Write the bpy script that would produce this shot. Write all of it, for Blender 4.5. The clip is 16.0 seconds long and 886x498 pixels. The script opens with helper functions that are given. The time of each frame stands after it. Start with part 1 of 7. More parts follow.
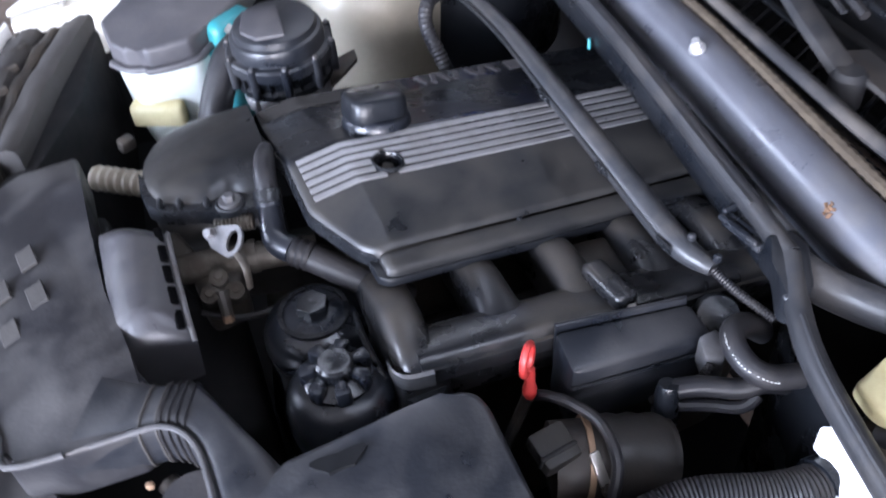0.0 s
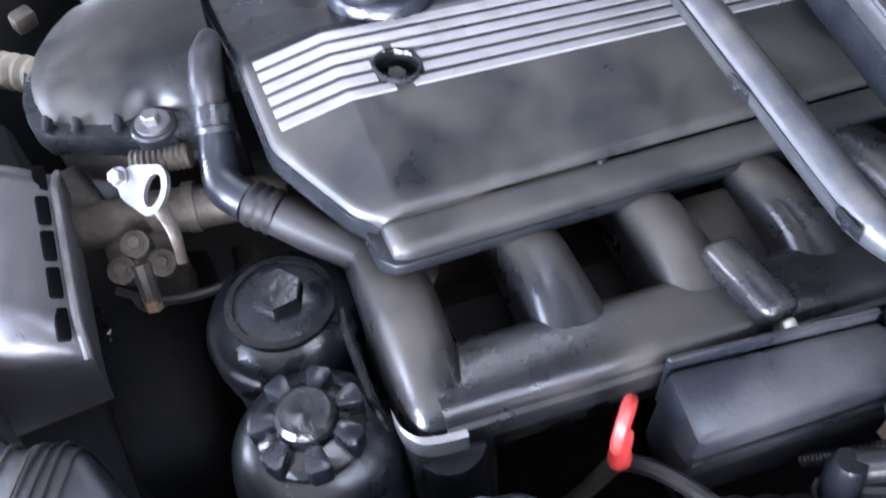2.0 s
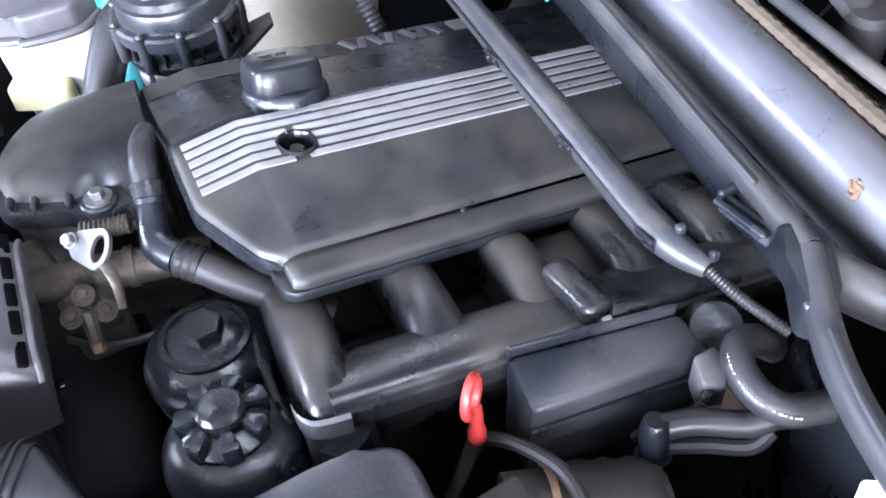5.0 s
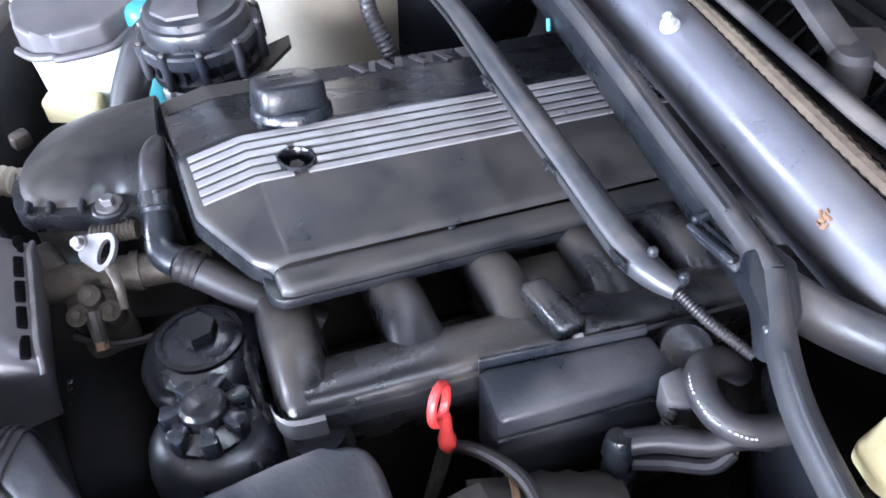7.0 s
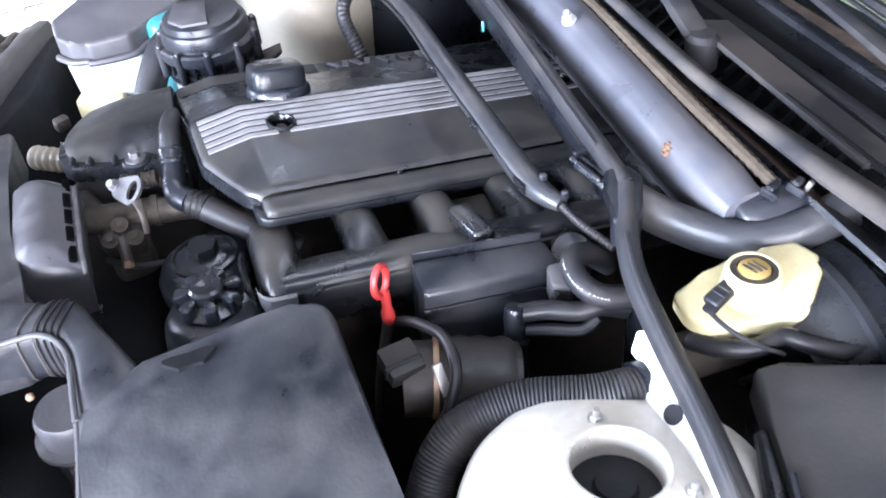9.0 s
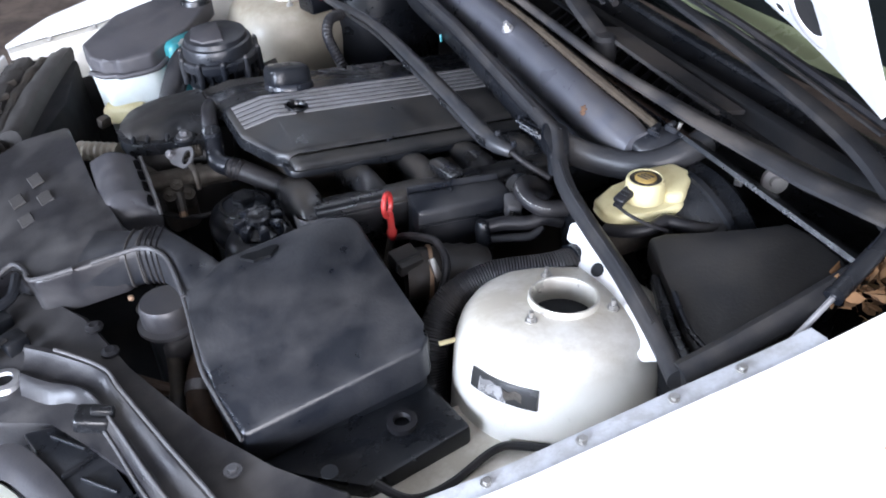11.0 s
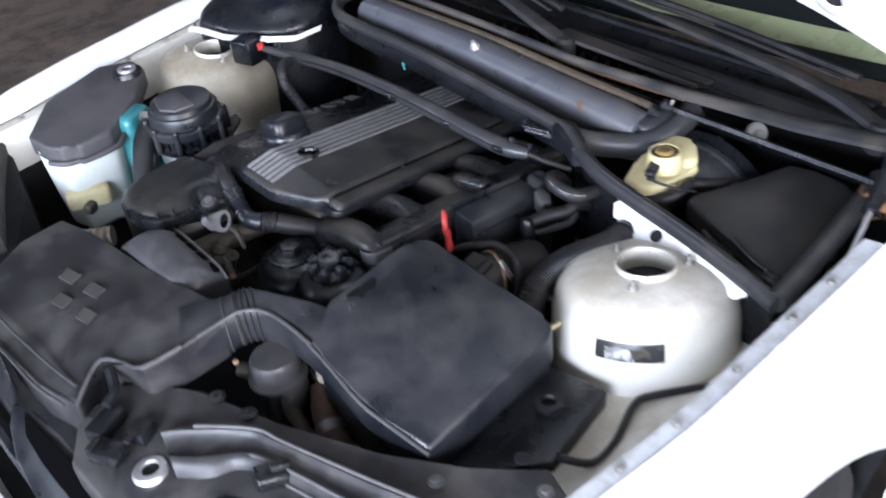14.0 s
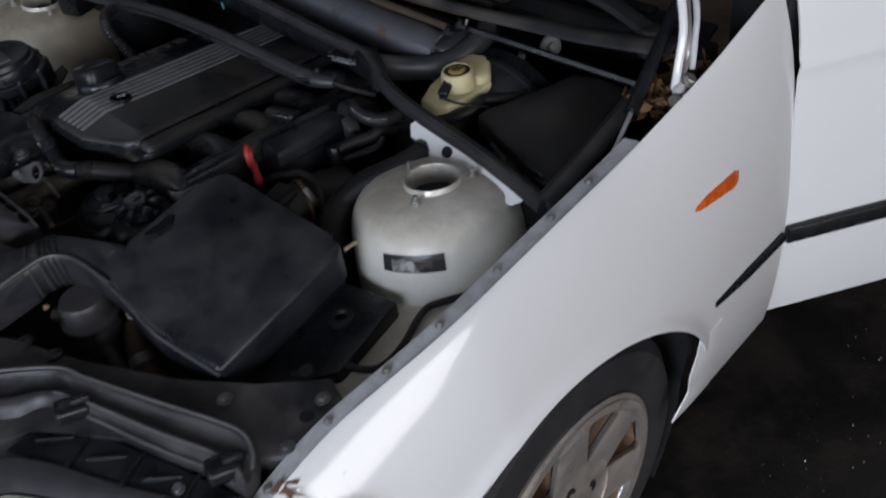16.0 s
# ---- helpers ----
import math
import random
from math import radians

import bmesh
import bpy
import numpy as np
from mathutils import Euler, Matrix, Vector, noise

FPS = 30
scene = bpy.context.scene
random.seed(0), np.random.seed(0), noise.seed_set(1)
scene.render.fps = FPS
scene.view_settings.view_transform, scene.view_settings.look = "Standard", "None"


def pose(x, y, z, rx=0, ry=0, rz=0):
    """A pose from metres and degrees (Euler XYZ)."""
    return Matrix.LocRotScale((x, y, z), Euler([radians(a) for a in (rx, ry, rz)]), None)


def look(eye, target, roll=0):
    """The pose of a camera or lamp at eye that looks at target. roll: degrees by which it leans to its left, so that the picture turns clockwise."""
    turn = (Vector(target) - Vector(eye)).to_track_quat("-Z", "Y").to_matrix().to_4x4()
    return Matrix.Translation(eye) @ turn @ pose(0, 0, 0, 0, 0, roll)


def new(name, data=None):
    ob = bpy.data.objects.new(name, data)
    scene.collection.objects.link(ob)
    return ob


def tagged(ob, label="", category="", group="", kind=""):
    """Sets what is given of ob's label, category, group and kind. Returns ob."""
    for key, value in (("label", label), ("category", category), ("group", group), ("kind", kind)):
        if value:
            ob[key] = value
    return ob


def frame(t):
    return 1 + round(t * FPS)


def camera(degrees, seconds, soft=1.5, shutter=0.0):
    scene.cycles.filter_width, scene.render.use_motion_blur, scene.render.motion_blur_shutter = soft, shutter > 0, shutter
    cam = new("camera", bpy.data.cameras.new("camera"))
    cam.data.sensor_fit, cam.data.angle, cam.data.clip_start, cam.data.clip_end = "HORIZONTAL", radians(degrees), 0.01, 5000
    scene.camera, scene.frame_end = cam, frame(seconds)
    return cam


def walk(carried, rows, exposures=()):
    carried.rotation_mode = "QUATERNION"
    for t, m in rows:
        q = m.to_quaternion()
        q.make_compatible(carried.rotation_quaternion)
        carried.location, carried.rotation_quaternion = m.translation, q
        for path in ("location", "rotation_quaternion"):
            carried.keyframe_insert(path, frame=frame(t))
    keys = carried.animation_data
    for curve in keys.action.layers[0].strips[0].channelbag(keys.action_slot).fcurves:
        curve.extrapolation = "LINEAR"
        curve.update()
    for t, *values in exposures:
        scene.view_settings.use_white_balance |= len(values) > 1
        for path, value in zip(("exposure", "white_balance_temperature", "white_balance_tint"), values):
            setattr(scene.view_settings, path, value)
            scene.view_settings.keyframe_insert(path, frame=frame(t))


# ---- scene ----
cam = camera(53.0, 16.0, 1.8, 0.5)

PATH = [
    (0, (-0.238, -0.717, 1.465), (0.178, 0.656, 0.071), -4.6),
    (0.5, (-0.173, -0.64, 1.382), (0.152, 0.669, -0.095), -3.1),
    (1, (-0.159, -0.536, 1.321), (0.221, 0.638, -0.253), -1.9),
    (1.5, (-0.161, -0.464, 1.294), (0.186, 0.618, -0.351), -2.3),
    (2, (-0.168, -0.441, 1.282), (0.135, 0.72, -0.317), -5.1),
    (2.5, (-0.181, -0.428, 1.298), (0.183, 0.795, -0.242), -5.2),
    (3, (-0.184, -0.422, 1.306), (0.198, 0.851, -0.187), -5.5),
    (3.5, (-0.181, -0.419, 1.308), (0.196, 0.854, -0.188), -6.0),
    (4, (-0.166, -0.446, 1.305), (0.265, 0.825, -0.178), -4.8),
    (4.5, (-0.162, -0.554, 1.328), (0.299, 0.746, -0.12), -4.5),
    (7, (-0.121, -0.637, 1.35), (0.264, 0.769, -0.019), -5.2),
    (7.5, (-0.123, -0.65, 1.354), (0.269, 0.762, -0.007), -4.8),
    (8, (-0.131, -0.716, 1.37), (0.277, 0.736, 0.056), -4.3),
    (8.5, (-0.133, -0.819, 1.378), (0.28, 0.653, 0.089), -5.3),
    (9, (-0.14, -0.896, 1.402), (0.267, 0.592, 0.128), -5.4),
    (11.5, (-0.388, -1.251, 1.52), (0.252, 0.275, 0.397), -3.4),
    (12, (-0.42, -1.264, 1.547), (0.121, 0.358, 0.51), -1.9),
    (12.5, (-0.474, -1.188, 1.552), (-0.039, 0.474, 0.529), -3.6),
    (13, (-0.575, -0.959, 1.553), (0.227, 0.481, 0.42), -8.1),
    (13.5, (-0.611, -0.951, 1.566), (0.36, 0.336, 0.383), -6.7),
    (14, (-0.689, -1.09, 1.574), (0.307, 0.175, 0.388), -6.5),
    (14.5, (-0.698, -1.196, 1.583), (0.248, 0.073, 0.361), -6.8),
    (15, (-0.689, -1.276, 1.583), (0.272, -0.075, 0.305), -8.0),
    (15.5, (-0.674, -1.302, 1.588), (0.317, -0.19, 0.253), -9.6),
    (16, (-0.578, -1.278, 1.567), (0.427, -0.143, 0.262), -9.3),
]
LIGHT = [(0.0, 1.62, 5850, 20), (0.5, 2.15, 5750, 20), (1.0, 2.6, 5800, 19), (1.5, 2.7, 5800, 19), (2.5, 2.8, 5850, 20), (3.0, 2.35, 5850, 20), (3.5, 2.25, 5850, 20), (4.0, 2.4, 5850, 20), (4.5, 2.62, 5850, 19), (7.0, 2.42, 5850, 19), (7.5, 2.38, 5850, 19), (8.0, 2.25, 5850, 19), (9.0, 2.35, 5850, 19), (11.5, 0.75, 6000, 17), (12.5, 0.55, 6000, 17), (13.0, 0.6, 6000, 17), (13.5, 0.78, 6000, 17), (14.0, 0.9, 6050, 17), (14.5, 0.5, 6050, 16), (15.0, -0.25, 6200, 16), (15.5, -0.8, 6300, 16), (16.0, -1.12, 6250, 16)]
walk(cam, [(t, look(eye, target, roll)) for t, eye, target, roll in PATH], LIGHT)

# ---------------------------------------------------------------- light
world = bpy.data.worlds.new("sky")
scene.world = world
world.use_nodes = True
wn = world.node_tree
sky = wn.nodes.new("ShaderNodeTexSky")
sky.sky_type = "NISHITA"
sky.sun_disc = False
sky.sun_elevation = radians(42)
sky.sun_rotation = radians(215)
wn.links.new(sky.outputs[0], wn.nodes["Background"].inputs[0])
wn.nodes["Background"].inputs[1].default_value = 0.09
sun = new("sun", bpy.data.lights.new("sun", "SUN"))
sun.data.energy = 0.6
sun.data.angle = radians(12)
sun.data.color = (1.0, 0.95, 0.88)
sun.matrix_world = look((-3, -6, 6), (0, 0, 0))


def area_lamp(name, place, target, wide, high, watts, colour):
    """One area lamp; the door lights carry the sky's light in the workshop's openings."""
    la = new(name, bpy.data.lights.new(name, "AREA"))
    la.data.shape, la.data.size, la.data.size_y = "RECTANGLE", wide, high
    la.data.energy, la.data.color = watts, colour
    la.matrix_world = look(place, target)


area_lamp("door_light_side", (-1.6, -5.4, 1.6), (0, 0, 0.6), 4.0, 2.4, 260, (1.0, 0.985, 0.96))
area_lamp("door_light_front", (-5.4, -2.3, 2.0), (0, 0, 0.8), 3.2, 2.6, 430, (0.82, 0.91, 1.0))

# added lamp for an unseen opening; wall_front is solid behind it
area_lamp("added_light_front", (-6.8, 2.8, 2.4), (0, 0, 0.8), 3.0, 1.6, 150, (0.82, 0.91, 1.0))

# ---------------------------------------------------------------- materials


def material(name, colour, rough=0.5, metal=0.0, vary=0.25, scale=18.0, bump=0.15, bump_scale=250.0, dust=None, dust_amount=0.0,
             dust_scale=7.0, coat=0.0, up_dust=0.0, spec=0.5,
             dust_lo=0.44, dust_hi=0.62, side=None, dust_detail=8, dust_rough=0.7, gloss_vary=0.12):
    """A surface with grain, blotches and, where given, dust that lies in patches and on what faces up."""
    m = bpy.data.materials.new(name)
    m.use_nodes = True
    nt = m.node_tree
    n, ln = nt.nodes, nt.links
    b = n["Principled BSDF"]
    tc = n.new("ShaderNodeTexCoord")
    n1 = n.new("ShaderNodeTexNoise")
    n1.inputs["Scale"].default_value, n1.inputs["Detail"].default_value = scale, 6
    n1.inputs["Roughness"].default_value = 0.62
    ln.new(tc.outputs["Object"], n1.inputs["Vector"])
    n2 = n.new("ShaderNodeTexNoise")
    n2.inputs["Scale"].default_value, n2.inputs["Detail"].default_value = bump_scale, 3
    ln.new(tc.outputs["Object"], n2.inputs["Vector"])
    mix = n.new("ShaderNodeMix")
    mix.data_type = "RGBA"
    mix.inputs["A"].default_value = (*[max(0, c * (1 - vary)) for c in colour], 1)
    mix.inputs["B"].default_value = (*[min(1, c * (1 + vary)) for c in colour], 1)
    ln.new(n1.outputs["Fac"], mix.inputs["Factor"])
    out = mix.outputs["Result"]
    ramp = n.new("ShaderNodeMapRange")
    ramp.inputs["From Min"].default_value, ramp.inputs["From Max"].default_value = 0.3, 0.7
    ramp.inputs["To Min"].default_value, ramp.inputs["To Max"].default_value = max(0.02, rough - gloss_vary), min(1, rough + gloss_vary)
    ln.new(n1.outputs["Fac"], ramp.inputs["Value"])
    rough_out = ramp.outputs["Result"]
    if dust:
        n3 = n.new("ShaderNodeTexNoise")
        n3.inputs["Scale"].default_value, n3.inputs["Detail"].default_value = dust_scale, dust_detail
        n3.inputs["Roughness"].default_value = dust_rough
        n3.inputs["Distortion"].default_value = 0.2
        ln.new(tc.outputs["Object"], n3.inputs["Vector"])
        r3 = n.new("ShaderNodeMapRange")
        r3.inputs["From Min"].default_value, r3.inputs["From Max"].default_value = dust_lo, dust_hi
        r3.inputs["To Min"].default_value, r3.inputs["To Max"].default_value = 0.05 * dust_amount, dust_amount
        ln.new(n3.outputs["Fac"], r3.inputs["Value"])
        fac = r3.outputs["Result"]
        if up_dust:
            geo = n.new("ShaderNodeNewGeometry")
            sep = n.new("ShaderNodeSeparateXYZ")
            ln.new(geo.outputs["Normal"], sep.inputs[0])
            r4 = n.new("ShaderNodeMapRange")
            r4.inputs["From Min"].default_value, r4.inputs["From Max"].default_value = 0.3, 0.95
            r4.inputs["To Min"].default_value, r4.inputs["To Max"].default_value = 1 - up_dust, 1.0
            ln.new(sep.outputs["Z"], r4.inputs["Value"])
            mul = n.new("ShaderNodeMath")
            mul.operation = "MULTIPLY"
            ln.new(fac, mul.inputs[0])
            ln.new(r4.outputs["Result"], mul.inputs[1])
            fac = mul.outputs[0]
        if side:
            # dust amount graded along Y between the two values of side
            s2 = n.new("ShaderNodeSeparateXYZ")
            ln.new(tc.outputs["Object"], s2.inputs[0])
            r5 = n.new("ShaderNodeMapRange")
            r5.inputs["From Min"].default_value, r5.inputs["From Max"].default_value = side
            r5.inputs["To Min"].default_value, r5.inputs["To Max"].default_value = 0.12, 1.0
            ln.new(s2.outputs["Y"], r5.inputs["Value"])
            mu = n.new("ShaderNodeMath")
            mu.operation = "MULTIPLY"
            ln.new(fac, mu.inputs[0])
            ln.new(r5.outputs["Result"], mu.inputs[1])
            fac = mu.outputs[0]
        m2 = n.new("ShaderNodeMix")
        m2.data_type = "RGBA"
        ln.new(fac, m2.inputs["Factor"])
        ln.new(out, m2.inputs["A"])
        m2.inputs["B"].default_value = (*dust, 1)
        out = m2.outputs["Result"]
        m3 = n.new("ShaderNodeMix")
        ln.new(fac, m3.inputs["Factor"])
        ln.new(rough_out, m3.inputs["A"])
        m3.inputs["B"].default_value = 0.85
        rough_out = m3.outputs["Result"]
    ln.new(out, b.inputs["Base Color"])
    ln.new(rough_out, b.inputs["Roughness"])
    b.inputs["Metallic"].default_value = metal
    b.inputs["Coat Weight"].default_value = coat
    b.inputs["Coat Roughness"].default_value = 0.06
    b.inputs["Specular IOR Level"].default_value = spec
    if bump:
        bp = n.new("ShaderNodeBump")
        bp.inputs["Strength"].default_value, bp.inputs["Distance"].default_value = bump, 0.002
        ln.new(n2.outputs["Fac"], bp.inputs["Height"])
        ln.new(bp.outputs["Normal"], b.inputs["Normal"])
    return m


DUST = (0.17, 0.15, 0.13)
PLASTIC = material("black_plastic", (0.0065, 0.0078, 0.0105), 0.30, vary=0.35, dust=(0.060, 0.058, 0.057), dust_amount=0.16, up_dust=0.6, dust_scale=11, dust_lo=0.47, dust_hi=0.6, spec=0.42)
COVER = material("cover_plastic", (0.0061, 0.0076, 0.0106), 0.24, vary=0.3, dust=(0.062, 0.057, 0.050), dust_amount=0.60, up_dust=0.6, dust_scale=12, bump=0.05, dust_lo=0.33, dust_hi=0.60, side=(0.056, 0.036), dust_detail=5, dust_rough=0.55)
TIMING = material("timing_cover_plastic", (0.0076, 0.0084, 0.0099), 0.34, vary=0.3, dust=(0.0760, 0.0669, 0.0547), dust_amount=0.30, dust_scale=9, bump=0.06, dust_lo=0.44, dust_hi=0.62, dust_detail=4, dust_rough=0.6)
PLASTIC_CLEAN = material("satin_black_plastic", (0.008, 0.009, 0.011), 0.23, vary=0.3, dust=(0.045, 0.043, 0.042), dust_amount=0.08, dust_scale=12)
PLASTIC_GREY = material("dusty_plastic", (0.008, 0.0098, 0.0140), 0.30, vary=0.4, dust=(0.070, 0.068, 0.068), dust_amount=0.50, up_dust=0.45, dust_scale=13, dust_lo=0.38, dust_hi=0.64, spec=0.5, dust_detail=5, dust_rough=0.55)
MANIFOLD = material("manifold_plastic", (0.0114, 0.0122, 0.0144), 0.27, vary=0.35, dust=(0.0798, 0.0654, 0.0486), dust_amount=0.50, up_dust=0.8, dust_scale=12, dust_lo=0.42, dust_hi=0.62, dust_detail=5, dust_rough=0.6, spec=0.6)
RUBBER = material("rubber", (0.0106, 0.0106, 0.0129), 0.42, vary=0.3, dust=(0.0836, 0.0722, 0.0608), dust_amount=0.2, bump=0.12, dust_scale=14, spec=0.4)
TUBE_GREY = material("grey_blue_plastic", (0.075, 0.078, 0.092), 0.34, vary=0.25, dust=(0.13, 0.115, 0.10), dust_amount=0.4, dust_scale=8, up_dust=0.3, dust_lo=0.48, dust_hi=0.62, spec=0.7, dust_detail=5, dust_rough=0.6)
STRIPE = material("silver_ridge", (0.29, 0.29, 0.30), 0.36, metal=0.5, vary=0.25, dust=(0.15, 0.135, 0.12), dust_amount=0.45, dust_scale=9)
WHITE = material("white_paint", (0.80, 0.80, 0.79), 0.24, vary=0.025, scale=3, bump=0.0, coat=1.0, gloss_vary=0.015)
CREAM = material("dull_cream_paint", (0.74, 0.72, 0.66), 0.30, vary=0.08, bump=0.04, coat=0.3, dust=(0.38, 0.33, 0.24), dust_amount=0.75, dust_scale=8, up_dust=0.8, dust_lo=0.32, dust_hi=0.58)
STAINED = material("stained_cream_paint", (0.50, 0.46, 0.37), 0.38, vary=0.2, bump=0.05, coat=0.15, dust=(0.24, 0.19, 0.12), dust_amount=0.8, dust_scale=9, up_dust=0.6, dust_lo=0.36, dust_hi=0.66)
METAL = material("worn_steel", (0.50, 0.49, 0.47), 0.38, metal=0.9, vary=0.3, dust=(0.20, 0.16, 0.11), dust_amount=0.3, dust_scale=25)
ZINC = material("bright_zinc", (0.66, 0.66, 0.67), 0.42, metal=0.9, vary=0.15)
ALLOY = material("cast_aluminium", (0.085, 0.077, 0.066), 0.5, metal=0.75, vary=0.45, scale=30, bump=0.4, dust=(0.050, 0.040, 0.031), dust_amount=0.75, dust_scale=20)
RIM = material("wheel_silver", (0.66, 0.62, 0.57), 0.32, metal=0.75, vary=0.12, dust=(0.34, 0.25, 0.18), dust_amount=0.45, dust_scale=9)
TANK = material("milky_tank", (0.66, 0.71, 0.68), 0.4, vary=0.08, dust=(0.45, 0.43, 0.36), dust_amount=0.25, spec=0.4)
YELLOWED = material("yellowed_plastic", (0.60, 0.54, 0.31), 0.4, vary=0.12, dust=(0.36, 0.27, 0.12), dust_amount=0.45, dust_scale=14)
BEIGE = material("beige_plastic", (0.36, 0.32, 0.25), 0.5, vary=0.15, dust=(0.18, 0.15, 0.11), dust_amount=0.3)
TEAL = material("teal_plastic", (0.02, 0.24, 0.27), 0.35, vary=0.2, dust=DUST, dust_amount=0.3)
RED = material("red_plastic", (0.45, 0.022, 0.020), 0.35, vary=0.2, dust=DUST, dust_amount=0.15)
# for dark parts; also puts the shade of gaps and holes into colour
DARK = material("dark_parts_and_shade", (0.012, 0.013, 0.015), 0.8, vary=0.3, dust=(0.034, 0.031, 0.029), dust_amount=0.5, spec=0.2)
SHADE_BLACK = material("hollow_shade_black", (0.002, 0.002, 0.0025), 0.9, vary=0.2, bump=0.0, spec=0.05)
GRIME = material("grimy_metal", (0.035, 0.032, 0.029), 0.5, metal=0.3, vary=0.5, scale=30, bump=0.5, bump_scale=120, dust=(0.10, 0.08, 0.06), dust_amount=0.6, dust_scale=18)
LIDGREY = material("dusty_lid", (0.0560, 0.0544, 0.0600), 0.45, vary=0.2, dust=(0.1360, 0.1240, 0.1200), dust_amount=0.4, dust_scale=8)
FLAP = material("primer_grey", (0.52, 0.53, 0.55), 0.5, vary=0.12, dust=(0.26, 0.24, 0.21), dust_amount=0.5, dust_scale=30)
GLASS_DARK = material("dark_glass", (0.006, 0.008, 0.008), 0.06, vary=0.1, bump=0.0, spec=0.2)
BAND = material("green_reflection_band", (0.165, 0.185, 0.105), 0.3, vary=0.15, bump=0.0)
LENS = material("clear_lens", (0.175, 0.180, 0.145), 0.46, vary=0.06, bump=0.0, coat=0.2, metal=0.1)
BARE = material("bare_worn_rim", (0.62, 0.60, 0.54), 0.32, metal=0.35, vary=0.15, scale=40, dust=(0.40, 0.34, 0.24), dust_amount=0.3, dust_scale=20)
CHROME = material("chrome", (0.8, 0.8, 0.82), 0.1, metal=1.0, vary=0.05, bump=0.0)
AMBER = material("amber_lens", (0.78, 0.185, 0.004), 0.30, vary=0.5, scale=45, bump=0.7, bump_scale=70, coat=0.2, spec=0.3)
TYRE = material("tyre_rubber", (0.015, 0.015, 0.017), 0.7, vary=0.3, dust=(0.045, 0.042, 0.040), dust_amount=0.4, bump=0.3, bump_scale=160)
LEAF = material("dry_leaf", (0.17, 0.088, 0.036), 0.75, vary=0.6, scale=40)
RUST = material("rust_scrape", (0.15, 0.085, 0.048), 0.8, vary=0.5, scale=90)
BLUE = material("blue_lift_paint", (0.015, 0.05, 0.42), 0.4, vary=0.15, dust=DUST, dust_amount=0.2)
YELLOW = material("yellow_lift_paint", (0.75, 0.48, 0.03), 0.45, vary=0.15, dust=DUST, dust_amount=0.2)
LABEL_BLACK = material("black_foil_label", (0.03, 0.03, 0.03), 0.2, vary=0.2, bump=0.0)
LABEL_GREY = material("worn_label_print", (0.42, 0.41, 0.40), 0.3, metal=0.6, vary=0.5, scale=70)
RUSTY = material("rusty_alloy", (0.30, 0.20, 0.13), 0.55, metal=0.35, vary=0.5, scale=30, dust=(0.13, 0.07, 0.04), dust_amount=0.6, dust_scale=18)
DUSTMARK = material("dusty_relief", (0.0408, 0.0374, 0.0348), 0.7, vary=0.35, scale=30)
PALE_GREY = material("pale_grey_plastic", (0.0600, 0.0600, 0.0640), 0.4, vary=0.4, scale=40, dust=(0.0400, 0.0360, 0.0320), dust_amount=0.5, dust_scale=25)
BATTERY = material("dusty_cover_plastic", (0.0122, 0.0122, 0.0129), 0.42, vary=0.25, dust=(0.0646, 0.0570, 0.0471), dust_amount=0.42, up_dust=0.3, dust_scale=6, dust_lo=0.40, dust_hi=0.64, dust_detail=4, dust_rough=0.6, spec=0.4)
SCUFF = material("dark_scuff", (0.0040, 0.0045, 0.0055), 0.6, vary=0.3, scale=60, spec=0.2)
DUCT = material("grey_cable_duct", (0.022, 0.024, 0.028), 0.36, vary=0.3, dust=(0.11, 0.095, 0.08), dust_amount=0.3, dust_scale=12, up_dust=0.4, spec=0.5)
BOOT = material("brown_rubber_boot", (0.013, 0.011, 0.010), 0.5, vary=0.4, scale=40, dust=(0.040, 0.031, 0.024), dust_amount=0.5, dust_scale=20)
PANEL = material("satin_grey_plastic", (0.0418, 0.0410, 0.0456), 0.36, vary=0.25, dust=(0.0912, 0.0836, 0.0760), dust_amount=0.4, dust_scale=9)
GALVANISED = material("dull_galvanised_steel", (0.22, 0.22, 0.23), 0.42, metal=0.85, vary=0.4, scale=60, dust=(0.13, 0.10, 0.07), dust_amount=0.4, dust_scale=30)
BEAM = material("dusty_beam_plastic", (0.0167, 0.0167, 0.0198), 0.38, vary=0.4, dust=(0.120, 0.112, 0.104), dust_amount=0.40, up_dust=0.4, dust_scale=9, dust_lo=0.40, dust_hi=0.62, dust_detail=5, dust_rough=0.6)
RIDGE = material("pale_ridge_grey", (0.12, 0.12, 0.125), 0.38, vary=0.4, scale=50, dust=(0.07, 0.06, 0.052), dust_amount=0.5, dust_scale=30)
MARKER_AMBER = material("dark_amber_lens", (0.66, 0.115, 0.012), 0.25, vary=0.2, scale=60, bump=0.2, bump_scale=140, coat=0.3)
SATIN = material("satin_blue_black_plastic", (0.009, 0.011, 0.016), 0.28, vary=0.3, dust=(0.045, 0.043, 0.042), dust_amount=0.10, dust_scale=14, spec=0.6)
SEAL = material("grey_black_rubber_seal", (0.022, 0.023, 0.026), 0.44, vary=0.3, dust=(0.1050, 0.0910, 0.0770), dust_amount=0.3, dust_scale=12, up_dust=0.4, spec=0.4)
SCUTTLE = material("faded_scuttle_plastic", (0.0380, 0.0388, 0.0426), 0.42, vary=0.3, dust=(0.1520, 0.1292, 0.1064), dust_amount=0.5, dust_scale=9, up_dust=0.4, dust_detail=5, dust_rough=0.6)
BROWN = material("brown_stained_hose", (0.075, 0.045, 0.028), 0.55, vary=0.5, scale=40, dust=(0.03, 0.024, 0.02), dust_amount=0.6, dust_scale=25)
MARK = material("white_print", (0.36, 0.36, 0.35), 0.6, vary=0.1)
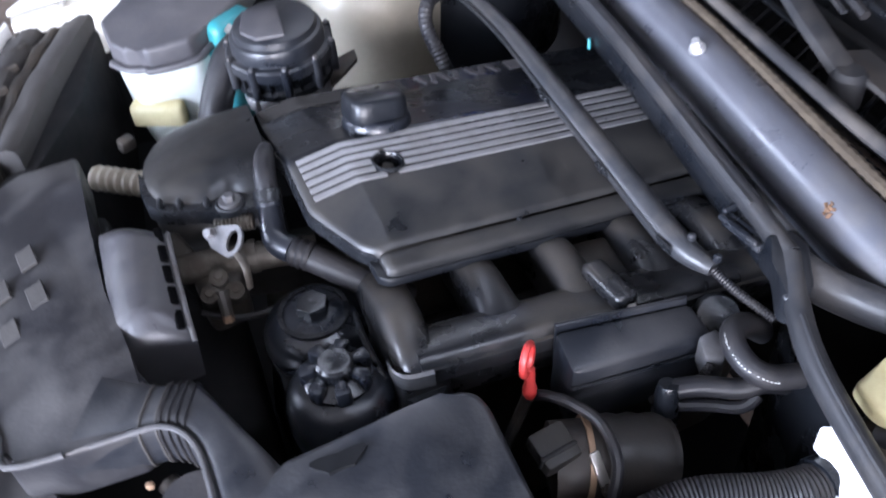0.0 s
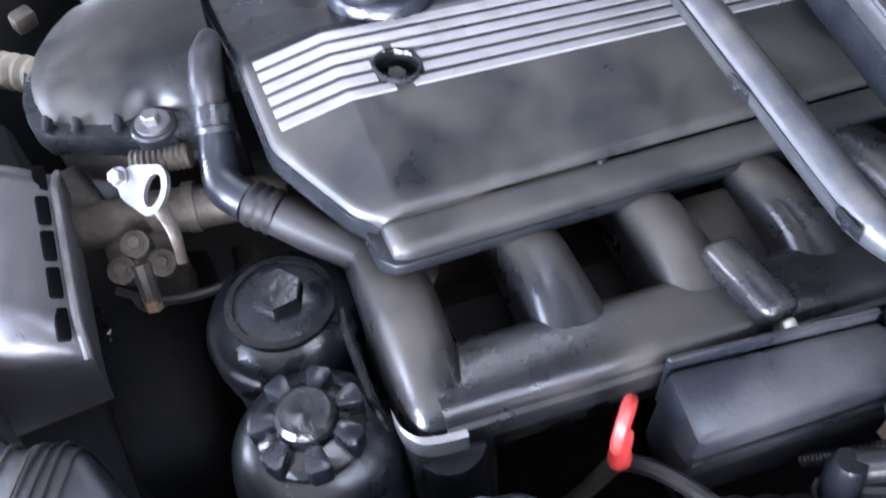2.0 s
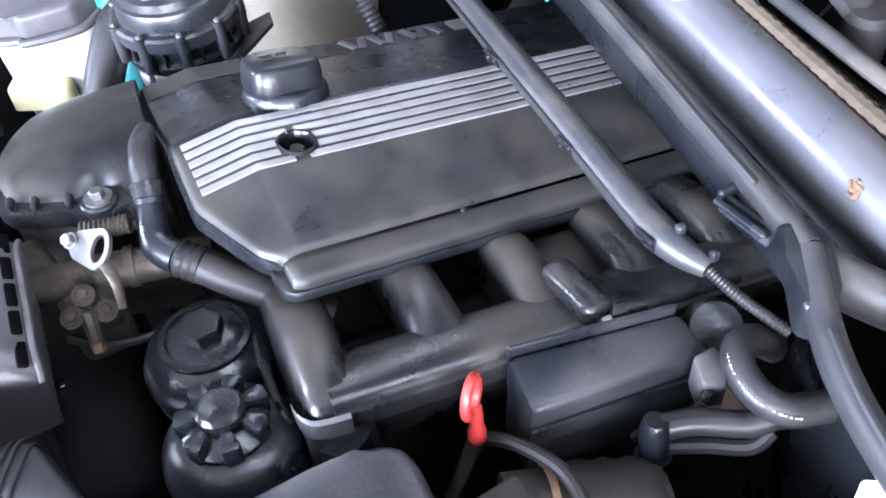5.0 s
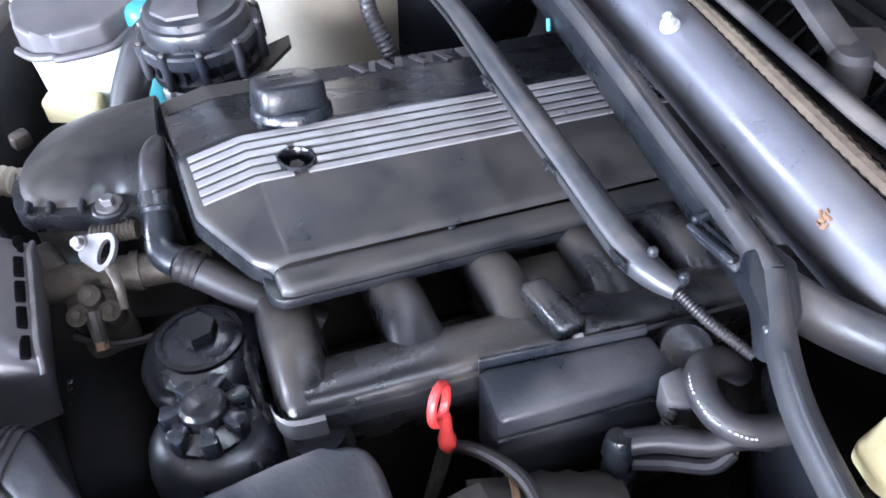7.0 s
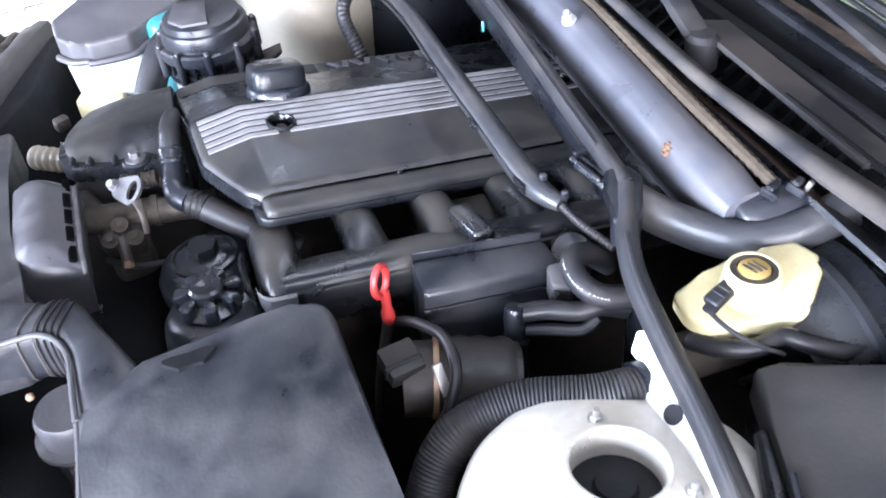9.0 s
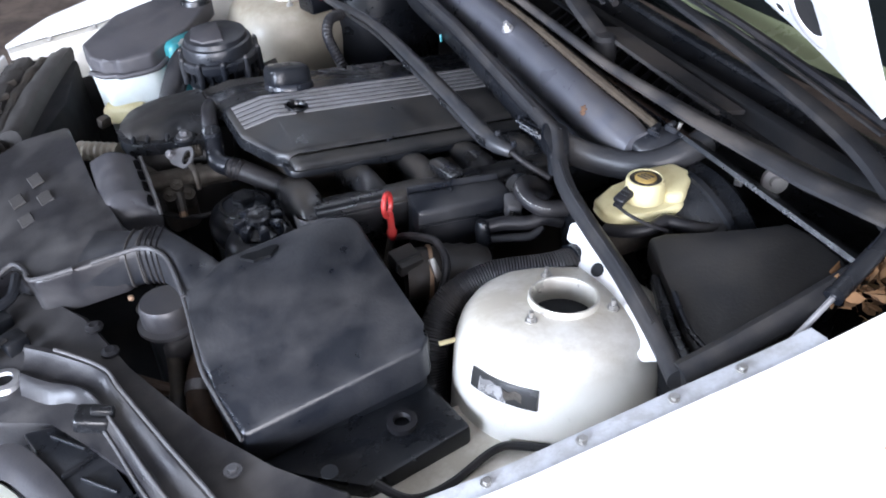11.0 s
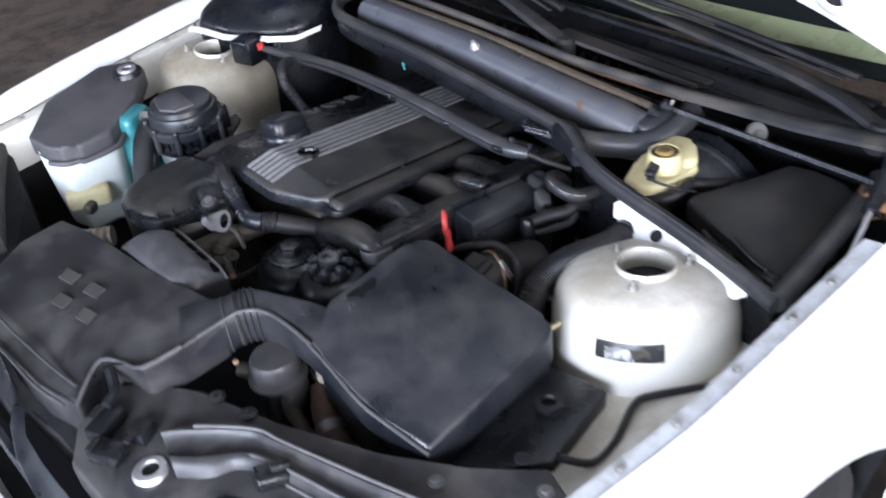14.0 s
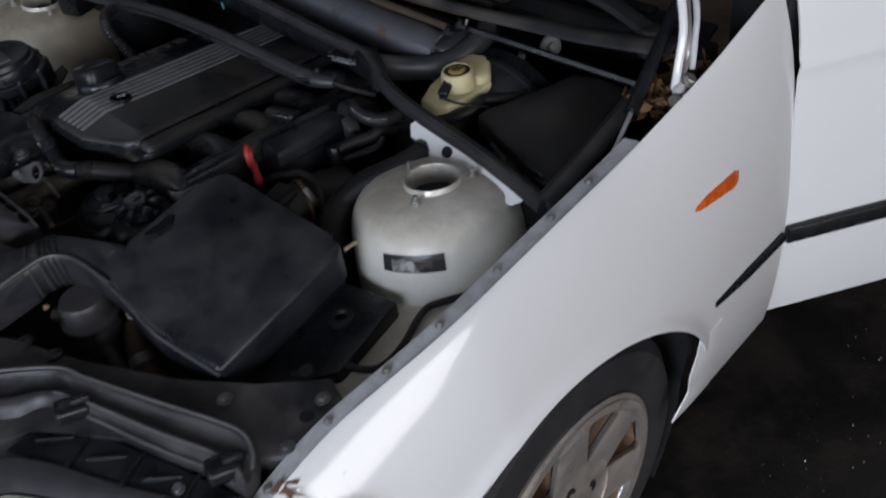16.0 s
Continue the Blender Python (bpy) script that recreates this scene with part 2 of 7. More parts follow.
BADGE_BLUE = material("badge_blue", (0.02, 0.12, 0.45), 0.25, vary=0.05, bump=0.0)
OCHRE = material("ochre_stained_cap", (0.40, 0.27, 0.08), 0.5, vary=0.4, scale=60, dust=(0.16, 0.11, 0.05), dust_amount=0.5, dust_scale=40)
FOAM = material("brown_foam", (0.05, 0.037, 0.024), 0.9, vary=0.5, scale=60, bump=0.8, bump_scale=120, dust=(0.085, 0.068, 0.045), dust_amount=0.4, dust_scale=30)
FELT = material("dark_felt", (0.020, 0.020, 0.022), 0.95, vary=0.4, scale=40, bump=0.6, bump_scale=180, dust=(0.05, 0.045, 0.04), dust_amount=0.3, dust_scale=6, spec=0.1)
WALL = material("workshop_wall", (0.26, 0.25, 0.24), 0.9, vary=0.3, scale=3, dust=(0.09, 0.085, 0.08), dust_amount=0.6, dust_scale=2)
FLOOR = material("oily_floor", (0.215, 0.165, 0.13), 0.6, vary=0.5, scale=5, bump=0.6, bump_scale=60, dust=(0.088, 0.068, 0.056), dust_amount=0.9, dust_scale=2.6)
OIL = material("oil_stain", (0.008, 0.007, 0.006), 0.5, vary=0.6, scale=9, bump=0.7, bump_scale=70, dust=(0.032, 0.024, 0.018), dust_amount=0.8, dust_scale=5, spec=0.35)

# ---------------------------------------------------------------- tools for meshes


def done(name, bm, mat, sharp=35):
    bmesh.ops.recalc_face_normals(bm, faces=bm.faces)
    me = bpy.data.meshes.new(name)
    bm.to_mesh(me)
    bm.free()
    for p in me.polygons:
        p.use_smooth = True
    me.set_sharp_from_angle(angle=radians(sharp))
    me.materials.append(mat)
    return me


def part(name, bm, mat, parent=None, label="", sharp=35):
    """Links a bmesh as one mesh object, as a thing of its own or under another."""
    ob = new(name, done(name, bm, mat, sharp))
    if parent:
        ob.parent = parent
    if label:
        ob["label"] = label
    return ob


def thing(name, label, category, group="", kind=""):
    return tagged(new(name), label, category, group, kind)


def smooth_path(pts, steps=6):
    """A Catmull-Rom line through the points."""
    pts = [Vector(p) for p in pts]
    if len(pts) < 3:
        return pts
    out = []
    for i in range(len(pts) - 1):
        p0, p1, p2, p3 = pts[max(i - 1, 0)], pts[i], pts[i + 1], pts[min(i + 2, len(pts) - 1)]
        for k in range(steps):
            t = k / steps
            out.append(0.5 * ((2 * p1) + (p2 - p0) * t + (2 * p0 - 5 * p1 + 4 * p2 - p3) * t * t + (3 * p1 - p0 - 3 * p2 + p3) * t ** 3))
    return out + [pts[-1]]


def skin(bm, rings, closed=True, caps=True):
    """Faces between rings of equally many points."""
    rows = [[bm.verts.new(p) for p in ring] for ring in rings]
    for a, b in zip(rows, rows[1:]):
        m = len(a)
        for i in range(m if closed else m - 1):
            j = (i + 1) % m
            bm.faces.new((a[i], a[j], b[j], b[i]))
    if caps and closed:
        bm.faces.new(rows[0][::-1])
        bm.faces.new(rows[-1])
    return bm


def tube(pts, r, n=10, steps=6, rib=0.0, pitch=0.006, bm=None, flat=1.0, up=(0, 0, 1)):
    """A round or oval bar along a line; r: one radius or one for each point; rib: corrugation."""
    bm = bm or bmesh.new()
    raw = [Vector(p) for p in pts]
    radii = list(r) if isinstance(r, (list, tuple)) else [r] * len(raw)
    line = smooth_path(raw, steps)
    m = len(line) - 1
    rr = [float(np.interp(i / m * (len(raw) - 1), range(len(raw)), radii)) for i in range(m + 1)]
    if rib:
        far = [0.0]
        for a, b in zip(line, line[1:]):
            far.append(far[-1] + (b - a).length)
        count = int(far[-1] / pitch * 2)
        s = [far[-1] * k / count for k in range(count + 1)]
        cols = [np.interp(s, far, [p[k] for p in line]) for k in range(3)]
        rr = [float(v) * (1 + (rib if k % 2 else -rib)) for k, v in enumerate(np.interp(s, far, rr))]
        line = [Vector(p) for p in zip(*cols)]
        m = len(line) - 1
    rings, side = [], None
    for i, p in enumerate(line):
        d = (line[min(i + 1, m)] - line[max(i - 1, 0)]).normalized()
        if side is None:
            side = d.cross(Vector(up))
            side = side if side.length > 0.1 else d.cross(Vector((1, 0, 0)))
        side = (side - d * side.dot(d)).normalized()
        top = side.cross(d)
        rings.append([p + rr[i] * (math.cos(2 * math.pi * k / n) * side + flat * math.sin(2 * math.pi * k / n) * top) for k in range(n)])
    return skin(bm, rings)


def revolve(profile, n=24, m=None, bm=None):
    """A turned shape: (radius, height) from bottom to top round z, then moved by m."""
    bm = bm or bmesh.new()
    m = m or Matrix()
    rings = [[m @ Vector((max(r, 1e-4) * math.cos(2 * math.pi * k / n), max(r, 1e-4) * math.sin(2 * math.pi * k / n), z)) for k in range(n)] for r, z in profile]
    return skin(bm, rings, caps=False)


def rbox(size, m=None, bevel=0.004, seg=2, bm=None):
    """A box with rounded edges, size along x, y and z, centred on m."""
    own = bmesh.new()
    bmesh.ops.create_cube(own, size=1.0)
    for v in own.verts:
        v.co = Vector((v.co.x * size[0], v.co.y * size[1], v.co.z * size[2]))
    if bevel:
        bmesh.ops.bevel(own, geom=own.edges[:], offset=bevel, segments=seg, profile=0.5, affect="EDGES")
    own.transform(m or Matrix())
    return joined(bm, own)


def joined(bm, own):
    if bm is None:
        return own
    me = bpy.data.meshes.new("tmp")
    own.to_mesh(me)
    own.free()
    bm.from_mesh(me)
    bpy.data.meshes.remove(me)
    return bm


def slab(top, depth, bevel=0.004, seg=2, shrink=0.0, bm=None):
    """A solid under a polygon of (x, y, z); its underside lies depth lower, drawn in by shrink."""
    own = bmesh.new()
    c = sum((Vector(p) for p in top), Vector()) / len(top)
    a = [own.verts.new(p) for p in top]
    low = [own.verts.new((p[0] + (p[0] - c.x) * -shrink, p[1] + (p[1] - c.y) * -shrink, p[2] - depth)) for p in top]
    own.faces.new(a)
    own.faces.new(low[::-1])
    n = len(a)
    for i in range(n):
        own.faces.new((a[i], low[i], low[(i + 1) % n], a[(i + 1) % n]))
    if bevel:
        upper = [e for e in own.edges if not (e.verts[0] in low and e.verts[1] in low)]
        bmesh.ops.bevel(own, geom=upper, offset=bevel, segments=seg, profile=0.5, affect="EDGES", clamp_overlap=True)
    return joined(bm, own)


def sheet(f, nu, nv, thick=0.0, bm=None):
    """A surface f(u, v), u and v from 0 to 1, thickened inwards along its normals."""
    own = bmesh.new()
    rows = [[own.verts.new(f(i / nu, j / nv)) for j in range(nv + 1)] for i in range(nu + 1)]
    for i in range(nu):
        for j in range(nv):
            own.faces.new((rows[i][j], rows[i + 1][j], rows[i + 1][j + 1], rows[i][j + 1]))
    if thick:
        own.normal_update()
        back = [[own.verts.new(v.co - v.normal * thick) for v in row] for row in rows]
        for i in range(nu):
            for j in range(nv):
                own.faces.new((back[i][j], back[i][j + 1], back[i + 1][j + 1], back[i + 1][j]))
        rim = [(i, 0) for i in range(nu + 1)] + [(nu, j) for j in range(1, nv + 1)] + [(i, nv) for i in range(nu - 1, -1, -1)] + [(0, j) for j in range(nv - 1, 0, -1)]
        for (a, b), (c, d) in zip(rim, rim[1:] + rim[:1]):
            own.faces.new((rows[a][b], rows[c][d], back[c][d], back[a][b]))
    return joined(bm, own)


def bolt(place, normal=(0, 0, 1), r=0.006, h=0.006, washer=1.6):
    """A hexagon bolt head on its washer."""
    m = look(place, Vector(place) + Vector(normal)) @ pose(0, 0, 0, 180)
    bm = revolve([(0, 0), (r * washer, 0), (r * washer, h * 0.3), (0, h * 0.3)], 14, m)
    return revolve([(0, h * 0.3), (r, h * 0.3), (r, h * 0.9), (r * 0.85, h), (0, h)], 6, m, bm)


def lerp(x, xs, ys):
    return float(np.interp(x, xs, ys))

# ---------------------------------------------------------------- the workshop


def build_workshop():
    def f(u, v):
        x, y = -14 + 28 * u, -14 + 28 * v
        return Vector((x, y, 0.012 * noise.noise((x * 0.7, y * 0.7, 0)) - 0.006))
    floor = part("floor", sheet(f, 90, 90, 0.05), FLOOR)
    tagged(floor, "worn dirty brown-black workshop floor with oil stains", "floor", kind="structure")
    rings = [[(0.9 + (3.4 + 0.35 * math.sin(3 * a) + 0.2 * math.sin(7 * a + 1)) * k * math.cos(a), -2.45 + (1.95 + 0.2 * math.sin(4 * a + 2) + 0.1 * math.sin(9 * a)) * k * math.sin(a), 0.012) for a in [2 * math.pi * i / 60 for i in range(60)]] for k in (0.02, 0.5, 1.0)]
    stain = part("oil_stain", skin(bmesh.new(), rings, caps=False), OIL)
    tagged(stain, "wide black oil stain soaked into the workshop floor", "oil stain", kind="structure")
    bits = bmesh.new()
    rnd = random.Random(31)
    for k in range(1500):
        x, y = 0.2 + 2.8 * rnd.random() ** 1.7, -0.90 - 1.7 * rnd.random() ** 1.5
        r_, a_ = rnd.uniform(0.0006, 0.0022) * (1 + 1.2 * (rnd.random() < 0.05)), rnd.uniform(0, 6.28)
        pts = [(x + r_ * math.cos(a_ + q), y + r_ * math.sin(a_ + q) * 0.7, 0.016 + (0.003 if q == 0 else 0)) for q in (0, 1.9, 4.1)]
        bits.faces.new([bits.verts.new(p) for p in pts])
    litter = part("floor_grit", bits, LABEL_GREY)
    tagged(litter, "pale grit and paint flakes scattered on the oily floor", "grit", kind="stuff")
    specs = (("wall_far", (14, 0.2, 4.6), (0, 9.0, 2.3)), ("wall_rear", (0.2, 18, 4.6), (7.0, 0, 2.3)),
             ("wall_door_side", (7.8, 0.2, 4.6), (3.1, -6.0, 2.3)), ("wall_front", (0.2, 11.5, 4.6), (-7.0, 3.4, 2.3)))
    for name, size, mid in specs:
        w = part(name, rbox(size, pose(*mid), 0), WALL)
        tagged(w, "plain dark plastered workshop wall", "wall", kind="structure")
    c = part("ceiling", rbox((14.4, 18.4, 0.15), pose(0, 0.9, 4.7), 0), WALL)
    tagged(c, "plain dark workshop ceiling", "ceiling", kind="structure")


# ---------------------------------------------------------------- the car
WX, WZ = 0.03, 0.315          # centre of the near front wheel
AX, AZ, AR = 0.010, 0.332, 0.345   # wheel arch
EDGE_X = (-0.43, -0.40, -0.29, -0.115, 0.08, 0.20, 0.37, 0.50, 0.60)
EDGE_Y = (-0.690, -0.692, -0.703, -0.746, -0.760, -0.765, -0.778, -0.785, -0.785)
EDGE_Z = (0.725, 0.74, 0.79, 0.841, 0.876, 0.890, 0.932, 0.975, 0.998)


def edge(x):
    near = [x + d for d in (-0.045, -0.03, -0.015, 0, 0.015, 0.03, 0.045)]
    return sum(lerp(q, EDGE_X, EDGE_Y) for q in near) / 7, sum(lerp(q, EDGE_X, EDGE_Z) for q in near) / 7


def fender_point(x, s):
    """The outer skin of the near front wing: s from 0 at the bonnet gap to 1 at the sill."""
    ye, ze = edge(x)
    belly = lerp(x, (-0.43, -0.30, -0.1, 0.2, 0.6), (0.760, 0.795, 0.822, 0.836, 0.842))
    low = 0.337
    if abs(x - AX) < AR:
        low = max(low, AZ + math.sqrt(AR ** 2 - (x - AX) ** 2))
    elif x < -0.30:
        low = min(ze - 0.004, lerp(x, (-0.43, -0.36, -0.325, -0.312, -0.30), (0.733, 0.733, 0.728, 0.70, 0.62)))
    elif x < AX:
        low = 0.45
    mid = max(low + 0.012, 0.70) if x > -0.30 else low + 0.4 * (ze - low)
    z = ze + (mid - ze) * (s / 0.6) ** 1.25 if s < 0.6 else mid + (low - mid) * (s - 0.6) / 0.4
    k = min(1.0, (ze - z) / max(0.05, ze - 0.50))
    y = -ye + (belly - -ye) * (1 - (1 - k) ** 2.0) ** 0.7
    if z < 0.5:
        y -= 0.018 * ((0.5 - z) / 0.2) ** 2
    d = math.hypot(x - AX, z - AZ)
    y += 0.007 * math.exp(-((d - AR) / 0.018) ** 2) * min(1.0, max(0.0, (z - 0.44) / 0.14))
    return Vector((x, -y, z))


FAR_X = (-0.485, -0.45, -0.39, -0.30, -0.186, 0.094, 0.39, 0.60)
FAR_CREST_Y = (0.700, 0.708, 0.720, 0.735, 0.750, 0.780, 0.800, 0.806)
FAR_CREST_Z = (0.806, 0.820, 0.840, 0.856, 0.868, 0.889, 0.900, 0.91)
FAR_LIP_Y = (0.690, 0.692, 0.696, 0.702, 0.715, 0.738, 0.752, 0.755)
FAR_LIP_Z = (0.802, 0.806, 0.809, 0.814, 0.828, 0.850, 0.880, 0.89)


def far_wing(u, v):
    """The far front wing, from its inner lip over the crest and down to the sill."""
    x = -0.485 + 1.055 * u
    yl, zl = lerp(x, FAR_X, FAR_LIP_Y), lerp(x, FAR_X, FAR_LIP_Z)
    yc, zc = lerp(x, FAR_X, FAR_CREST_Y), lerp(x, FAR_X, FAR_CREST_Z)
    if v < 0.25:
        t = v / 0.25
        return Vector((x, yl + (yc - yl) * t, zl + (zc - zl) * math.sin(t * math.pi / 2) ** 0.8))
    low = 0.24
    if abs(x - AX) < AR:
        low = AZ + math.sqrt(AR ** 2 - (x - AX) ** 2)
    elif x < AX - AR:
        low = lerp(x, (-0.485, -0.40, -0.335), (zc - 0.03, 0.66, 0.55))
    t = (v - 0.25) / 0.75
    z = zc + (low - zc) * t ** 1.3
    return Vector((x, yc + 0.055 * (1 - math.exp(-(zc - z) / 0.09)), z))


def on_wing(x, z, out=0.0):
    """The place on the near wing's skin at x and height z, out metres proud of it."""
    best = min((fender_point(x, k / 400) for k in range(401)), key=lambda p: abs(p.z - z))
    return Vector((x, best.y - out, z))


MARKER = [(0.294, 0.768), (0.300, 0.772), (0.325, 0.776), (0.393, 0.777), (0.403, 0.772), (0.402, 0.757), (0.392, 0.752), (0.31, 0.763), (0.297, 0.765)]
MARKER_MID = (0.350, 0.766)
STRIP = [(0.345, 0.556), (0.44, 0.552), (0.552, 0.548)]


def build_fender(car, side, name):
    def f(u, v):
        xr = lerp(v, (0.0, 0.12, 0.3, 0.5, 1.0), (0.545, 0.548, 0.556, 0.562, 0.562))
        return fender_point(-0.402 + (xr + 0.402) * u, v)
    ob = part(name, sheet(f if side < 0 else far_wing, 150, 60, 0.003), WHITE, car, "glossy white painted front wing", 50)
    if side < 0:
        def corner(u, v):
            z = 0.340 + 0.165 * u
            x0 = lerp(z, (0.340, 0.352, 0.385, 0.43, 0.47, 0.505), (0.262, 0.268, 0.298, 0.291, 0.306, 0.312))
            p = on_wing(0.372, z)
            return Vector((x0 + (0.372 - x0) * v, p.y - 0.002 + 0.004 * (1 - v) ** 2, z))
        part("rear_corner", sheet(corner, 14, 5, 0.003), WHITE, ob)
    # inner lip with its screws
    lip = bmesh.new()
    rings = []
    for i in range(60):
        x = -0.395 + 0.631 * i / 59 if side < 0 else -0.48 + 1.0 * i / 59
        y, z = edge(x)
        if side > 0:
            y, z = lerp(x, FAR_X, FAR_LIP_Y), lerp(x, FAR_X, FAR_LIP_Z)
        rings.append([(x, y, z - 0.003), (x, y - side * 0.004, z - 0.001), (x, y - side * 0.025, z - 0.004), (x, y - side * 0.027, z - 0.03)])
    skin(lip, rings, closed=False)
    part("wing_lip", lip, FLAP if side < 0 else CREAM, ob, "dull grey folded sheet-metal lip")
    for x in (-0.36, -0.27, -0.19, -0.115, -0.02, 0.076, 0.15):
        y, z = edge(x)
        p = (x, y + 0.014, z - 0.003) if side < 0 else (x - 0.04, lerp(x - 0.04, FAR_X, FAR_LIP_Y) - 0.014, lerp(x - 0.04, FAR_X, FAR_LIP_Z) - 0.001)
        part("screw", bolt(p, (0, 0, 1), 0.0045, 0.005, 1.5), METAL, ob)
    return ob


def build_wheel(car):
    m = pose(WX, -0.79, WZ, 90, 0, 0)
    tyre_pf = [(0.205, -0.185), (0.235, -0.19), (0.285, -0.187), (0.306, -0.165), (0.312, -0.13), (0.312, -0.06), (0.306, -0.022), (0.285, -0.002), (0.24, 0.004), (0.212, -0.004)]
    wheel = tagged(new("wheel"), "five-spoke silver alloy wheel with a black tyre")
    wheel.parent = car
    part("tyre", revolve(tyre_pf, 72, m), TYRE, wheel, "worn black rubber tyre")
    rim = revolve([(0.214, -0.006), (0.216, 0.001), (0.208, 0.003), (0.203, -0.006), (0.197, -0.03), (0.19, -0.10), (0.186, -0.17), (0.19, -0.17), (0.205, -0.17)], 72, m)
    part("rim", rim, RIM, wheel, "brushed silver alloy rim")
    disc = revolve([(0.0, -0.085), (0.14, -0.085), (0.14, -0.105), (0.0, -0.105)], 40, m)
    part("brake_disc", disc, GRIME, wheel)

    def dish(r):
        return lerp(r, (0.0, 0.05, 0.07, 0.12, 0.17, 0.208), (-0.008, -0.008, -0.014, -0.012, -0.008, -0.004))

    def opening(r):
        """Half the angle of a wheel window at this radius."""
        return lerp(r, (0.100, 0.112, 0.135, 0.180, 0.190), (0.03, 0.10, 0.17, 0.265, 0.22))

    def on_face(r, a, dz=0.0):
        return m @ Vector((r * math.cos(a), r * math.sin(a), dish(r) + dz))
    n = 84
    bm = skin(bmesh.new(), [[on_face(r, 2 * math.pi * k / n) for k in range(n)] for r in (0.03, 0.05, 0.06, 0.075, 0.09, 0.100)], caps=False)
    skin(bm, [[on_face(r, 2 * math.pi * k / n) for k in range(n)] for r in (0.190, 0.196, 0.202, 0.208)], caps=False)
    radii = [0.100 + 0.090 * k / 18 for k in range(19)]
    for w in range(7):
        mid = 2 * math.pi / 7 * (w + 0.165)
        rows = []
        for r in radii:
            a0, a1 = mid + opening(r), mid + 2 * math.pi / 7 - opening(r)
            rows.append([on_face(r, a0 + (a1 - a0) * q / 10, 0.0035 * math.sin(math.pi * q / 10) ** 0.5) for q in range(11)])
        skin(bm, rows, closed=False)
    bm.normal_update()
    bmesh.ops.solidify(bm, geom=bm.faces[:], thickness=0.010)
    part("spokes", bm, RIM, wheel, "broad grey-silver alloy spokes")
    for w in range(7):
        mid = 2 * math.pi / 7 * (w + 0.165)
        loop = [(r, mid + sgn * opening(r)) for sgn, rs in ((-1, radii[::3]), (1, radii[::-3])) for r in rs]
        rings = [[m @ Vector(((r + dr) * math.cos(a), (r + dr) * math.sin(a), dish(r) + dz)) for r, a in loop] for dr, dz in ((0, -0.002), (-0.003, -0.055))]
        part("window_lining", skin(bmesh.new(), rings, caps=False), RUSTY, wheel, "rust-brown inner wall of a wheel window")
    for k in range(5):
        a = 2 * math.pi * k / 5 + 0.3
        p = Matrix.Translation((0.056 * math.cos(a), 0.056 * math.sin(a), 0))
        part("bolt_hole", revolve([(0, -0.02), (0.0115, -0.02), (0.0115, 0.0015), (0.0, 0.0005)], 18, m @ p), DARK, wheel)
    part("centre_cap", revolve([(0.0, -0.004), (0.032, -0.004), (0.031, 0.001), (0.0, 0.003)], 32, m), PLASTIC_CLEAN, wheel, "round black wheel centre cap")
    for q in range(4):
        bm = bmesh.new()
        c = [Vector((0, 0, 0.0035))] + [Vector((0.02 * math.cos(math.pi / 2 * (q + t / 6)), 0.02 * math.sin(math.pi / 2 * (q + t / 6)), 0.0035)) for t in range(7)]
        bm.faces.new([bm.verts.new(m @ p) for p in c])
        part("badge_quarter", bm, BADGE_BLUE if q % 2 else WHITE, wheel)
    liner = bmesh.new()
    rings = []
    for i in range(25):
        a = math.radians(-38 + 216 * i / 24)
        rings.append([(AX + (AR + 0.004) * math.cos(a), y, AZ + (AR + 0.004) * math.sin(a)) for y in (-0.785 - 0.03 * max(0, min(1, 2 * math.sin(a))), -0.70, -0.50)])
    skin(liner, rings, closed=False)
    part("wheel_arch_liner", liner, DARK, car)


def build_door(car):
    door = tagged(new("front_door"), "white front door standing ajar with a black rubbing strip")
    door.parent = car
    turn = pose(0.556, -0.838, 0, 0, 0, -34)

    def f(u, v):
        z = 0.335 + 0.68 * v
        y = 0.035 * ((z - 0.62) / 0.32) ** 2 if z < 0.62 else 0.10 * (z - 0.62) ** 2
        y -= 0.006 * math.exp(-((z - 0.865) / 0.010) ** 2)
        if z > 0.88:
            y += 0.9 * (z - 0.88) ** 1.7
        x0 = lerp(z, (0.30, 0.60, 0.75, 0.90, 1.02), (0.0, 0.0, -0.002, -0.008, -0.016))
        return turn @ Vector((x0 + (1.05 - x0) * u, y, z))
    part("door_skin", sheet(f, 20, 60, 0.004), WHITE, door, "glossy white painted door skin", 60)
    strip = rbox((1.04, 0.016, 0.034), turn @ pose(0.53, -0.004, 0.548), 0.005)
    part("rubbing_strip", strip, PLASTIC_CLEAN, door, "black plastic rubbing strip")
    part("inner_door_frame", rbox((0.98, 0.05, 0.50), turn @ pose(0.55, 0.055, 0.62), 0.01), DARK, door)
    part("sill", rbox((1.3, 0.08, 0.08), pose(1.18, -0.77, 0.378), 0.025, 3), WHITE, car)
    part("door_pillar", rbox((0.10, 0.10, 0.75), pose(0.60, -0.76, 0.68), 0.02, 2), DARK, car)


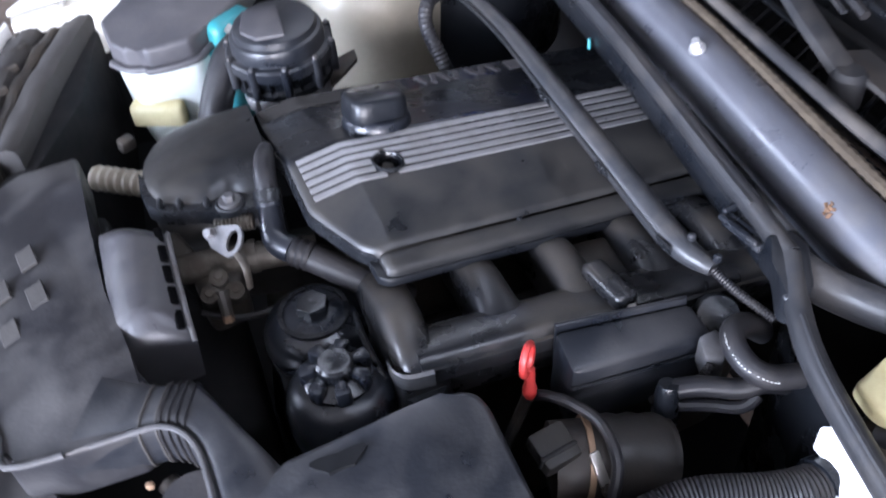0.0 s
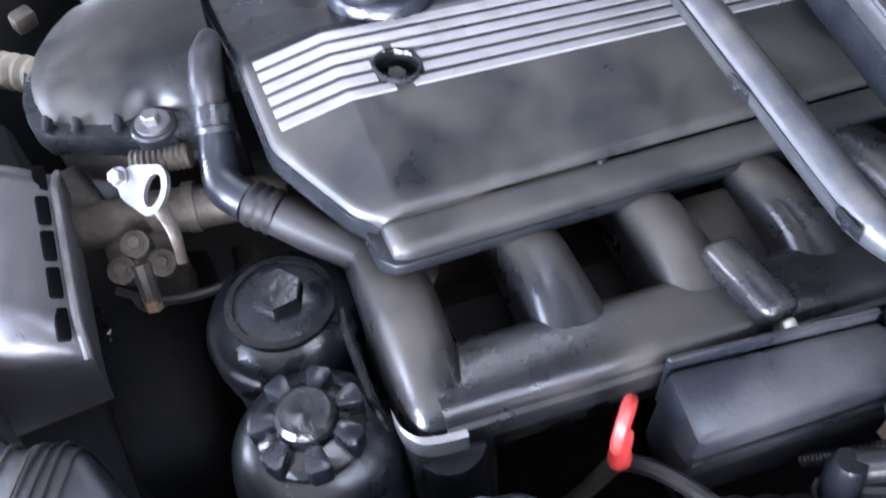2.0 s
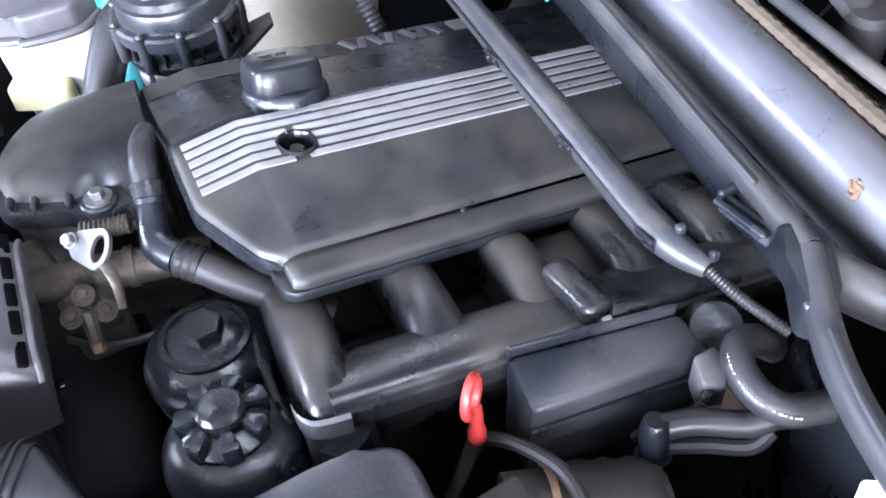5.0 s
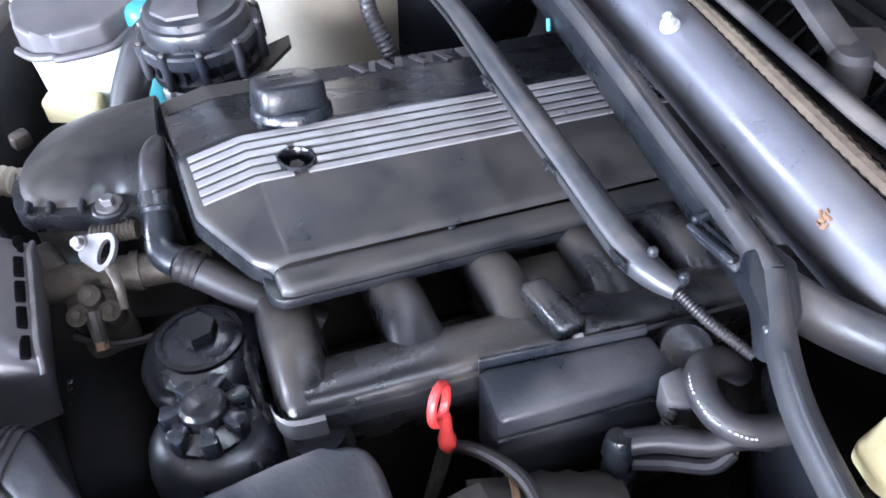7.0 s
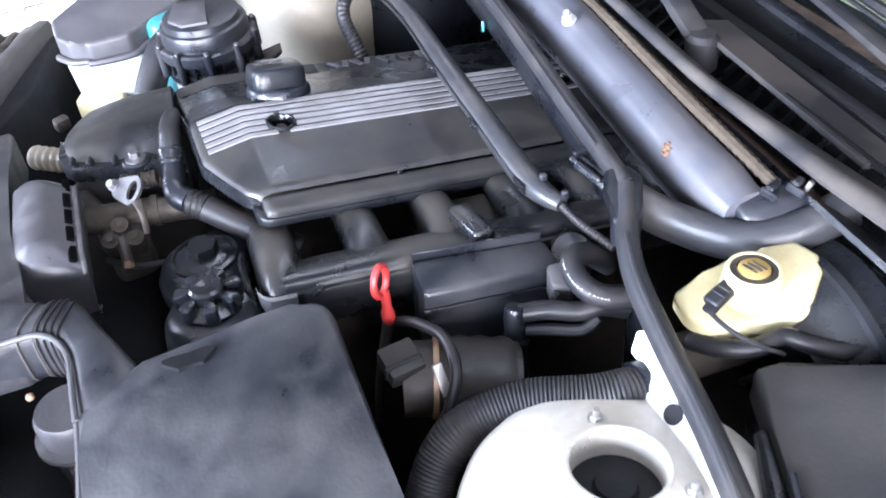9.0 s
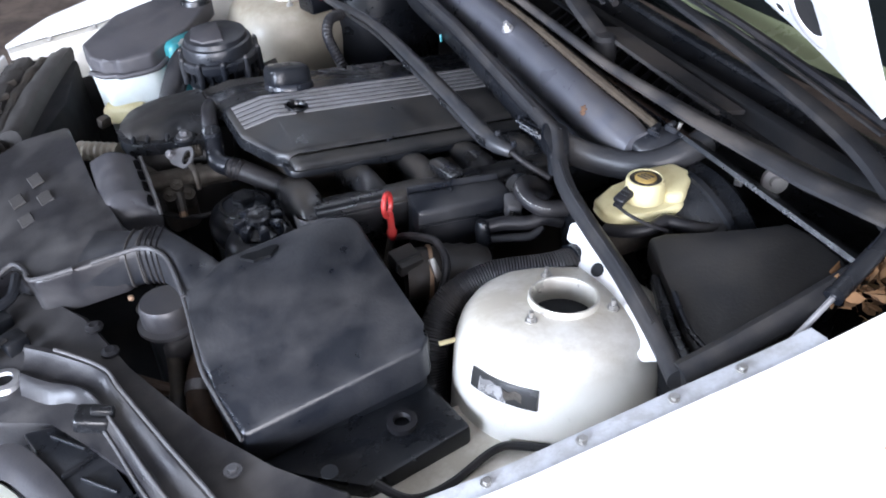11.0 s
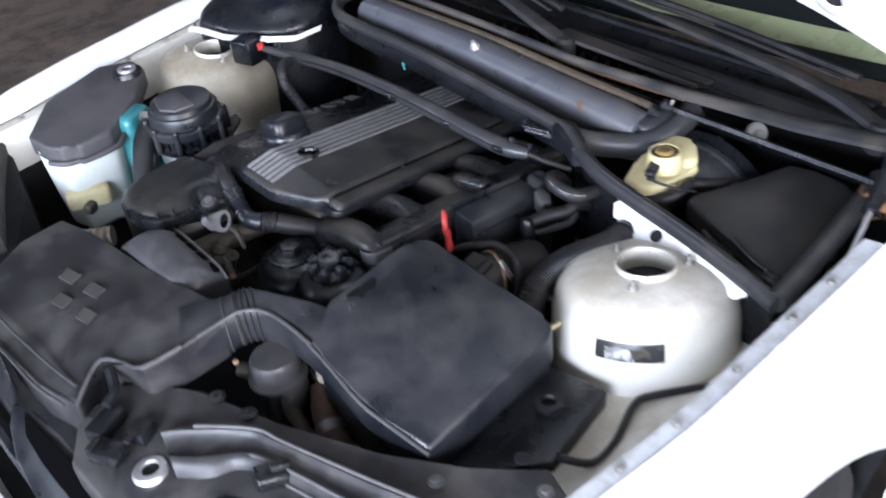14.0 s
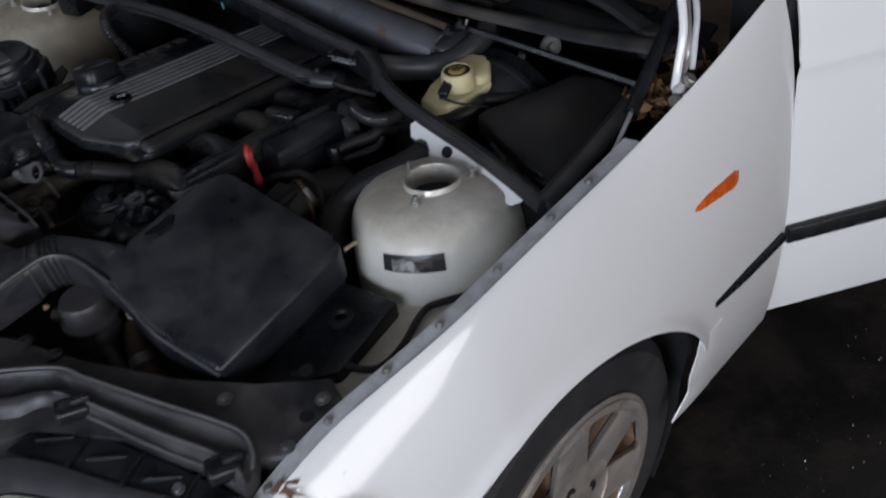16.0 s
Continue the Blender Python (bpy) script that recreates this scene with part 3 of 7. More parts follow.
def build_front(car):
    # bumper: swept round the nose
    plan = [(-0.30, -0.80), (-0.42, -0.775), (-0.56, -0.66), (-0.68, -0.42), (-0.745, -0.15), (-0.758, 0.0), (-0.742, 0.15), (-0.712, 0.30), (-0.662, 0.43), (-0.602, 0.55), (-0.555, 0.63), (-0.50, 0.71)]
    line = smooth_path([(x, y, 0) for x, y in plan], 8)
    rings = []
    for i, p in enumerate(line):
        d = (line[min(i + 1, len(line) - 1)] - line[max(i - 1, 0)]).normalized()
        out = Vector((-d.y, d.x, 0))
        top = lerp(p.y, (-0.8, -0.6, -0.35, 0.0, 0.3, 0.6, 0.8), (0.60, 0.60, 0.625, 0.64, 0.678, 0.758, 0.80))
        thin = lerp(p.y, (0.26, 0.50), (1.0, 0.12))
        rings.append([p + out * (o if o > 0 else o * thin) + Vector((0, 0, z)) for o, z in ((-0.085, top - 0.02), (-0.075, top + 0.002), (-0.04, top + 0.004), (-0.008, top - 0.012), (0.012, top - 0.06), (0.03, 0.48), (0.03, 0.40), (0.015, 0.28), (-0.03, 0.20))])
    part("bumper", skin(bmesh.new(), rings, closed=False), WHITE, car, "glossy white painted front bumper", 60)


def build_car():
    car = thing("car", "white saloon car with its bonnet raised and front door ajar", "car")
    left = build_fender(car, -1, "front_wing")
    right = build_fender(car, 1, "front_wing")
    build_wheel(car)
    build_door(car)
    build_front(car)
    # side marker lamp
    rings = []
    for o, k in ((-0.004, 1.0), (0.004, 1.0), (0.007, 0.86)):
        ring = []
        for x, z in MARKER:
            x, z = MARKER_MID[0] + (x - MARKER_MID[0]) * k, MARKER_MID[1] + (z - MARKER_MID[1]) * k
            ring.append(on_wing(x, z, o))
        rings.append(ring)
    part("marker_seal", skin(bmesh.new(), [[on_wing(MARKER_MID[0] + (x - MARKER_MID[0]) * 1.035, MARKER_MID[1] + (z - MARKER_MID[1]) * 1.14, o) for x, z in MARKER] for o in (-0.004, 0.0018)]), RUBBER, left)
    part("side_marker_lamp", skin(bmesh.new(), rings), MARKER_AMBER, left, "small amber side marker lamp")
    bm = tube([on_wing(x, z, 0.003) for x, z in STRIP], [0.004, 0.009, 0.010], 8, 4, flat=1.2)
    part("rubbing_strip", bm, PLASTIC_CLEAN, left, "black plastic rubbing strip")
    # dry leaf scraps stuck to the wing's tip, in the rust colour
    bm = bmesh.new()
    for a, b, c, d in (((-0.362, -0.694), (-0.353, -0.692), (-0.346, -0.715), (-0.342, -0.728)), ((-0.352, -0.694), (-0.346, -0.696), (-0.352, -0.718), (-0.359, -0.728)), ((-0.364, -0.690), (-0.348, -0.690), (-0.350, -0.697), (-0.360, -0.699)), ((-0.350, -0.696), (-0.346, -0.698), (-0.335, -0.711), (-0.340, -0.712))):
        bm.faces.new([bm.verts.new((x, y, edge(x)[1] + 0.0035 - 0.25 * max(0, -y - 0.70))) for x, y in (a, b, c, d)])
    part("leaf_scrap", bm, RUST, left, "brown dry leaf scraps stuck at the wing's tip")
    # inner wings and bay walls
    for s in (-1, 1):
        rings = []
        for i in range(20):
            x = -0.40 + 0.60 * i / 19
            y, z = edge(x)
            if s < 0:
                rings.append([(x, s * (abs(y) - 0.026), z - 0.02), (x, s * (abs(y) - 0.032), z - 0.05), (x, s * (abs(y) - 0.042), min(z - 0.06, 0.765)), (x, s * 0.63, min(z - 0.07, 0.742)), (x, s * 0.54, min(z - 0.08, 0.735)), (x, s * 0.50, 0.68), (x, s * 0.49, 0.30)])
            else:
                yl, zl = lerp(x, FAR_X, FAR_LIP_Y), lerp(x, FAR_X, FAR_LIP_Z)
                rings.append([(x, yl - 0.024, zl - 0.012), (x, yl - 0.034, zl - 0.035), (x, yl - 0.045, zl - 0.085), (x, 0.66, 0.66), (x, 0.64, 0.55), (x, 0.52, 0.45), (x, 0.49, 0.30)])
        if s < 0:
            part("inner_wing", skin(bmesh.new(), rings, closed=False), CREAM, car, "cream painted inner wing panel")
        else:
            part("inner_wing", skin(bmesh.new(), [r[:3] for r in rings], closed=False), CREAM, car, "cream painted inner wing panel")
            # same panel lower down; its shade is put into a dark colour
            part("shaded_inner_wing", skin(bmesh.new(), [r[2:] for r in rings], closed=False), DARK, car, "lower far inner wing with its shade put into the colour")
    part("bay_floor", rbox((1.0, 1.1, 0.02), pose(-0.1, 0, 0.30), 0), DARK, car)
    for s in (-1, 1):
        build_tower(car, s)
    return car


def build_tower(car, s):
    cx, cy, top = (0.076, -0.541, 0.843) if s < 0 else (0.070, 0.566, 0.849)
    m = Matrix.Translation((cx, cy, top)) @ pose(0, 0, 0, 5 * s, 5, 0)
    prof = [(0.130, -0.22), (0.127, -0.12), (0.1255, -0.09), (0.1245, -0.068), (0.1225, -0.050), (0.118, -0.034), (0.110, -0.021), (0.098, -0.012), (0.080, -0.006), (0.064, -0.003), (0.05, -0.001), (0.038, 0.0)]
    rings = []
    for r, z in prof:
        ring = []
        for k in range(56):
            a = 2 * math.pi * k / 56
            c, q = math.cos(a), math.sin(a)
            w = 1.0 + (0.12 * max(0, c) ** 2 if r > 0.1 else 0)
            ring.append(m @ Vector((r * c * w, r * q, z)))
        rings.append(ring)
    tower = part("strut_tower", skin(bmesh.new(), rings, caps=False), CREAM if s < 0 else STAINED, car, "cream painted domed suspension tower", 60)
    part("collar", revolve([(0.0412, -0.006), (0.0408, 0.005), (0.0398, 0.0072), (0.0372, 0.0068), (0.0362, 0.003), (0.0362, -0.03)], 48, m), BARE, tower, "raised bare collar round the tower opening")
    part("tower_opening", revolve([(0.0, -0.028), (0.037, -0.028), (0.037, -0.022), (0.018, -0.020), (0.016, -0.014), (0.0, -0.013)], 30, m), DARK, tower)
    for k in range(3):
        a = math.radians((200, 320, 80)[k]) if s < 0 else math.radians((140, 260, 20)[k])
        p = m @ Vector((0.056 * math.cos(a), 0.056 * math.sin(a), -0.002))
        b = bolt(p, (0, 0, 1), 0.0055, 0.006, 1.3)
        tube([p, p + Vector((0, 0, 0.013))], 0.0028, 8, 1, bm=b)
        part("stud_nut", b, METAL, tower)
    if s < 0:
        # foil label on the side that faces the front corner
        def face(u, v, o):
            a = math.radians(188 + 40 * u)
            z = -0.041 - 0.024 * v + 0.004 * (u - 0.5)
            r = lerp(z, (-0.09, -0.068, -0.050, -0.034), (0.1255, 0.1245, 0.1225, 0.118)) + o
            return m @ Vector((r * math.cos(a), r * math.sin(a), z))
        part("foil_label", sheet(lambda u, v: face(u, v, 0.0012), 14, 3, 0.0006), LABEL_BLACK, tower, "black foil label worn to bare metal")
        part("worn_patch", sheet(lambda u, v: face(0.16 + (0.34 + 0.10 * v) * u, 0.22 + 0.70 * v + 0.06 * math.sin(9 * u), 0.0020), 6, 2, 0.0004), LABEL_GREY, tower, "bare worn patch of the label")
        part("worn_patch", sheet(lambda u, v: face(0.55 + 0.25 * u, 0.30 + 0.4 * v + 0.08 * math.sin(7 * u), 0.0020), 6, 2, 0.0004), ALLOY, tower)
        for k in range(3):
            part("stamped_mark", sheet(lambda u, v, k=k: m @ Vector(((0.0925 + 0.002 * v) * math.cos(math.radians(205 + 6 * k + 3 * u)), (0.0925 + 0.002 * v) * math.sin(math.radians(205 + 6 * k + 3 * u)), -0.0132 - 0.0014 * v)), 3, 1, 0.0005), BEIGE, tower)


# ---------------------------------------------------------------- the engine
ENG = Matrix.Translation((-0.070, 0.0135, 0.8752)) @ Matrix.Rotation(radians(8.3), 4, "Y") @ Matrix.Rotation(radians(5.5), 4, "Z")


def cover_w(v):
    """The height of the engine cover across its width."""
    return lerp(v, (-0.108, -0.104, -0.06, -0.02, 0.045, 0.052, 0.060, 0.10, 0.150, 0.166, 0.169, 0.204, 0.210, 0.214), (-0.0225, -0.0175, -0.011, -0.004, 0.003, 0.0025, 0.000, -0.011, -0.0250, -0.0295, -0.0305, -0.0350, -0.0385, -0.052))


def cover_front(v):
    return lerp(v, (-0.108, -0.098, -0.092, -0.034, -0.028, -0.022, 0.059, 0.166, 0.214), (-0.054, -0.064, -0.068, -0.094, -0.0965, -0.0975, -0.0965, -0.094, -0.088))


def facet(u, v):
    """How far the front of the cover bends down ahead of its crease."""
    return 0.27 * max(0.0, -0.040 - u)


def build_engine_cover():
    ob = thing("engine_cover", "dusty black plastic engine cover with silver ridges", "engine cover")
    nuts = ((0.0, 0.0), (0.376, 0.002))

    def f(u, v):
        vv = -0.108 + 0.322 * v
        x0 = cover_front(vv)
        uu = x0 + (0.50 - x0) * u ** 1.15
        w = cover_w(vv)
        dip = max(0, 0.007 - (uu - x0)) / 0.007
        hole = 0.0
        for a, b in nuts:
            d = math.hypot(uu - a, vv - b)
            hole += 0.016 * max(0, 1 - (d / 0.0165) ** 6) if d < 0.0165 else 0
        return ENG @ Vector((uu, vv, w - facet(uu, vv) - 0.006 * (1 - math.sqrt(max(0.0, 1 - dip * dip))) - hole))
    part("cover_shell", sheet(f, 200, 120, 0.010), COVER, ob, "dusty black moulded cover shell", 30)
    # upright front edge of the cover, rounded at its foot
    rings = []
    for i in range(41):
        vv = -0.108 + 0.322 * i / 40
        x0, w = cover_front(vv), cover_w(vv) - facet(cover_front(vv), vv) - 0.005
        rings.append([ENG @ Vector((x0 + dx, vv, w + dw)) for dx, dw in ((0.002, 0.0), (-0.0012, -0.001), (-0.002, -0.005), (-0.0015, -0.016), (0.004, -0.018), (0.006, -0.002))])
    part("front_edge", skin(bmesh.new(), rings), PLASTIC_CLEAN, ob, "rounded satin front edge")
    for k in range(6):
        v = 0.0400 - 0.0113 * k
        bm = bmesh.new()
        rings = []
        for i in range(240):
            u = lerp(k, (0, 5), (-0.0885, -0.0885)) + 0.55 * i / 239
            if any(math.hypot(u - a, v - b) < 0.0175 for a, b in nuts):
                if len(rings) > 1:
                    skin(bm, rings)
                rings = []
                continue
            w = cover_w(v) - facet(u, v) + 0.0016
            rings.append([ENG @ Vector((u, v - 0.0036, w - 0.006)), ENG @ Vector((u, v - 0.0031, w - 0.0002)), ENG @ Vector((u, v + 0.0031, w + 0.0004)), ENG @ Vector((u, v + 0.0036, w - 0.006))])
        if len(rings) > 1:
            skin(bm, rings)
        part("silver_ridge", bm, STRIPE, ob, "raised silver ridge")
    for u, v in nuts:
        m = ENG @ Matrix.Translation((u, v, 0.0))
        part("fixing_well", revolve([(0.0178, -0.003), (0.0176, 0.0012), (0.0165, 0.0020), (0.0150, 0.0012), (0.0135, -0.002), (0.0115, -0.0125), (0.0, -0.0135)], 36, m), PLASTIC_CLEAN, ob)
        part("fixing_nut", revolve([(0.0068, -0.013), (0.0068, -0.006), (0.005, -0.005), (0, -0.005)], 6, m), GRIME, ob)
    # fine ribs and letter shapes on the far edge
    for k in range(8):
        v = 0.1735 + 0.0040 * k
        rings = [[ENG @ Vector((u, v + dv, cover_w(v) - facet(u, v) + dw)) for dv, dw in ((-0.0011, -0.002), (-0.0008, 0.0012), (0.0008, 0.0012), (0.0011, -0.002))] for u in (-0.084, -0.07, -0.055, -0.0405, -0.0395, 0.10)]
        part("fine_rib", skin(bmesh.new(), rings), DUSTMARK, ob)
    slope = Matrix.Rotation(-math.atan2(0.0045, 0.035), 4, "X")
    for u, turn in ((0.128, 20), (0.144, -20), (0.160, 20), (0.176, -20), (0.200, 22), (0.214, -22), (0.230, 20), (0.262, 0)):
        part("relief_block", rbox((0.0085 if turn else 0.022, 0.026, 0.003), ENG @ Matrix.Translation((u, 0.187, cover_w(0.187) + 0.0004)) @ slope @ pose(0, 0, 0, 0, 0, turn), 0.0008, 1), LIDGREY, ob)
    m = ENG @ Matrix.Translation((0.026, 0.187, cover_w(0.187) + 0.0012)) @ slope
    part("rear_fixing", revolve([(0.0, 0.0), (0.009, 0.0), (0.009, 0.001), (0.0065, 0.0018), (0.0, 0.0012)], 24, m), DARK, ob)
    # stepped skirt over the injectors
    rings = []
    for i in range(40):
        u = -0.0535 + 0.55 * (i / 39) ** 1.6
        e = 0.0045 * (1 - min(1.0, (u + 0.0535) / 0.006)) ** 2
        k = 0.004 * (1 - min(1.0, (u + 0.0535) / 0.012)) ** 2
        rings.append([ENG @ Vector((u, v, w - e)) for v, w in ((-0.1065, -0.034), (-0.1075, -0.0270), (-0.1090, -0.0255), (-0.113, -0.0252), (-0.1255 + k, -0.0272), (-0.1300 + k, -0.0292), (-0.1325 + k, -0.0335), (-0.1330 + k, -0.0400), (-0.1295 + k, -0.0415), (-0.112, -0.040))])
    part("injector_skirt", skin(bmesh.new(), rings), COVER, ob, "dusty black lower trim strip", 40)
    rings = []
    for i in range(30):
        u = -0.062 + 0.555 * (i / 29) ** 1.6
        k = 0.010 * (1 - min(1.0, (u + 0.062) / 0.012)) ** 2
        rings.append([ENG @ Vector((u, v, w)) for v, w in ((-0.104, -0.036), (-0.135 + k, -0.0375), (-0.1365 + k, -0.0400), (-0.1355 + k, -0.0465), (-0.104, -0.046))])
    part("skirt_lip", skin(bmesh.new(), rings), PLASTIC, ob, "black lip below the trim strip", 40)
    part("skirt_tab", rbox((0.007, 0.004, 0.004), ENG @ pose(0.105, -0.1085, -0.0245, 0, 0, 20), 0.001, 1), PLASTIC_GREY, ob)
    # filler cap
    cap = thing("oil_filler_cap", "square black plastic oil filler cap on the engine cover", "cap")
    base = ENG @ pose(0.0200, 0.0800, -0.004, -13, 0, 0)
    part("base_ring", revolve([(0.0, -0.01), (0.0385, -0.01), (0.0395, 0.0), (0.0385, 0.007), (0.036, 0.010), (0.033, 0.011), (0.0, 0.011)], 40, base), SATIN, cap, "glossy black base ring")
    grip = []
    for z, k in ((0.008, 0.96), (0.012, 1.0), (0.024, 0.98), (0.030, 0.95), (0.0335, 0.90), (0.0355, 0.80)):
        ring = []
        for q in range(40):
            a = 2 * math.pi * q / 40
            c, s_ = math.cos(a), math.sin(a)
            ring.append(base @ Vector((-0.002 + 0.0345 * k * math.copysign(abs(c) ** 0.55, c), 0.0305 * k * math.copysign(abs(s_) ** 0.55, s_), z)))
        grip.append(ring)
    part("grip", skin(bmesh.new(), grip), PLASTIC, cap, "dusty black rounded grip", 50)
    for k in range(4):
        part("print_bar", rbox((0.012 - 0.002 * (k % 2), 0.0022, 0.0008), base @ pose(-0.012 + 0.014 * (k % 2), 0.008 - 0.012 * (k // 2), 0.0357), 0, 1), PLASTIC_GREY if k % 2 else PLASTIC_CLEAN, cap)


def build_engine():
    eng = thing("engine", "grimy cast aluminium engine block under black covers", "engine")
    part("cylinder_head", rbox((0.50, 0.26, 0.12), ENG @ pose(0.20, 0.05, -0.12), 0.02, 3), GRIME, eng)
    part("block", rbox((0.62, 0.30, 0.36), ENG @ pose(0.20, 0.0, -0.36), 0.03, 3), GRIME, eng)
    # rounded timing cover in front of the engine cover
    rings = []
    for i in range(31):
        t = i / 30
        x = -0.3265 + 0.140 * t
        h = math.sqrt(1 - (1 - min(1.0, t * 1.15 + 0.03)) ** 2.4)
        y0 = lerp(x, (-0.3265, -0.321, -0.313, -0.29, -0.25, -0.187), (0.130, 0.098, 0.080, 0.067, 0.053, 0.041))
        y1 = lerp(x, (-0.3265, -0.322, -0.310, -0.293, -0.249, -0.190), (0.176, 0.208, 0.240, 0.266, 0.285, 0.292))
        ring = []
        for k in range(33):
            w = k / 32
            yy = y0 + (y1 - y0) * w
            z = lerp(yy, (0.04, 0.29), (0.845, 0.800)) + 0.034 * h * (1 - abs(2 * min(w * 1.25, 1 - (1 - w) * 0.833) - 1) ** 3.4)
            z -= 0.020 * math.exp(-((x + 0.238) / 0.016) ** 2 - ((yy - 0.055) / 0.020) ** 2)
            ring.append((x, yy, z))
        ring += [(x, y1, 0.70), (x, y0, 0.70)]
        rings.append(ring)
    part("timing_cover", skin(bmesh.new(), rings), TIMING, eng, "rounded dusty black timing cover", 60)
    flange = slab([(-0.331, 0.165, 0.836), (-0.332, 0.120, 0.840), (-0.327, 0.090, 0.843), (-0.316, 0.071, 0.845), (-0.296, 0.060, 0.8465), (-0.268, 0.0505, 0.847), (-0.258, 0.040, 0.8475), (-0.246, 0.0325, 0.848), (-0.232, 0.0315, 0.848), (-0.222, 0.035, 0.848), (-0.187, 0.032, 0.848), (-0.187, 0.07, 0.848), (-0.25, 0.08, 0.846), (-0.31, 0.11, 0.842)], 0.020, 0.004)
    part("flange", flange, PLASTIC_CLEAN, eng, "satin black flange round the timing cover")
    for p in ((-0.312, 0.078, 0.848), (-0.292, 0.068, 0.849), (-0.264, 0.058, 0.850)):
        part("flange_rib", rbox((0.005, 0.012, 0.010), Matrix.Translation(p) @ pose(0, 0, 0, 30, 0, -20), 0.0015, 1), PLASTIC, eng)
    part("bolt_boss", revolve([(0, 0.835), (0.0165, 0.835), (0.0165, 0.8495), (0.015, 0.851), (0, 0.851)], 24, Matrix.Translation((-0.240, 0.047, 0))), PLASTIC, eng)
    part("cover_bolt", bolt((-0.240, 0.047, 0.851), (0, 0, 1), 0.0065, 0.010, 1.9), GALVANISED, eng, "steel bolt with a wide washer")
    # coolant pipe and thermostat
    part("coolant_pipe", tube([(-0.322, 0.014, 0.802), (-0.308, 0.014, 0.804), (-0.26, 0.010, 0.803), (-0.21, 0.004, 0.801), (-0.165, 0.000, 0.798)], [0.014, 0.0165, 0.0165, 0.0155, 0.0155], 20, 5), ALLOY, eng, "grimy cast aluminium coolant pipe")
    part("pipe_collar", tube([(-0.236, 0.008, 0.802), (-0.228, 0.007, 0.802)], 0.0185, 20, 1), ALLOY, eng)
    part("pipe_flange", rbox((0.03, 0.05, 0.03), pose(-0.31, 0.045, 0.80, 0, 0, 20), 0.008, 3), ALLOY, eng)
    part("thermostat", rbox((0.050, 0.040, 0.075), pose(-0.274, 0.0, 0.765, 0, 0, 10), 0.012, 3), GRIME, eng)
    hub = Vector((-0.2725, -0.029, 0.8045))
    for p in ((-0.273, -0.024, 0.817), (-0.260, -0.035, 0.803), (-0.2865, -0.035, 0.807)):
        boss = tube([Vector(p) + Vector((0, 0.020, -0.030)), Vector(p) + Vector((0, 0.001, -0.002))], 0.0095, 16, 1)
        tube([hub + Vector((0, 0.006, -0.008)), Vector(p) + Vector((0, 0.006, -0.008))], 0.0075, 10, 1, bm=boss)
        part("housing_boss", boss, ALLOY, eng)
        part("housing_bolt", bolt(p, (0.05, -0.55, 0.82), 0.0050, 0.005, 1.3), ALLOY, eng)
    part("sensor", tube([(-0.274, -0.030, 0.802), (-0.2745, -0.040, 0.790), (-0.275, -0.047, 0.778)], [0.0085, 0.007, 0.006], 10, 2), GRIME, eng)
    part("brass_plug", tube([(-0.275, -0.046, 0.781), (-0.2755, -0.050, 0.774)], 0.0062, 6, 1), RUSTY, eng)
    part("sensor_lead", tube([(-0.30, -0.02, 0.77), (-0.27, -0.035, 0.762), (-0.235, -0.036, 0.758), (-0.21, -0.03, 0.76)], 0.004, 8, 5), RUBBER, eng)
    part("belt_drive", rbox((0.10, 0.34, 0.30), pose(-0.315, 0.06, 0.52), 0.03, 3), DARK, eng)
    foil = bmesh.new()
    rnd = random.Random(11)
    for k in range(46):
        t = rnd.random()
        c = Vector((-0.341 + 0.008 * t + rnd.uniform(-0.004, 0.004), 0.045 - 0.05 * t + rnd.uniform(-0.006, 0.006) * (1 + t), 0.672 + rnd.uniform(-0.004, 0.004)))
        e, g = Vector((rnd.uniform(-1, 1), rnd.uniform(-1, 1), rnd.uniform(-1, 1))) * 0.004, Vector((rnd.uniform(-1, 1), rnd.uniform(-1, 1), rnd.uniform(-1, 1))) * 0.004
        foil.faces.new([foil.verts.new(c), foil.verts.new(c + e), foil.verts.new(c + g)])
    part("foil_shred", foil, CHROME, eng, "torn shreds of bright foil lagging")
    # lifting bracket
    br = thing("lifting_bracket", "bright zinc lifting eye bracket bolted to the engine", "bracket")
    along = Vector((0.034, -0.033, 0.004)).normalized()
    face = (Vector((-0.20, -0.50, 1.30)) - Vector((-0.250, -0.008, 0.846))).normalized()
    face = (face - along * face.dot(along)).normalized()
    side = face.cross(along)
    mm = Matrix(((along.x, side.x, face.x, -0.249), (along.y, side.y, face.y, -0.010), (along.z, side.z, face.z, 0.846), (0, 0, 0, 1)))
    bm = bmesh.new()
    n = 24
    out, inn = [], []
    for k in range(n):
        a = 2 * math.pi * k / n
        c, q = math.cos(a), math.sin(a)
        out.append((0.012 * c - (0.016 if c < -0.2 else 0.0), 0.0175 * q if c >= -0.2 else 0.013 * q))
        inn.append((0.0065 * c + 0.001, 0.0115 * q))
    rings = [[mm @ Vector((x, y, h)) for x, y in some] for some, h in ((out, -0.002), (out, 0.002), (inn, 0.002), (inn, -0.002), (out, -0.002))]
    skin(bm, rings, caps=False)
    part("eye", bm, GALVANISED, br)
    part("tail", tube([mm @ Vector((0.010, -0.010, 0)), mm @ Vector((0.022, -0.022, -0.003)), mm @ Vector((0.027, -0.042, -0.014))], [0.0055, 0.0042, 0.0034], 8, 4, flat=0.35), ALLOY, br, "dull grey tail of the bracket")
    part("bracket_bolt", bolt(mm @ Vector((-0.027, 0.002, 0.001)), face, 0.0055, 0.009, 1.3), GALVANISED, br)
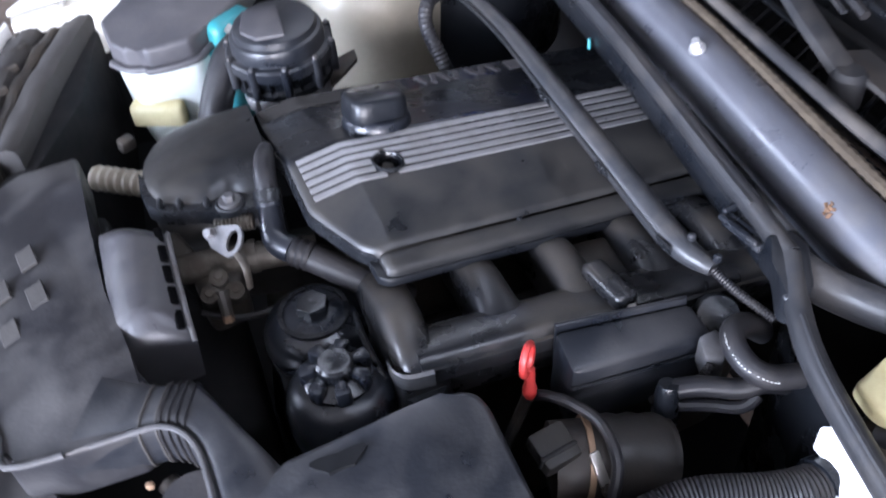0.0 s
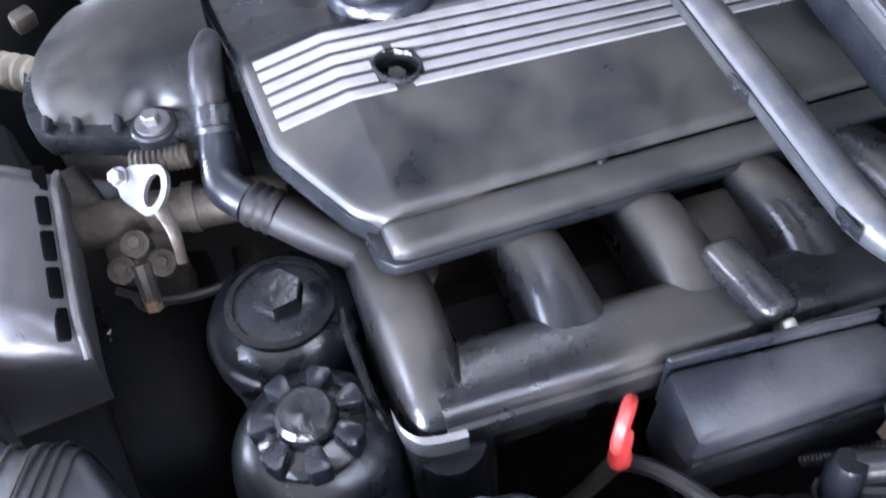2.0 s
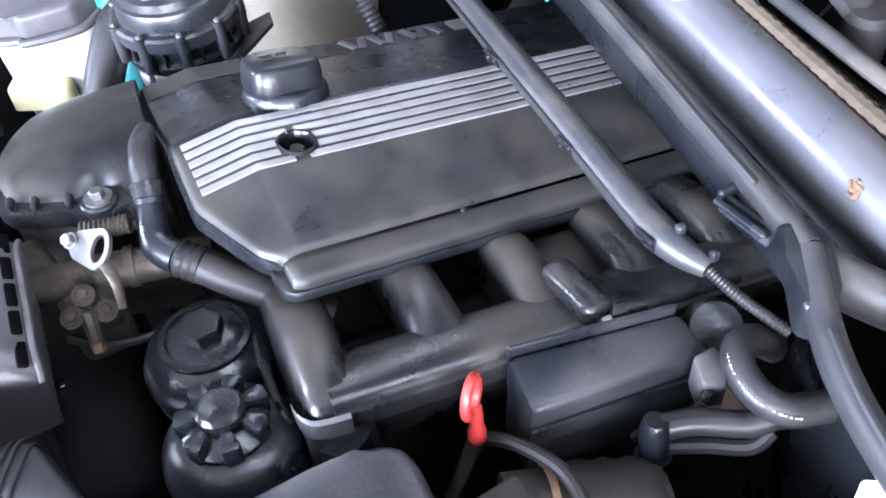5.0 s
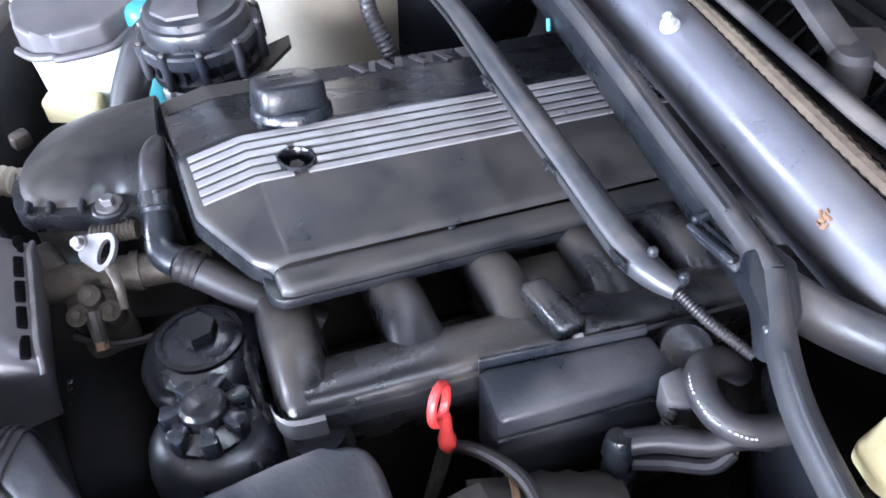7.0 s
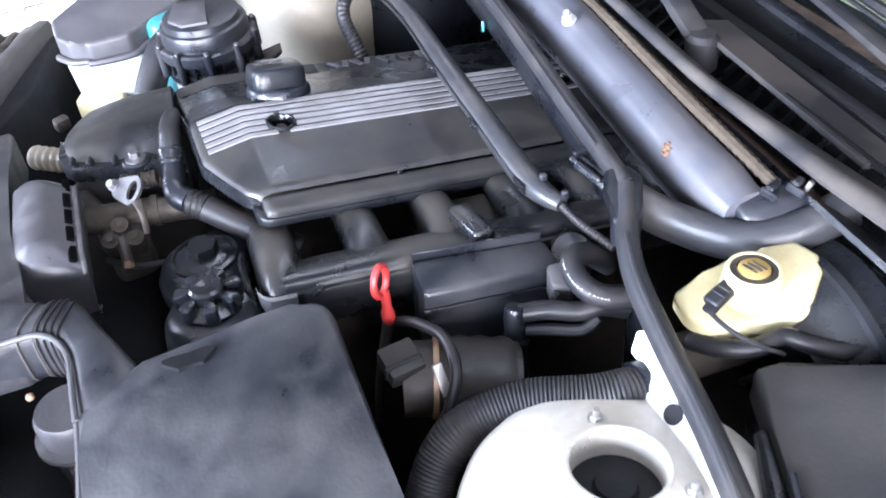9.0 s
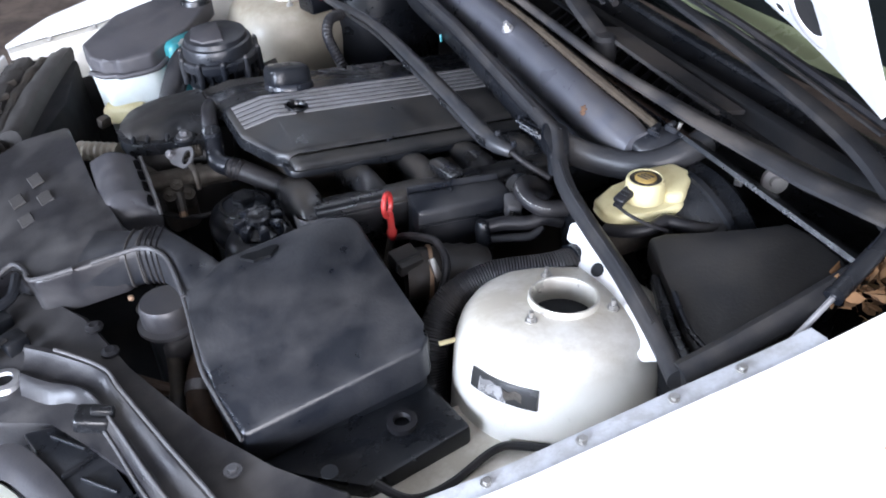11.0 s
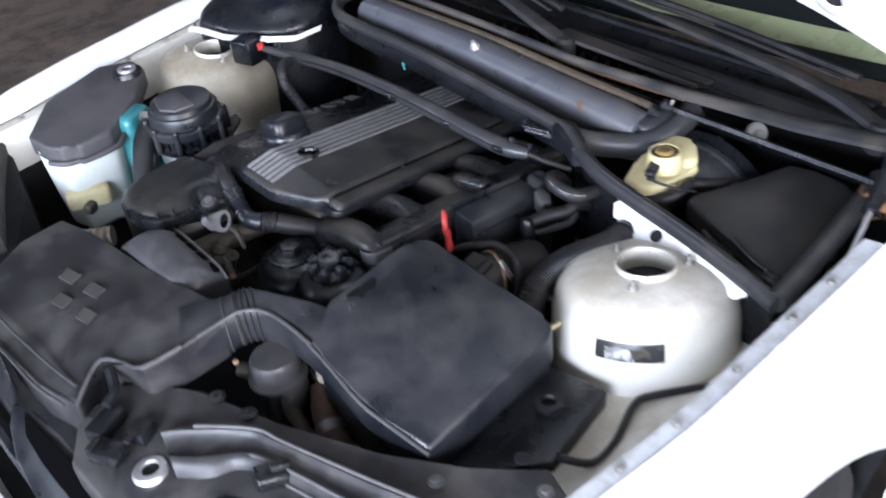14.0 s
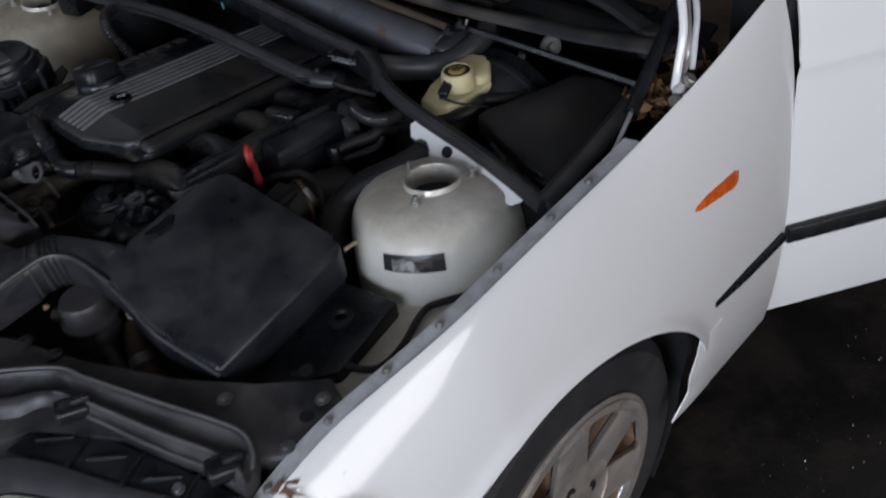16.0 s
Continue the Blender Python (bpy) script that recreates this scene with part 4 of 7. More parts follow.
    part("spacer", tube([(-0.262, 0.035, 0.832), (-0.222, 0.026, 0.834)], 0.009, 12, 1, rib=0.06, pitch=0.004), ALLOY, br)
    # breather hose
    h = thing("breather_hose", "black rubber breather hose with a ribbed elbow", "hose")
    part("upper_pipe", tube([(-0.186, 0.098, 0.872), (-0.192, 0.078, 0.872), (-0.197, 0.058, 0.864), (-0.2, 0.043, 0.850)], [0.007, 0.0115, 0.0125, 0.0125], 16, 5), RUBBER, h)
    part("clamp", tube([(-0.1995, 0.046, 0.853), (-0.201, 0.036, 0.844)], 0.0155, 18, 1), PLASTIC_CLEAN, h)
    part("clamp_rim", tube([(-0.201, 0.036, 0.844), (-0.2015, 0.033, 0.841)], 0.0145, 18, 1), SATIN, h)
    part("elbow", tube([(-0.2015, 0.033, 0.841), (-0.205, 0.012, 0.828), (-0.204, -0.004, 0.822), (-0.192, -0.019, 0.819)], [0.0125, 0.0135, 0.0145, 0.0145], 18, 5), SATIN, h, "shiny black moulded elbow")
    part("bellows", tube([(-0.192, -0.019, 0.819), (-0.175, -0.033, 0.815)], 0.0160, 18, 1, rib=0.06, pitch=0.007), RUBBER, h)
    part("lower_hose", tube([(-0.175, -0.033, 0.815), (-0.148, -0.055, 0.803), (-0.115, -0.078, 0.788), (-0.09, -0.09, 0.77)], 0.0160, 16, 5), RUBBER, h)


def build_intake():
    ob = thing("intake_manifold", "black plastic intake manifold with open gaps between its runners", "manifold")

    def at(u, y, z):
        return Vector((u, y, z - 0.07 * (u + 0.1)))
    prof = ((-0.172, 0.76), (-0.1735, 0.812), (-0.177, 0.8245), (-0.184, 0.8295), (-0.196, 0.8340), (-0.210, 0.8375), (-0.220, 0.8385), (-0.2275, 0.8370), (-0.2310, 0.8330), (-0.2320, 0.8295), (-0.2355, 0.8285), (-0.2365, 0.8260), (-0.2360, 0.8120), (-0.232, 0.810), (-0.226, 0.775), (-0.19, 0.745))
    body = [[at(-0.120 + 0.465 * i / 29, y, z) for y, z in prof] for i in range(30)]
    part("plenum", skin(bmesh.new(), body), MANIFOLD, ob, "dusty black plenum chamber", 50)
    for k in range(1, 6):
        x = -0.1115 + 0.0885 * k
        rings = []
        for y, z, hh in ((-0.07, 0.812, 0.03), (-0.10, 0.825, 0.034), (-0.125, 0.8325, 0.038), (-0.150, 0.8365, 0.04), (-0.168, 0.8370, 0.04), (-0.182, 0.8358, 0.038), (-0.196, 0.8335, 0.034), (-0.210, 0.829, 0.028)):
            e = 1 + 0.35 * max(0, (-0.160 - y) / 0.05) ** 1.5
            ring = []
            for q in range(24):
                a = 2 * math.pi * q / 24
                c, s_ = math.cos(a), math.sin(a)
                ring.append(at(x + 0.0235 * e * math.copysign(abs(c) ** 0.72, c), y, z - hh + hh * math.copysign(abs(s_) ** 0.6, s_)))
            rings.append(ring)
        part("runner", skin(bmesh.new(), rings), MANIFOLD, ob, "", 60)
    part("gap_floor", rbox((0.045, 0.075, 0.02), Matrix.Translation(at(0.111, -0.14, 0.798)) @ pose(0, 0, 0, 0, 4, 0), 0.006, 2), MANIFOLD, ob, "dusty web between two runners")
    # dark bar; the shade in the runner gaps is put into its colour
    part("runner_gap_shade", rbox((0.60, 0.07, 0.02), Matrix.Translation(at(0.13, -0.125, 0.735)), 0.004, 1), DARK, ob)
    # the foremost runner bends over the end of the plenum
    rings = []
    for y, z, hh in ((-0.07, 0.806, 0.05), (-0.10, 0.820, 0.06), (-0.13, 0.832, 0.07), (-0.16, 0.839, 0.08), (-0.19, 0.8405, 0.085), (-0.209, 0.8405, 0.085), (-0.221, 0.8370, 0.085), (-0.229, 0.831, 0.08), (-0.2340, 0.820, 0.07), (-0.2345, 0.780, 0.06)):
        ring = []
        for q in range(28):
            a = 2 * math.pi * q / 28
            c, s_ = math.cos(a), math.sin(a)
            ring.append(Vector((-0.1180 + 0.0260 * math.copysign(abs(c) ** 0.7, c), y, z + 0.001 - hh + hh * math.copysign(abs(s_) ** 0.45, s_))))
        rings.append(ring)
    part("front_runner", skin(bmesh.new(), rings), MANIFOLD, ob, "broad foremost runner bending down", 60)
    line = smooth_path([(-0.1460, -0.212, 0), (-0.1440, -0.224, 0), (-0.1370, -0.2335, 0), (-0.126, -0.2370, 0), (-0.110, -0.2385, 0)], 6)
    part("end_band", skin(bmesh.new(), [[p + Vector((0, o, z)) for o, z in ((0.003, 0.8125), (-0.0008, 0.8130), (-0.0010, 0.8300), (0.003, 0.8315))] for p in line]), GALVANISED, ob, "dull metal band at the manifold's end")
    part("lower_stub", tube([(-0.118, -0.224, 0.80), (-0.116, -0.224, 0.70)], 0.022, 18, 1), PLASTIC, ob)
    part("clip_rib", rbox((0.026, 0.064, 0.020), Matrix.Translation(at(0.083, -0.202, 0.843)) @ pose(0, 0, 0, -4, 4, 8), 0.007, 3), MANIFOLD, ob)
    part("clip_end", rbox((0.009, 0.010, 0.016), Matrix.Translation(at(0.089, -0.236, 0.838)) @ pose(0, 0, 0, 30, 0, 0), 0.002), METAL, ob)
    plate = tube([(-0.1525, -0.115, 0.80), (-0.1545, -0.135, 0.806), (-0.1545, -0.165, 0.810), (-0.1530, -0.19, 0.812), (-0.150, -0.21, 0.806)], 0.0035, 8, 4)
    part("side_bead", plate, PLASTIC_CLEAN, ob)
    part("side_plate", rbox((0.005, 0.05, 0.05), pose(-0.1525, -0.165, 0.775), 0.002), PLASTIC_CLEAN, ob)


def build_filters():
    f = thing("oil_filter_housing", "round black oil filter housing with a hexagon cap", "filter housing")
    m = Matrix.Translation((-0.191, -0.089, 0.011))
    part("lid", revolve([(0.052, 0.735), (0.056, 0.745), (0.056, 0.758), (0.050, 0.772), (0.034, 0.782), (0.026, 0.786), (0.0, 0.786)], 40, m), SATIN, f)
    part("lid_ring", revolve([(0.038, 0.776), (0.037, 0.784), (0.032, 0.785), (0.031, 0.780)], 40, m), PLASTIC_CLEAN, f)
    part("hexagon", revolve([(0.018, 0.784), (0.018, 0.794), (0.0165, 0.798), (0.006, 0.7985), (0.0, 0.798)], 6, m @ pose(0, 0, 0, 0, 0, 12)), PLASTIC_CLEAN, f)
    part("canister", revolve([(0.05, 0.55), (0.05, 0.72), (0.054, 0.728), (0.054, 0.735), (0.0, 0.735)], 32, m), DARK, f)
    p = thing("power_steering_reservoir", "shiny black round fluid reservoir with a ribbed cap", "reservoir")
    m = Matrix.Translation((-0.192, -0.199, 0.070)) @ Matrix.Diagonal((0.92, 0.92, 0.94, 1))
    part("bowl", revolve([(0.04, 0.66), (0.054, 0.70), (0.0585, 0.735), (0.0585, 0.757), (0.055, 0.774), (0.047, 0.786), (0.036, 0.792), (0.028, 0.793), (0.0, 0.793)], 48, m), SATIN, p)
    part("cap", revolve([(0.034, 0.792), (0.034, 0.797), (0.027, 0.803), (0.020, 0.806), (0.019, 0.818), (0.016, 0.821), (0.008, 0.821), (0.0, 0.819)], 32, m), PLASTIC_CLEAN, p)
    for k in range(7):
        a = 2 * math.pi * k / 7 + 0.2
        mm = m @ Matrix.Rotation(a, 4, "Z")
        b = slab([mm @ Vector((x, y, 0.8145 - 0.15 * (x - 0.02))) for x, y in ((0.019, -0.0042), (0.033, -0.0082), (0.0365, -0.0060), (0.0365, 0.0060), (0.033, 0.0082), (0.019, 0.0042))], 0.017, 0.0022, 2)
        part("grip_lug", b, SATIN, p)


def build_airbox():
    a = thing("air_filter_box", "large dusty black plastic air filter box", "air filter box")
    top = [(-0.120, -0.2865, 0.865), (-0.102, -0.2885, 0.866), (-0.090, -0.297, 0.866), (-0.0855, -0.312, 0.864), (-0.080, -0.50, 0.838), (-0.080, -0.518, 0.835), (-0.092, -0.528, 0.831), (-0.303, -0.531, 0.796), (-0.314, -0.47, 0.810), (-0.320, -0.43, 0.821), (-0.316, -0.36, 0.838), (-0.315, -0.325, 0.845), (-0.256, -0.291, 0.855), (-0.15, -0.287, 0.863)]
    part("lid", slab(top, 0.05, 0.010, 3), PLASTIC_GREY, a, "dusty black sloping lid")
    # the highlight on the lid's edge, drawn as a paler tube
    part("lid_edge_highlight", tube([Vector(p) + Vector((-0.001, -0.001, -0.006)) for p in top[7:12]], 0.0028, 8, 4), PALE_GREY, a, "pale lid edge with its highlight put into the colour")
    scuff = [(-0.215 + 0.020 * math.cos(a_) * (1 + 0.35 * math.sin(3 * a_)), -0.312 + 0.011 * math.sin(a_) * (1 + 0.4 * math.cos(2 * a_))) for a_ in [2 * math.pi * k / 22 for k in range(22)]]
    part("scuff_mark", skin(bmesh.new(), [[(x, y, 0.8575 + 0.140 * (y + 0.312) + 0.055 * (x + 0.215) + h) for x, y in scuff] for h in (-0.004, 0.0006)]), SCUFF, a, "dark scuffed patch on the lid")
    low = [(x * 0.96 - 0.008, y * 0.98 - 0.008, z - 0.046) for x, y, z in top]
    part("lower_box", slab(low, 0.20, 0.006, 2), PLASTIC, a)
    foot = slab([(-0.085, -0.515, 0.765), (-0.07, -0.60, 0.765), (-0.20, -0.625, 0.762), (-0.30, -0.53, 0.745)], 0.03, 0.006)
    part("mounting_foot", foot, PLASTIC, a)
    part("grommet", revolve([(0.008, 0.0), (0.017, 0.0), (0.017, 0.008), (0.010, 0.009), (0.008, 0.004)], 24, Matrix.Translation((-0.137, -0.563, 0.762))), RUBBER, a)
    part("ledge", slab([(-0.070, -0.478, 0.738), (-0.068, -0.500, 0.737), (-0.255, -0.505, 0.728), (-0.255, -0.480, 0.730)], 0.022, 0.003), PLASTIC, a)
    for k in range(8):
        x = -0.085 - 0.022 * k
        part("latch_rib", rbox((0.006, 0.018, 0.012), pose(x, -0.497, lerp(x, (-0.255, -0.07), (0.731, 0.740)), 0, 0, 6), 0.002, 1), PANEL, a)
    part("ledge_bead", tube([(-0.072, -0.503, 0.738), (-0.16, -0.506, 0.734), (-0.25, -0.508, 0.730)], 0.0025, 8, 3), PANEL, a)
    # intake duct
    d = thing("intake_duct", "dusty black plastic air intake duct with moulded marks", "air duct")
    front = [(-0.402, 0.266, 0.808), (-0.395, 0.16, 0.826), (-0.390, 0.085, 0.834), (-0.382, -0.02, 0.838), (-0.374, -0.11, 0.841), (-0.352, -0.158, 0.846), (-0.368, -0.211, 0.846), (-0.430, -0.205, 0.838), (-0.481, -0.192, 0.828), (-0.490, -0.150, 0.816), (-0.505, -0.115, 0.810), (-0.535, -0.125, 0.797), (-0.560, -0.138, 0.783), (-0.583, -0.06, 0.782), (-0.588, 0.05, 0.783), (-0.578, 0.168, 0.79), (-0.54, 0.23, 0.795), (-0.475, 0.270, 0.802)]
    part("mouthpiece", slab(front, 0.06, 0.008, 3), BEAM, d, "broad flat dusty duct mouth")

    upper = smooth_path([(-0.385, -0.120, 0.838), (-0.345, -0.163, 0.847), (-0.325, -0.172, 0.850), (-0.309, -0.181, 0.851), (-0.288, -0.228, 0.853), (-0.268, -0.270, 0.853), (-0.256, -0.296, 0.850)], 5)
    lower = smooth_path([(-0.430, -0.205, 0.838), (-0.368, -0.212, 0.847), (-0.347, -0.217, 0.850), (-0.331, -0.230, 0.850), (-0.320, -0.255, 0.848), (-0.317, -0.300, 0.846), (-0.3155, -0.335, 0.841)], 5)

    def band(i, grow=0.0):
        """One ring of the neck: flat above, rounded at its sides."""
        p, q = upper[i], lower[i]
        side = (q - p).normalized()
        mid, half = (p + q) / 2, (q - p).length / 2 + grow
        ring = []
        for k in range(28):
            a_ = 2 * math.pi * k / 28
            c, s_ = math.cos(a_), math.sin(a_)
            ring.append(mid + side * half * math.copysign(abs(c) ** 0.5, c) + Vector((0, 0, -0.030 + (0.033 + grow) * math.copysign(abs(s_) ** 0.5, s_))))
        return ring
    part("neck", skin(bmesh.new(), [band(i) for i in range(len(upper))]), PLASTIC_GREY, d, "curved duct neck", 60)
    for k in range(4):
        ring = band(9 + 2 * k, 0.0008)
        part("bellows_rib", tube(ring + [ring[0]], 0.0016, 6, 1), RUBBER, d)
    for k in (5, 8):
        ring = band(k, 0.0006)
        part("neck_band", tube(ring + [ring[0]], 0.0014, 6, 1), DUSTMARK, d)
    # the highlight along the duct's lower edge is in these beads' pale colour
    part("edge_bead", tube([p + Vector((0, -0.0005, 0.0)) for p in lower[2:30:3]], 0.0030, 8, 3), PALE_GREY, d)
    part("edge_bead", tube([(-0.430, -0.206, 0.839), (-0.481, -0.193, 0.830), (-0.490, -0.150, 0.817), (-0.507, -0.115, 0.811), (-0.537, -0.126, 0.798), (-0.56, -0.14, 0.784)], 0.0032, 8, 3), PALE_GREY, d)
    part("front_bead", tube([(-0.600, 0.13, 0.787), (-0.590, 0.03, 0.786), (-0.585, -0.06, 0.785), (-0.572, -0.128, 0.786)], 0.0024, 8, 4), PALE_GREY, d)
    part("second_bead", tube([(-0.572, 0.16, 0.796), (-0.566, 0.05, 0.795), (-0.556, -0.06, 0.796), (-0.548, -0.118, 0.796)], 0.002, 8, 4), PALE_GREY, d)
    for x, y, w in ((-0.462, 0.085, 0.05), (-0.492, 0.05, 0.045), (-0.452, 0.02, 0.05), (-0.482, -0.015, 0.045)):
        part("moulded_mark", rbox((0.020, w * 0.66, 0.003), pose(x, y, lerp(x, (-0.58, -0.386), (0.783, 0.837)) + 0.0022, 0, -15.5, 12), 0.001, 1), DUSTMARK, d)
    # slotted shield
    s = thing("slotted_shield", "black plastic heat shield with a row of slots", "shield")
    a0, a1 = Vector((-0.382, 0.082, 0.834)), Vector((-0.313, 0.036, 0.852))
    b0, b1 = Vector((-0.378, -0.105, 0.828)), Vector((-0.310, -0.110, 0.836))

    def shell(t, w):
        p, q = a0.lerp(b0, t), a1.lerp(b1, t)
        e = min(1, 6 * t, 6 * (1 - t)) ** 0.5
        return p.lerp(q, w) + Vector((0, 0, 0.022 * math.sin(math.pi * min(1, w * 0.9 + 0.1)) * e - 0.012 * (1 - e)))
    rings = []
    for i in range(25):
        t = i / 24
        ring = [shell(t, w / 8) for w in range(9)]
        rings.append([ring[0] - Vector((0.004, 0, 0.06))] + ring + [ring[-1] + Vector((0.004, 0, -0.004)), ring[-1] + Vector((0.0, 0, -0.05))])
    part("shell", skin(bmesh.new(), rings), PANEL, s, "satin grey-black shield panel", 60)
    part("bright_edge", tube([shell(t / 8, 1.0) + Vector((0.002, 0, 0.0)) for t in range(9)], 0.0028, 8, 3), RIDGE, s)
    for k in range(5):
        t = 0.12 + 0.19 * k
        p = shell(t, 0.91)
        dirv = (b1 - a1).normalized()
        up = (shell(t, 0.9) - shell(t, 0.8)).cross(dirv).normalized()
        m = Matrix.Translation(p) @ up.to_track_quat("Z", "Y").to_matrix().to_4x4()
        ang = math.atan2((m.to_3x3().inverted() @ dirv).y, (m.to_3x3().inverted() @ dirv).x)
        # each slot is a solid block; its inner shade is in the colour
        part("slot", rbox((0.023, 0.0085, 0.005), m @ Matrix.Rotation(ang, 4, "Z"), 0.0018, 2), SHADE_BLACK, s)


def build_right_side():
    t = thing("washer_tank", "milky washer fluid tank with a grey lid", "tank")
    body = []
    for z, k in ((0.64, 0.84), (0.72, 0.93), (0.80, 1.0), (0.825, 1.0)):
        pts = [(-0.325, 0.452), (-0.225, 0.440), (-0.180, 0.49), (-0.18, 0.60), (-0.30, 0.62), (-0.345, 0.52)]
        body.append([(-0.25 + (x + 0.25) * k, 0.52 + (y - 0.52) * k, z) for x, y in pts])
    bm = skin(bmesh.new(), body)
    bmesh.ops.bevel(bm, geom=bm.edges[:], offset=0.012, segments=3, profile=0.5, affect="EDGES")
    part("tank_body", bm, TANK, t, "milky translucent tank body")
    part("lid", slab([(-0.338, 0.474, 0.838), (-0.322, 0.447, 0.836), (-0.300, 0.440, 0.836), (-0.292, 0.430, 0.836), (-0.232, 0.430, 0.838), (-0.205, 0.452, 0.842), (-0.150, 0.49, 0.850), (-0.08, 0.58, 0.864), (-0.08, 0.63, 0.866), (-0.14, 0.665, 0.866), (-0.27, 0.635, 0.848), (-0.345, 0.54, 0.838)], 0.034, 0.010, 3), LIDGREY, t, "dusty dark grey moulded lid")
    part("lid_rim", tube([(-0.342, 0.470, 0.806), (-0.322, 0.443, 0.805), (-0.298, 0.434, 0.805), (-0.290, 0.425, 0.805), (-0.230, 0.425, 0.807), (-0.202, 0.448, 0.812), (-0.150, 0.488, 0.820)], 0.0055, 8, 4), LIDGREY, t)
    part("fill_cap", revolve([(0, 0.860), (0.03, 0.860), (0.028, 0.868), (0.0, 0.870)], 28, Matrix.Translation((-0.113, 0.585, 0))), PLASTIC_CLEAN, t)
    part("cap_ring", revolve([(0.010, 0.869), (0.018, 0.869), (0.018, 0.874), (0.010, 0.874)], 24, Matrix.Translation((-0.113, 0.585, 0))), ZINC, t)
    part("foot_tab", slab([(-0.345, 0.462, 0.735), (-0.270, 0.428, 0.735), (-0.258, 0.446, 0.742), (-0.33, 0.485, 0.742)], 0.032, 0.009, 3), YELLOWED, t, "yellowed tank foot")
    part("teal_panel", rbox((0.075, 0.07, 0.20), pose(-0.178, 0.480, 0.742, 0, 0, 30), 0.014, 3), TEAL, t, "teal plastic side panel")
    a = thing("air_pump", "round dusty black secondary air pump in a zinc clamp", "air pump")
    m = Matrix.Translation((-0.092, 0.370, 0)) @ pose(0, 0, 0, 2, -2, 0)
    part("housing", revolve([(0.05, 0.74), (0.056, 0.77), (0.058, 0.800), (0.066, 0.806), (0.067, 0.816), (0.062, 0.820), (0.063, 0.838)], 44, m), PLASTIC, a, "black ribbed pump housing")
    part("rim", revolve([(0.060, 0.837), (0.0705, 0.838), (0.0715, 0.842), (0.0715, 0.852), (0.069, 0.855), (0.062, 0.856)], 44, m), PLASTIC_GREY, a)
    part("lid", revolve([(0.0625, 0.855), (0.062, 0.872), (0.060, 0.876), (0.056, 0.878), (0.054, 0.886), (0.050, 0.8885), (0.0, 0.8895)], 44, m), PLASTIC_GREY, a, "dusty stepped pump lid")
    part("lid_plate", slab([m @ Vector(p) for p in ((-0.046, -0.012, 0.8925), (-0.030, -0.038, 0.8925), (0.006, -0.044, 0.8925), (0.012, 0.030, 0.8925), (-0.034, 0.036, 0.8925))], 0.006, 0.002, 2), LIDGREY, a, "raised grey plate on the lid")
    for k in range(10):
        an = 2 * math.pi * k / 10 + 0.2
        at = Matrix.Rotation(an, 4, "Z")
        lug = revolve([(0.0, 0.812), (0.0058, 0.813), (0.0058, 0.853), (0.0052, 0.857), (0.0, 0.857)], 12, m @ at @ pose(0.0705, 0, 0))
        part("screw_lug", lug, PLASTIC_GREY, a)
        part("screw", revolve([(0.0, 0.857), (0.0032, 0.857), (0.0030, 0.8605), (0, 0.861)], 8, m @ at @ pose(0.0705, 0, 0)), GALVANISED, a)
    for k in range(20):
        an = 2 * math.pi * (k + 0.5) / 20
        part("rib", rbox((0.006, 0.003, 0.022), m @ Matrix.Rotation(an, 4, "Z") @ pose(0.0645, 0, 0.828), 0.001, 1), PLASTIC, a)
    part("clamp", revolve([(0.056, 0.776), (0.0605, 0.777), (0.0615, 0.780), (0.0615, 0.800), (0.0605, 0.803), (0.057, 0.804)], 44, m), ZINC, a, "bright zinc band clamp")
    part("clamp_ear", rbox((0.012, 0.016, 0.020), m @ pose(-0.052, -0.034, 0.795, 0, 0, 33), 0.003, 2), ZINC, a)
    part("bracket", slab([m @ Vector(p) for p in ((0.050, -0.045, 0.798), (0.072, -0.036, 0.806), (0.098, -0.016, 0.810), (0.100, 0.004, 0.812), (0.06, 0.0, 0.806))], 0.006, 0.002, 2), GRIME, a, "grimy steel mounting bracket")
    h = thing("air_hose", "thick dark grey rubber air hose", "hose")
    part("hose", tube([(-0.165, 0.385, 0.84), (-0.195, 0.370, 0.82), (-0.235, 0.33, 0.75), (-0.25, 0.30, 0.66)], 0.022, 16, 6), RUBBER, h)
    part("hose_clip", tube([(-0.168, 0.388, 0.842), (-0.160, 0.392, 0.848)], 0.024, 16, 1), METAL, h)
    part("nozzle_block", rbox((0.022, 0.016, 0.02), pose(-0.345, 0.30, 0.785, 10, 0, 30), 0.005), GRIME, h)
    f = thing("ribbed_fitting", "ribbed beige hose fitting", "fitting")
    part("fitting", tube([(-0.40, 0.315, 0.735), (-0.335, 0.27, 0.735)], 0.017, 14, 1, rib=0.07, pitch=0.012), BEIGE, f)


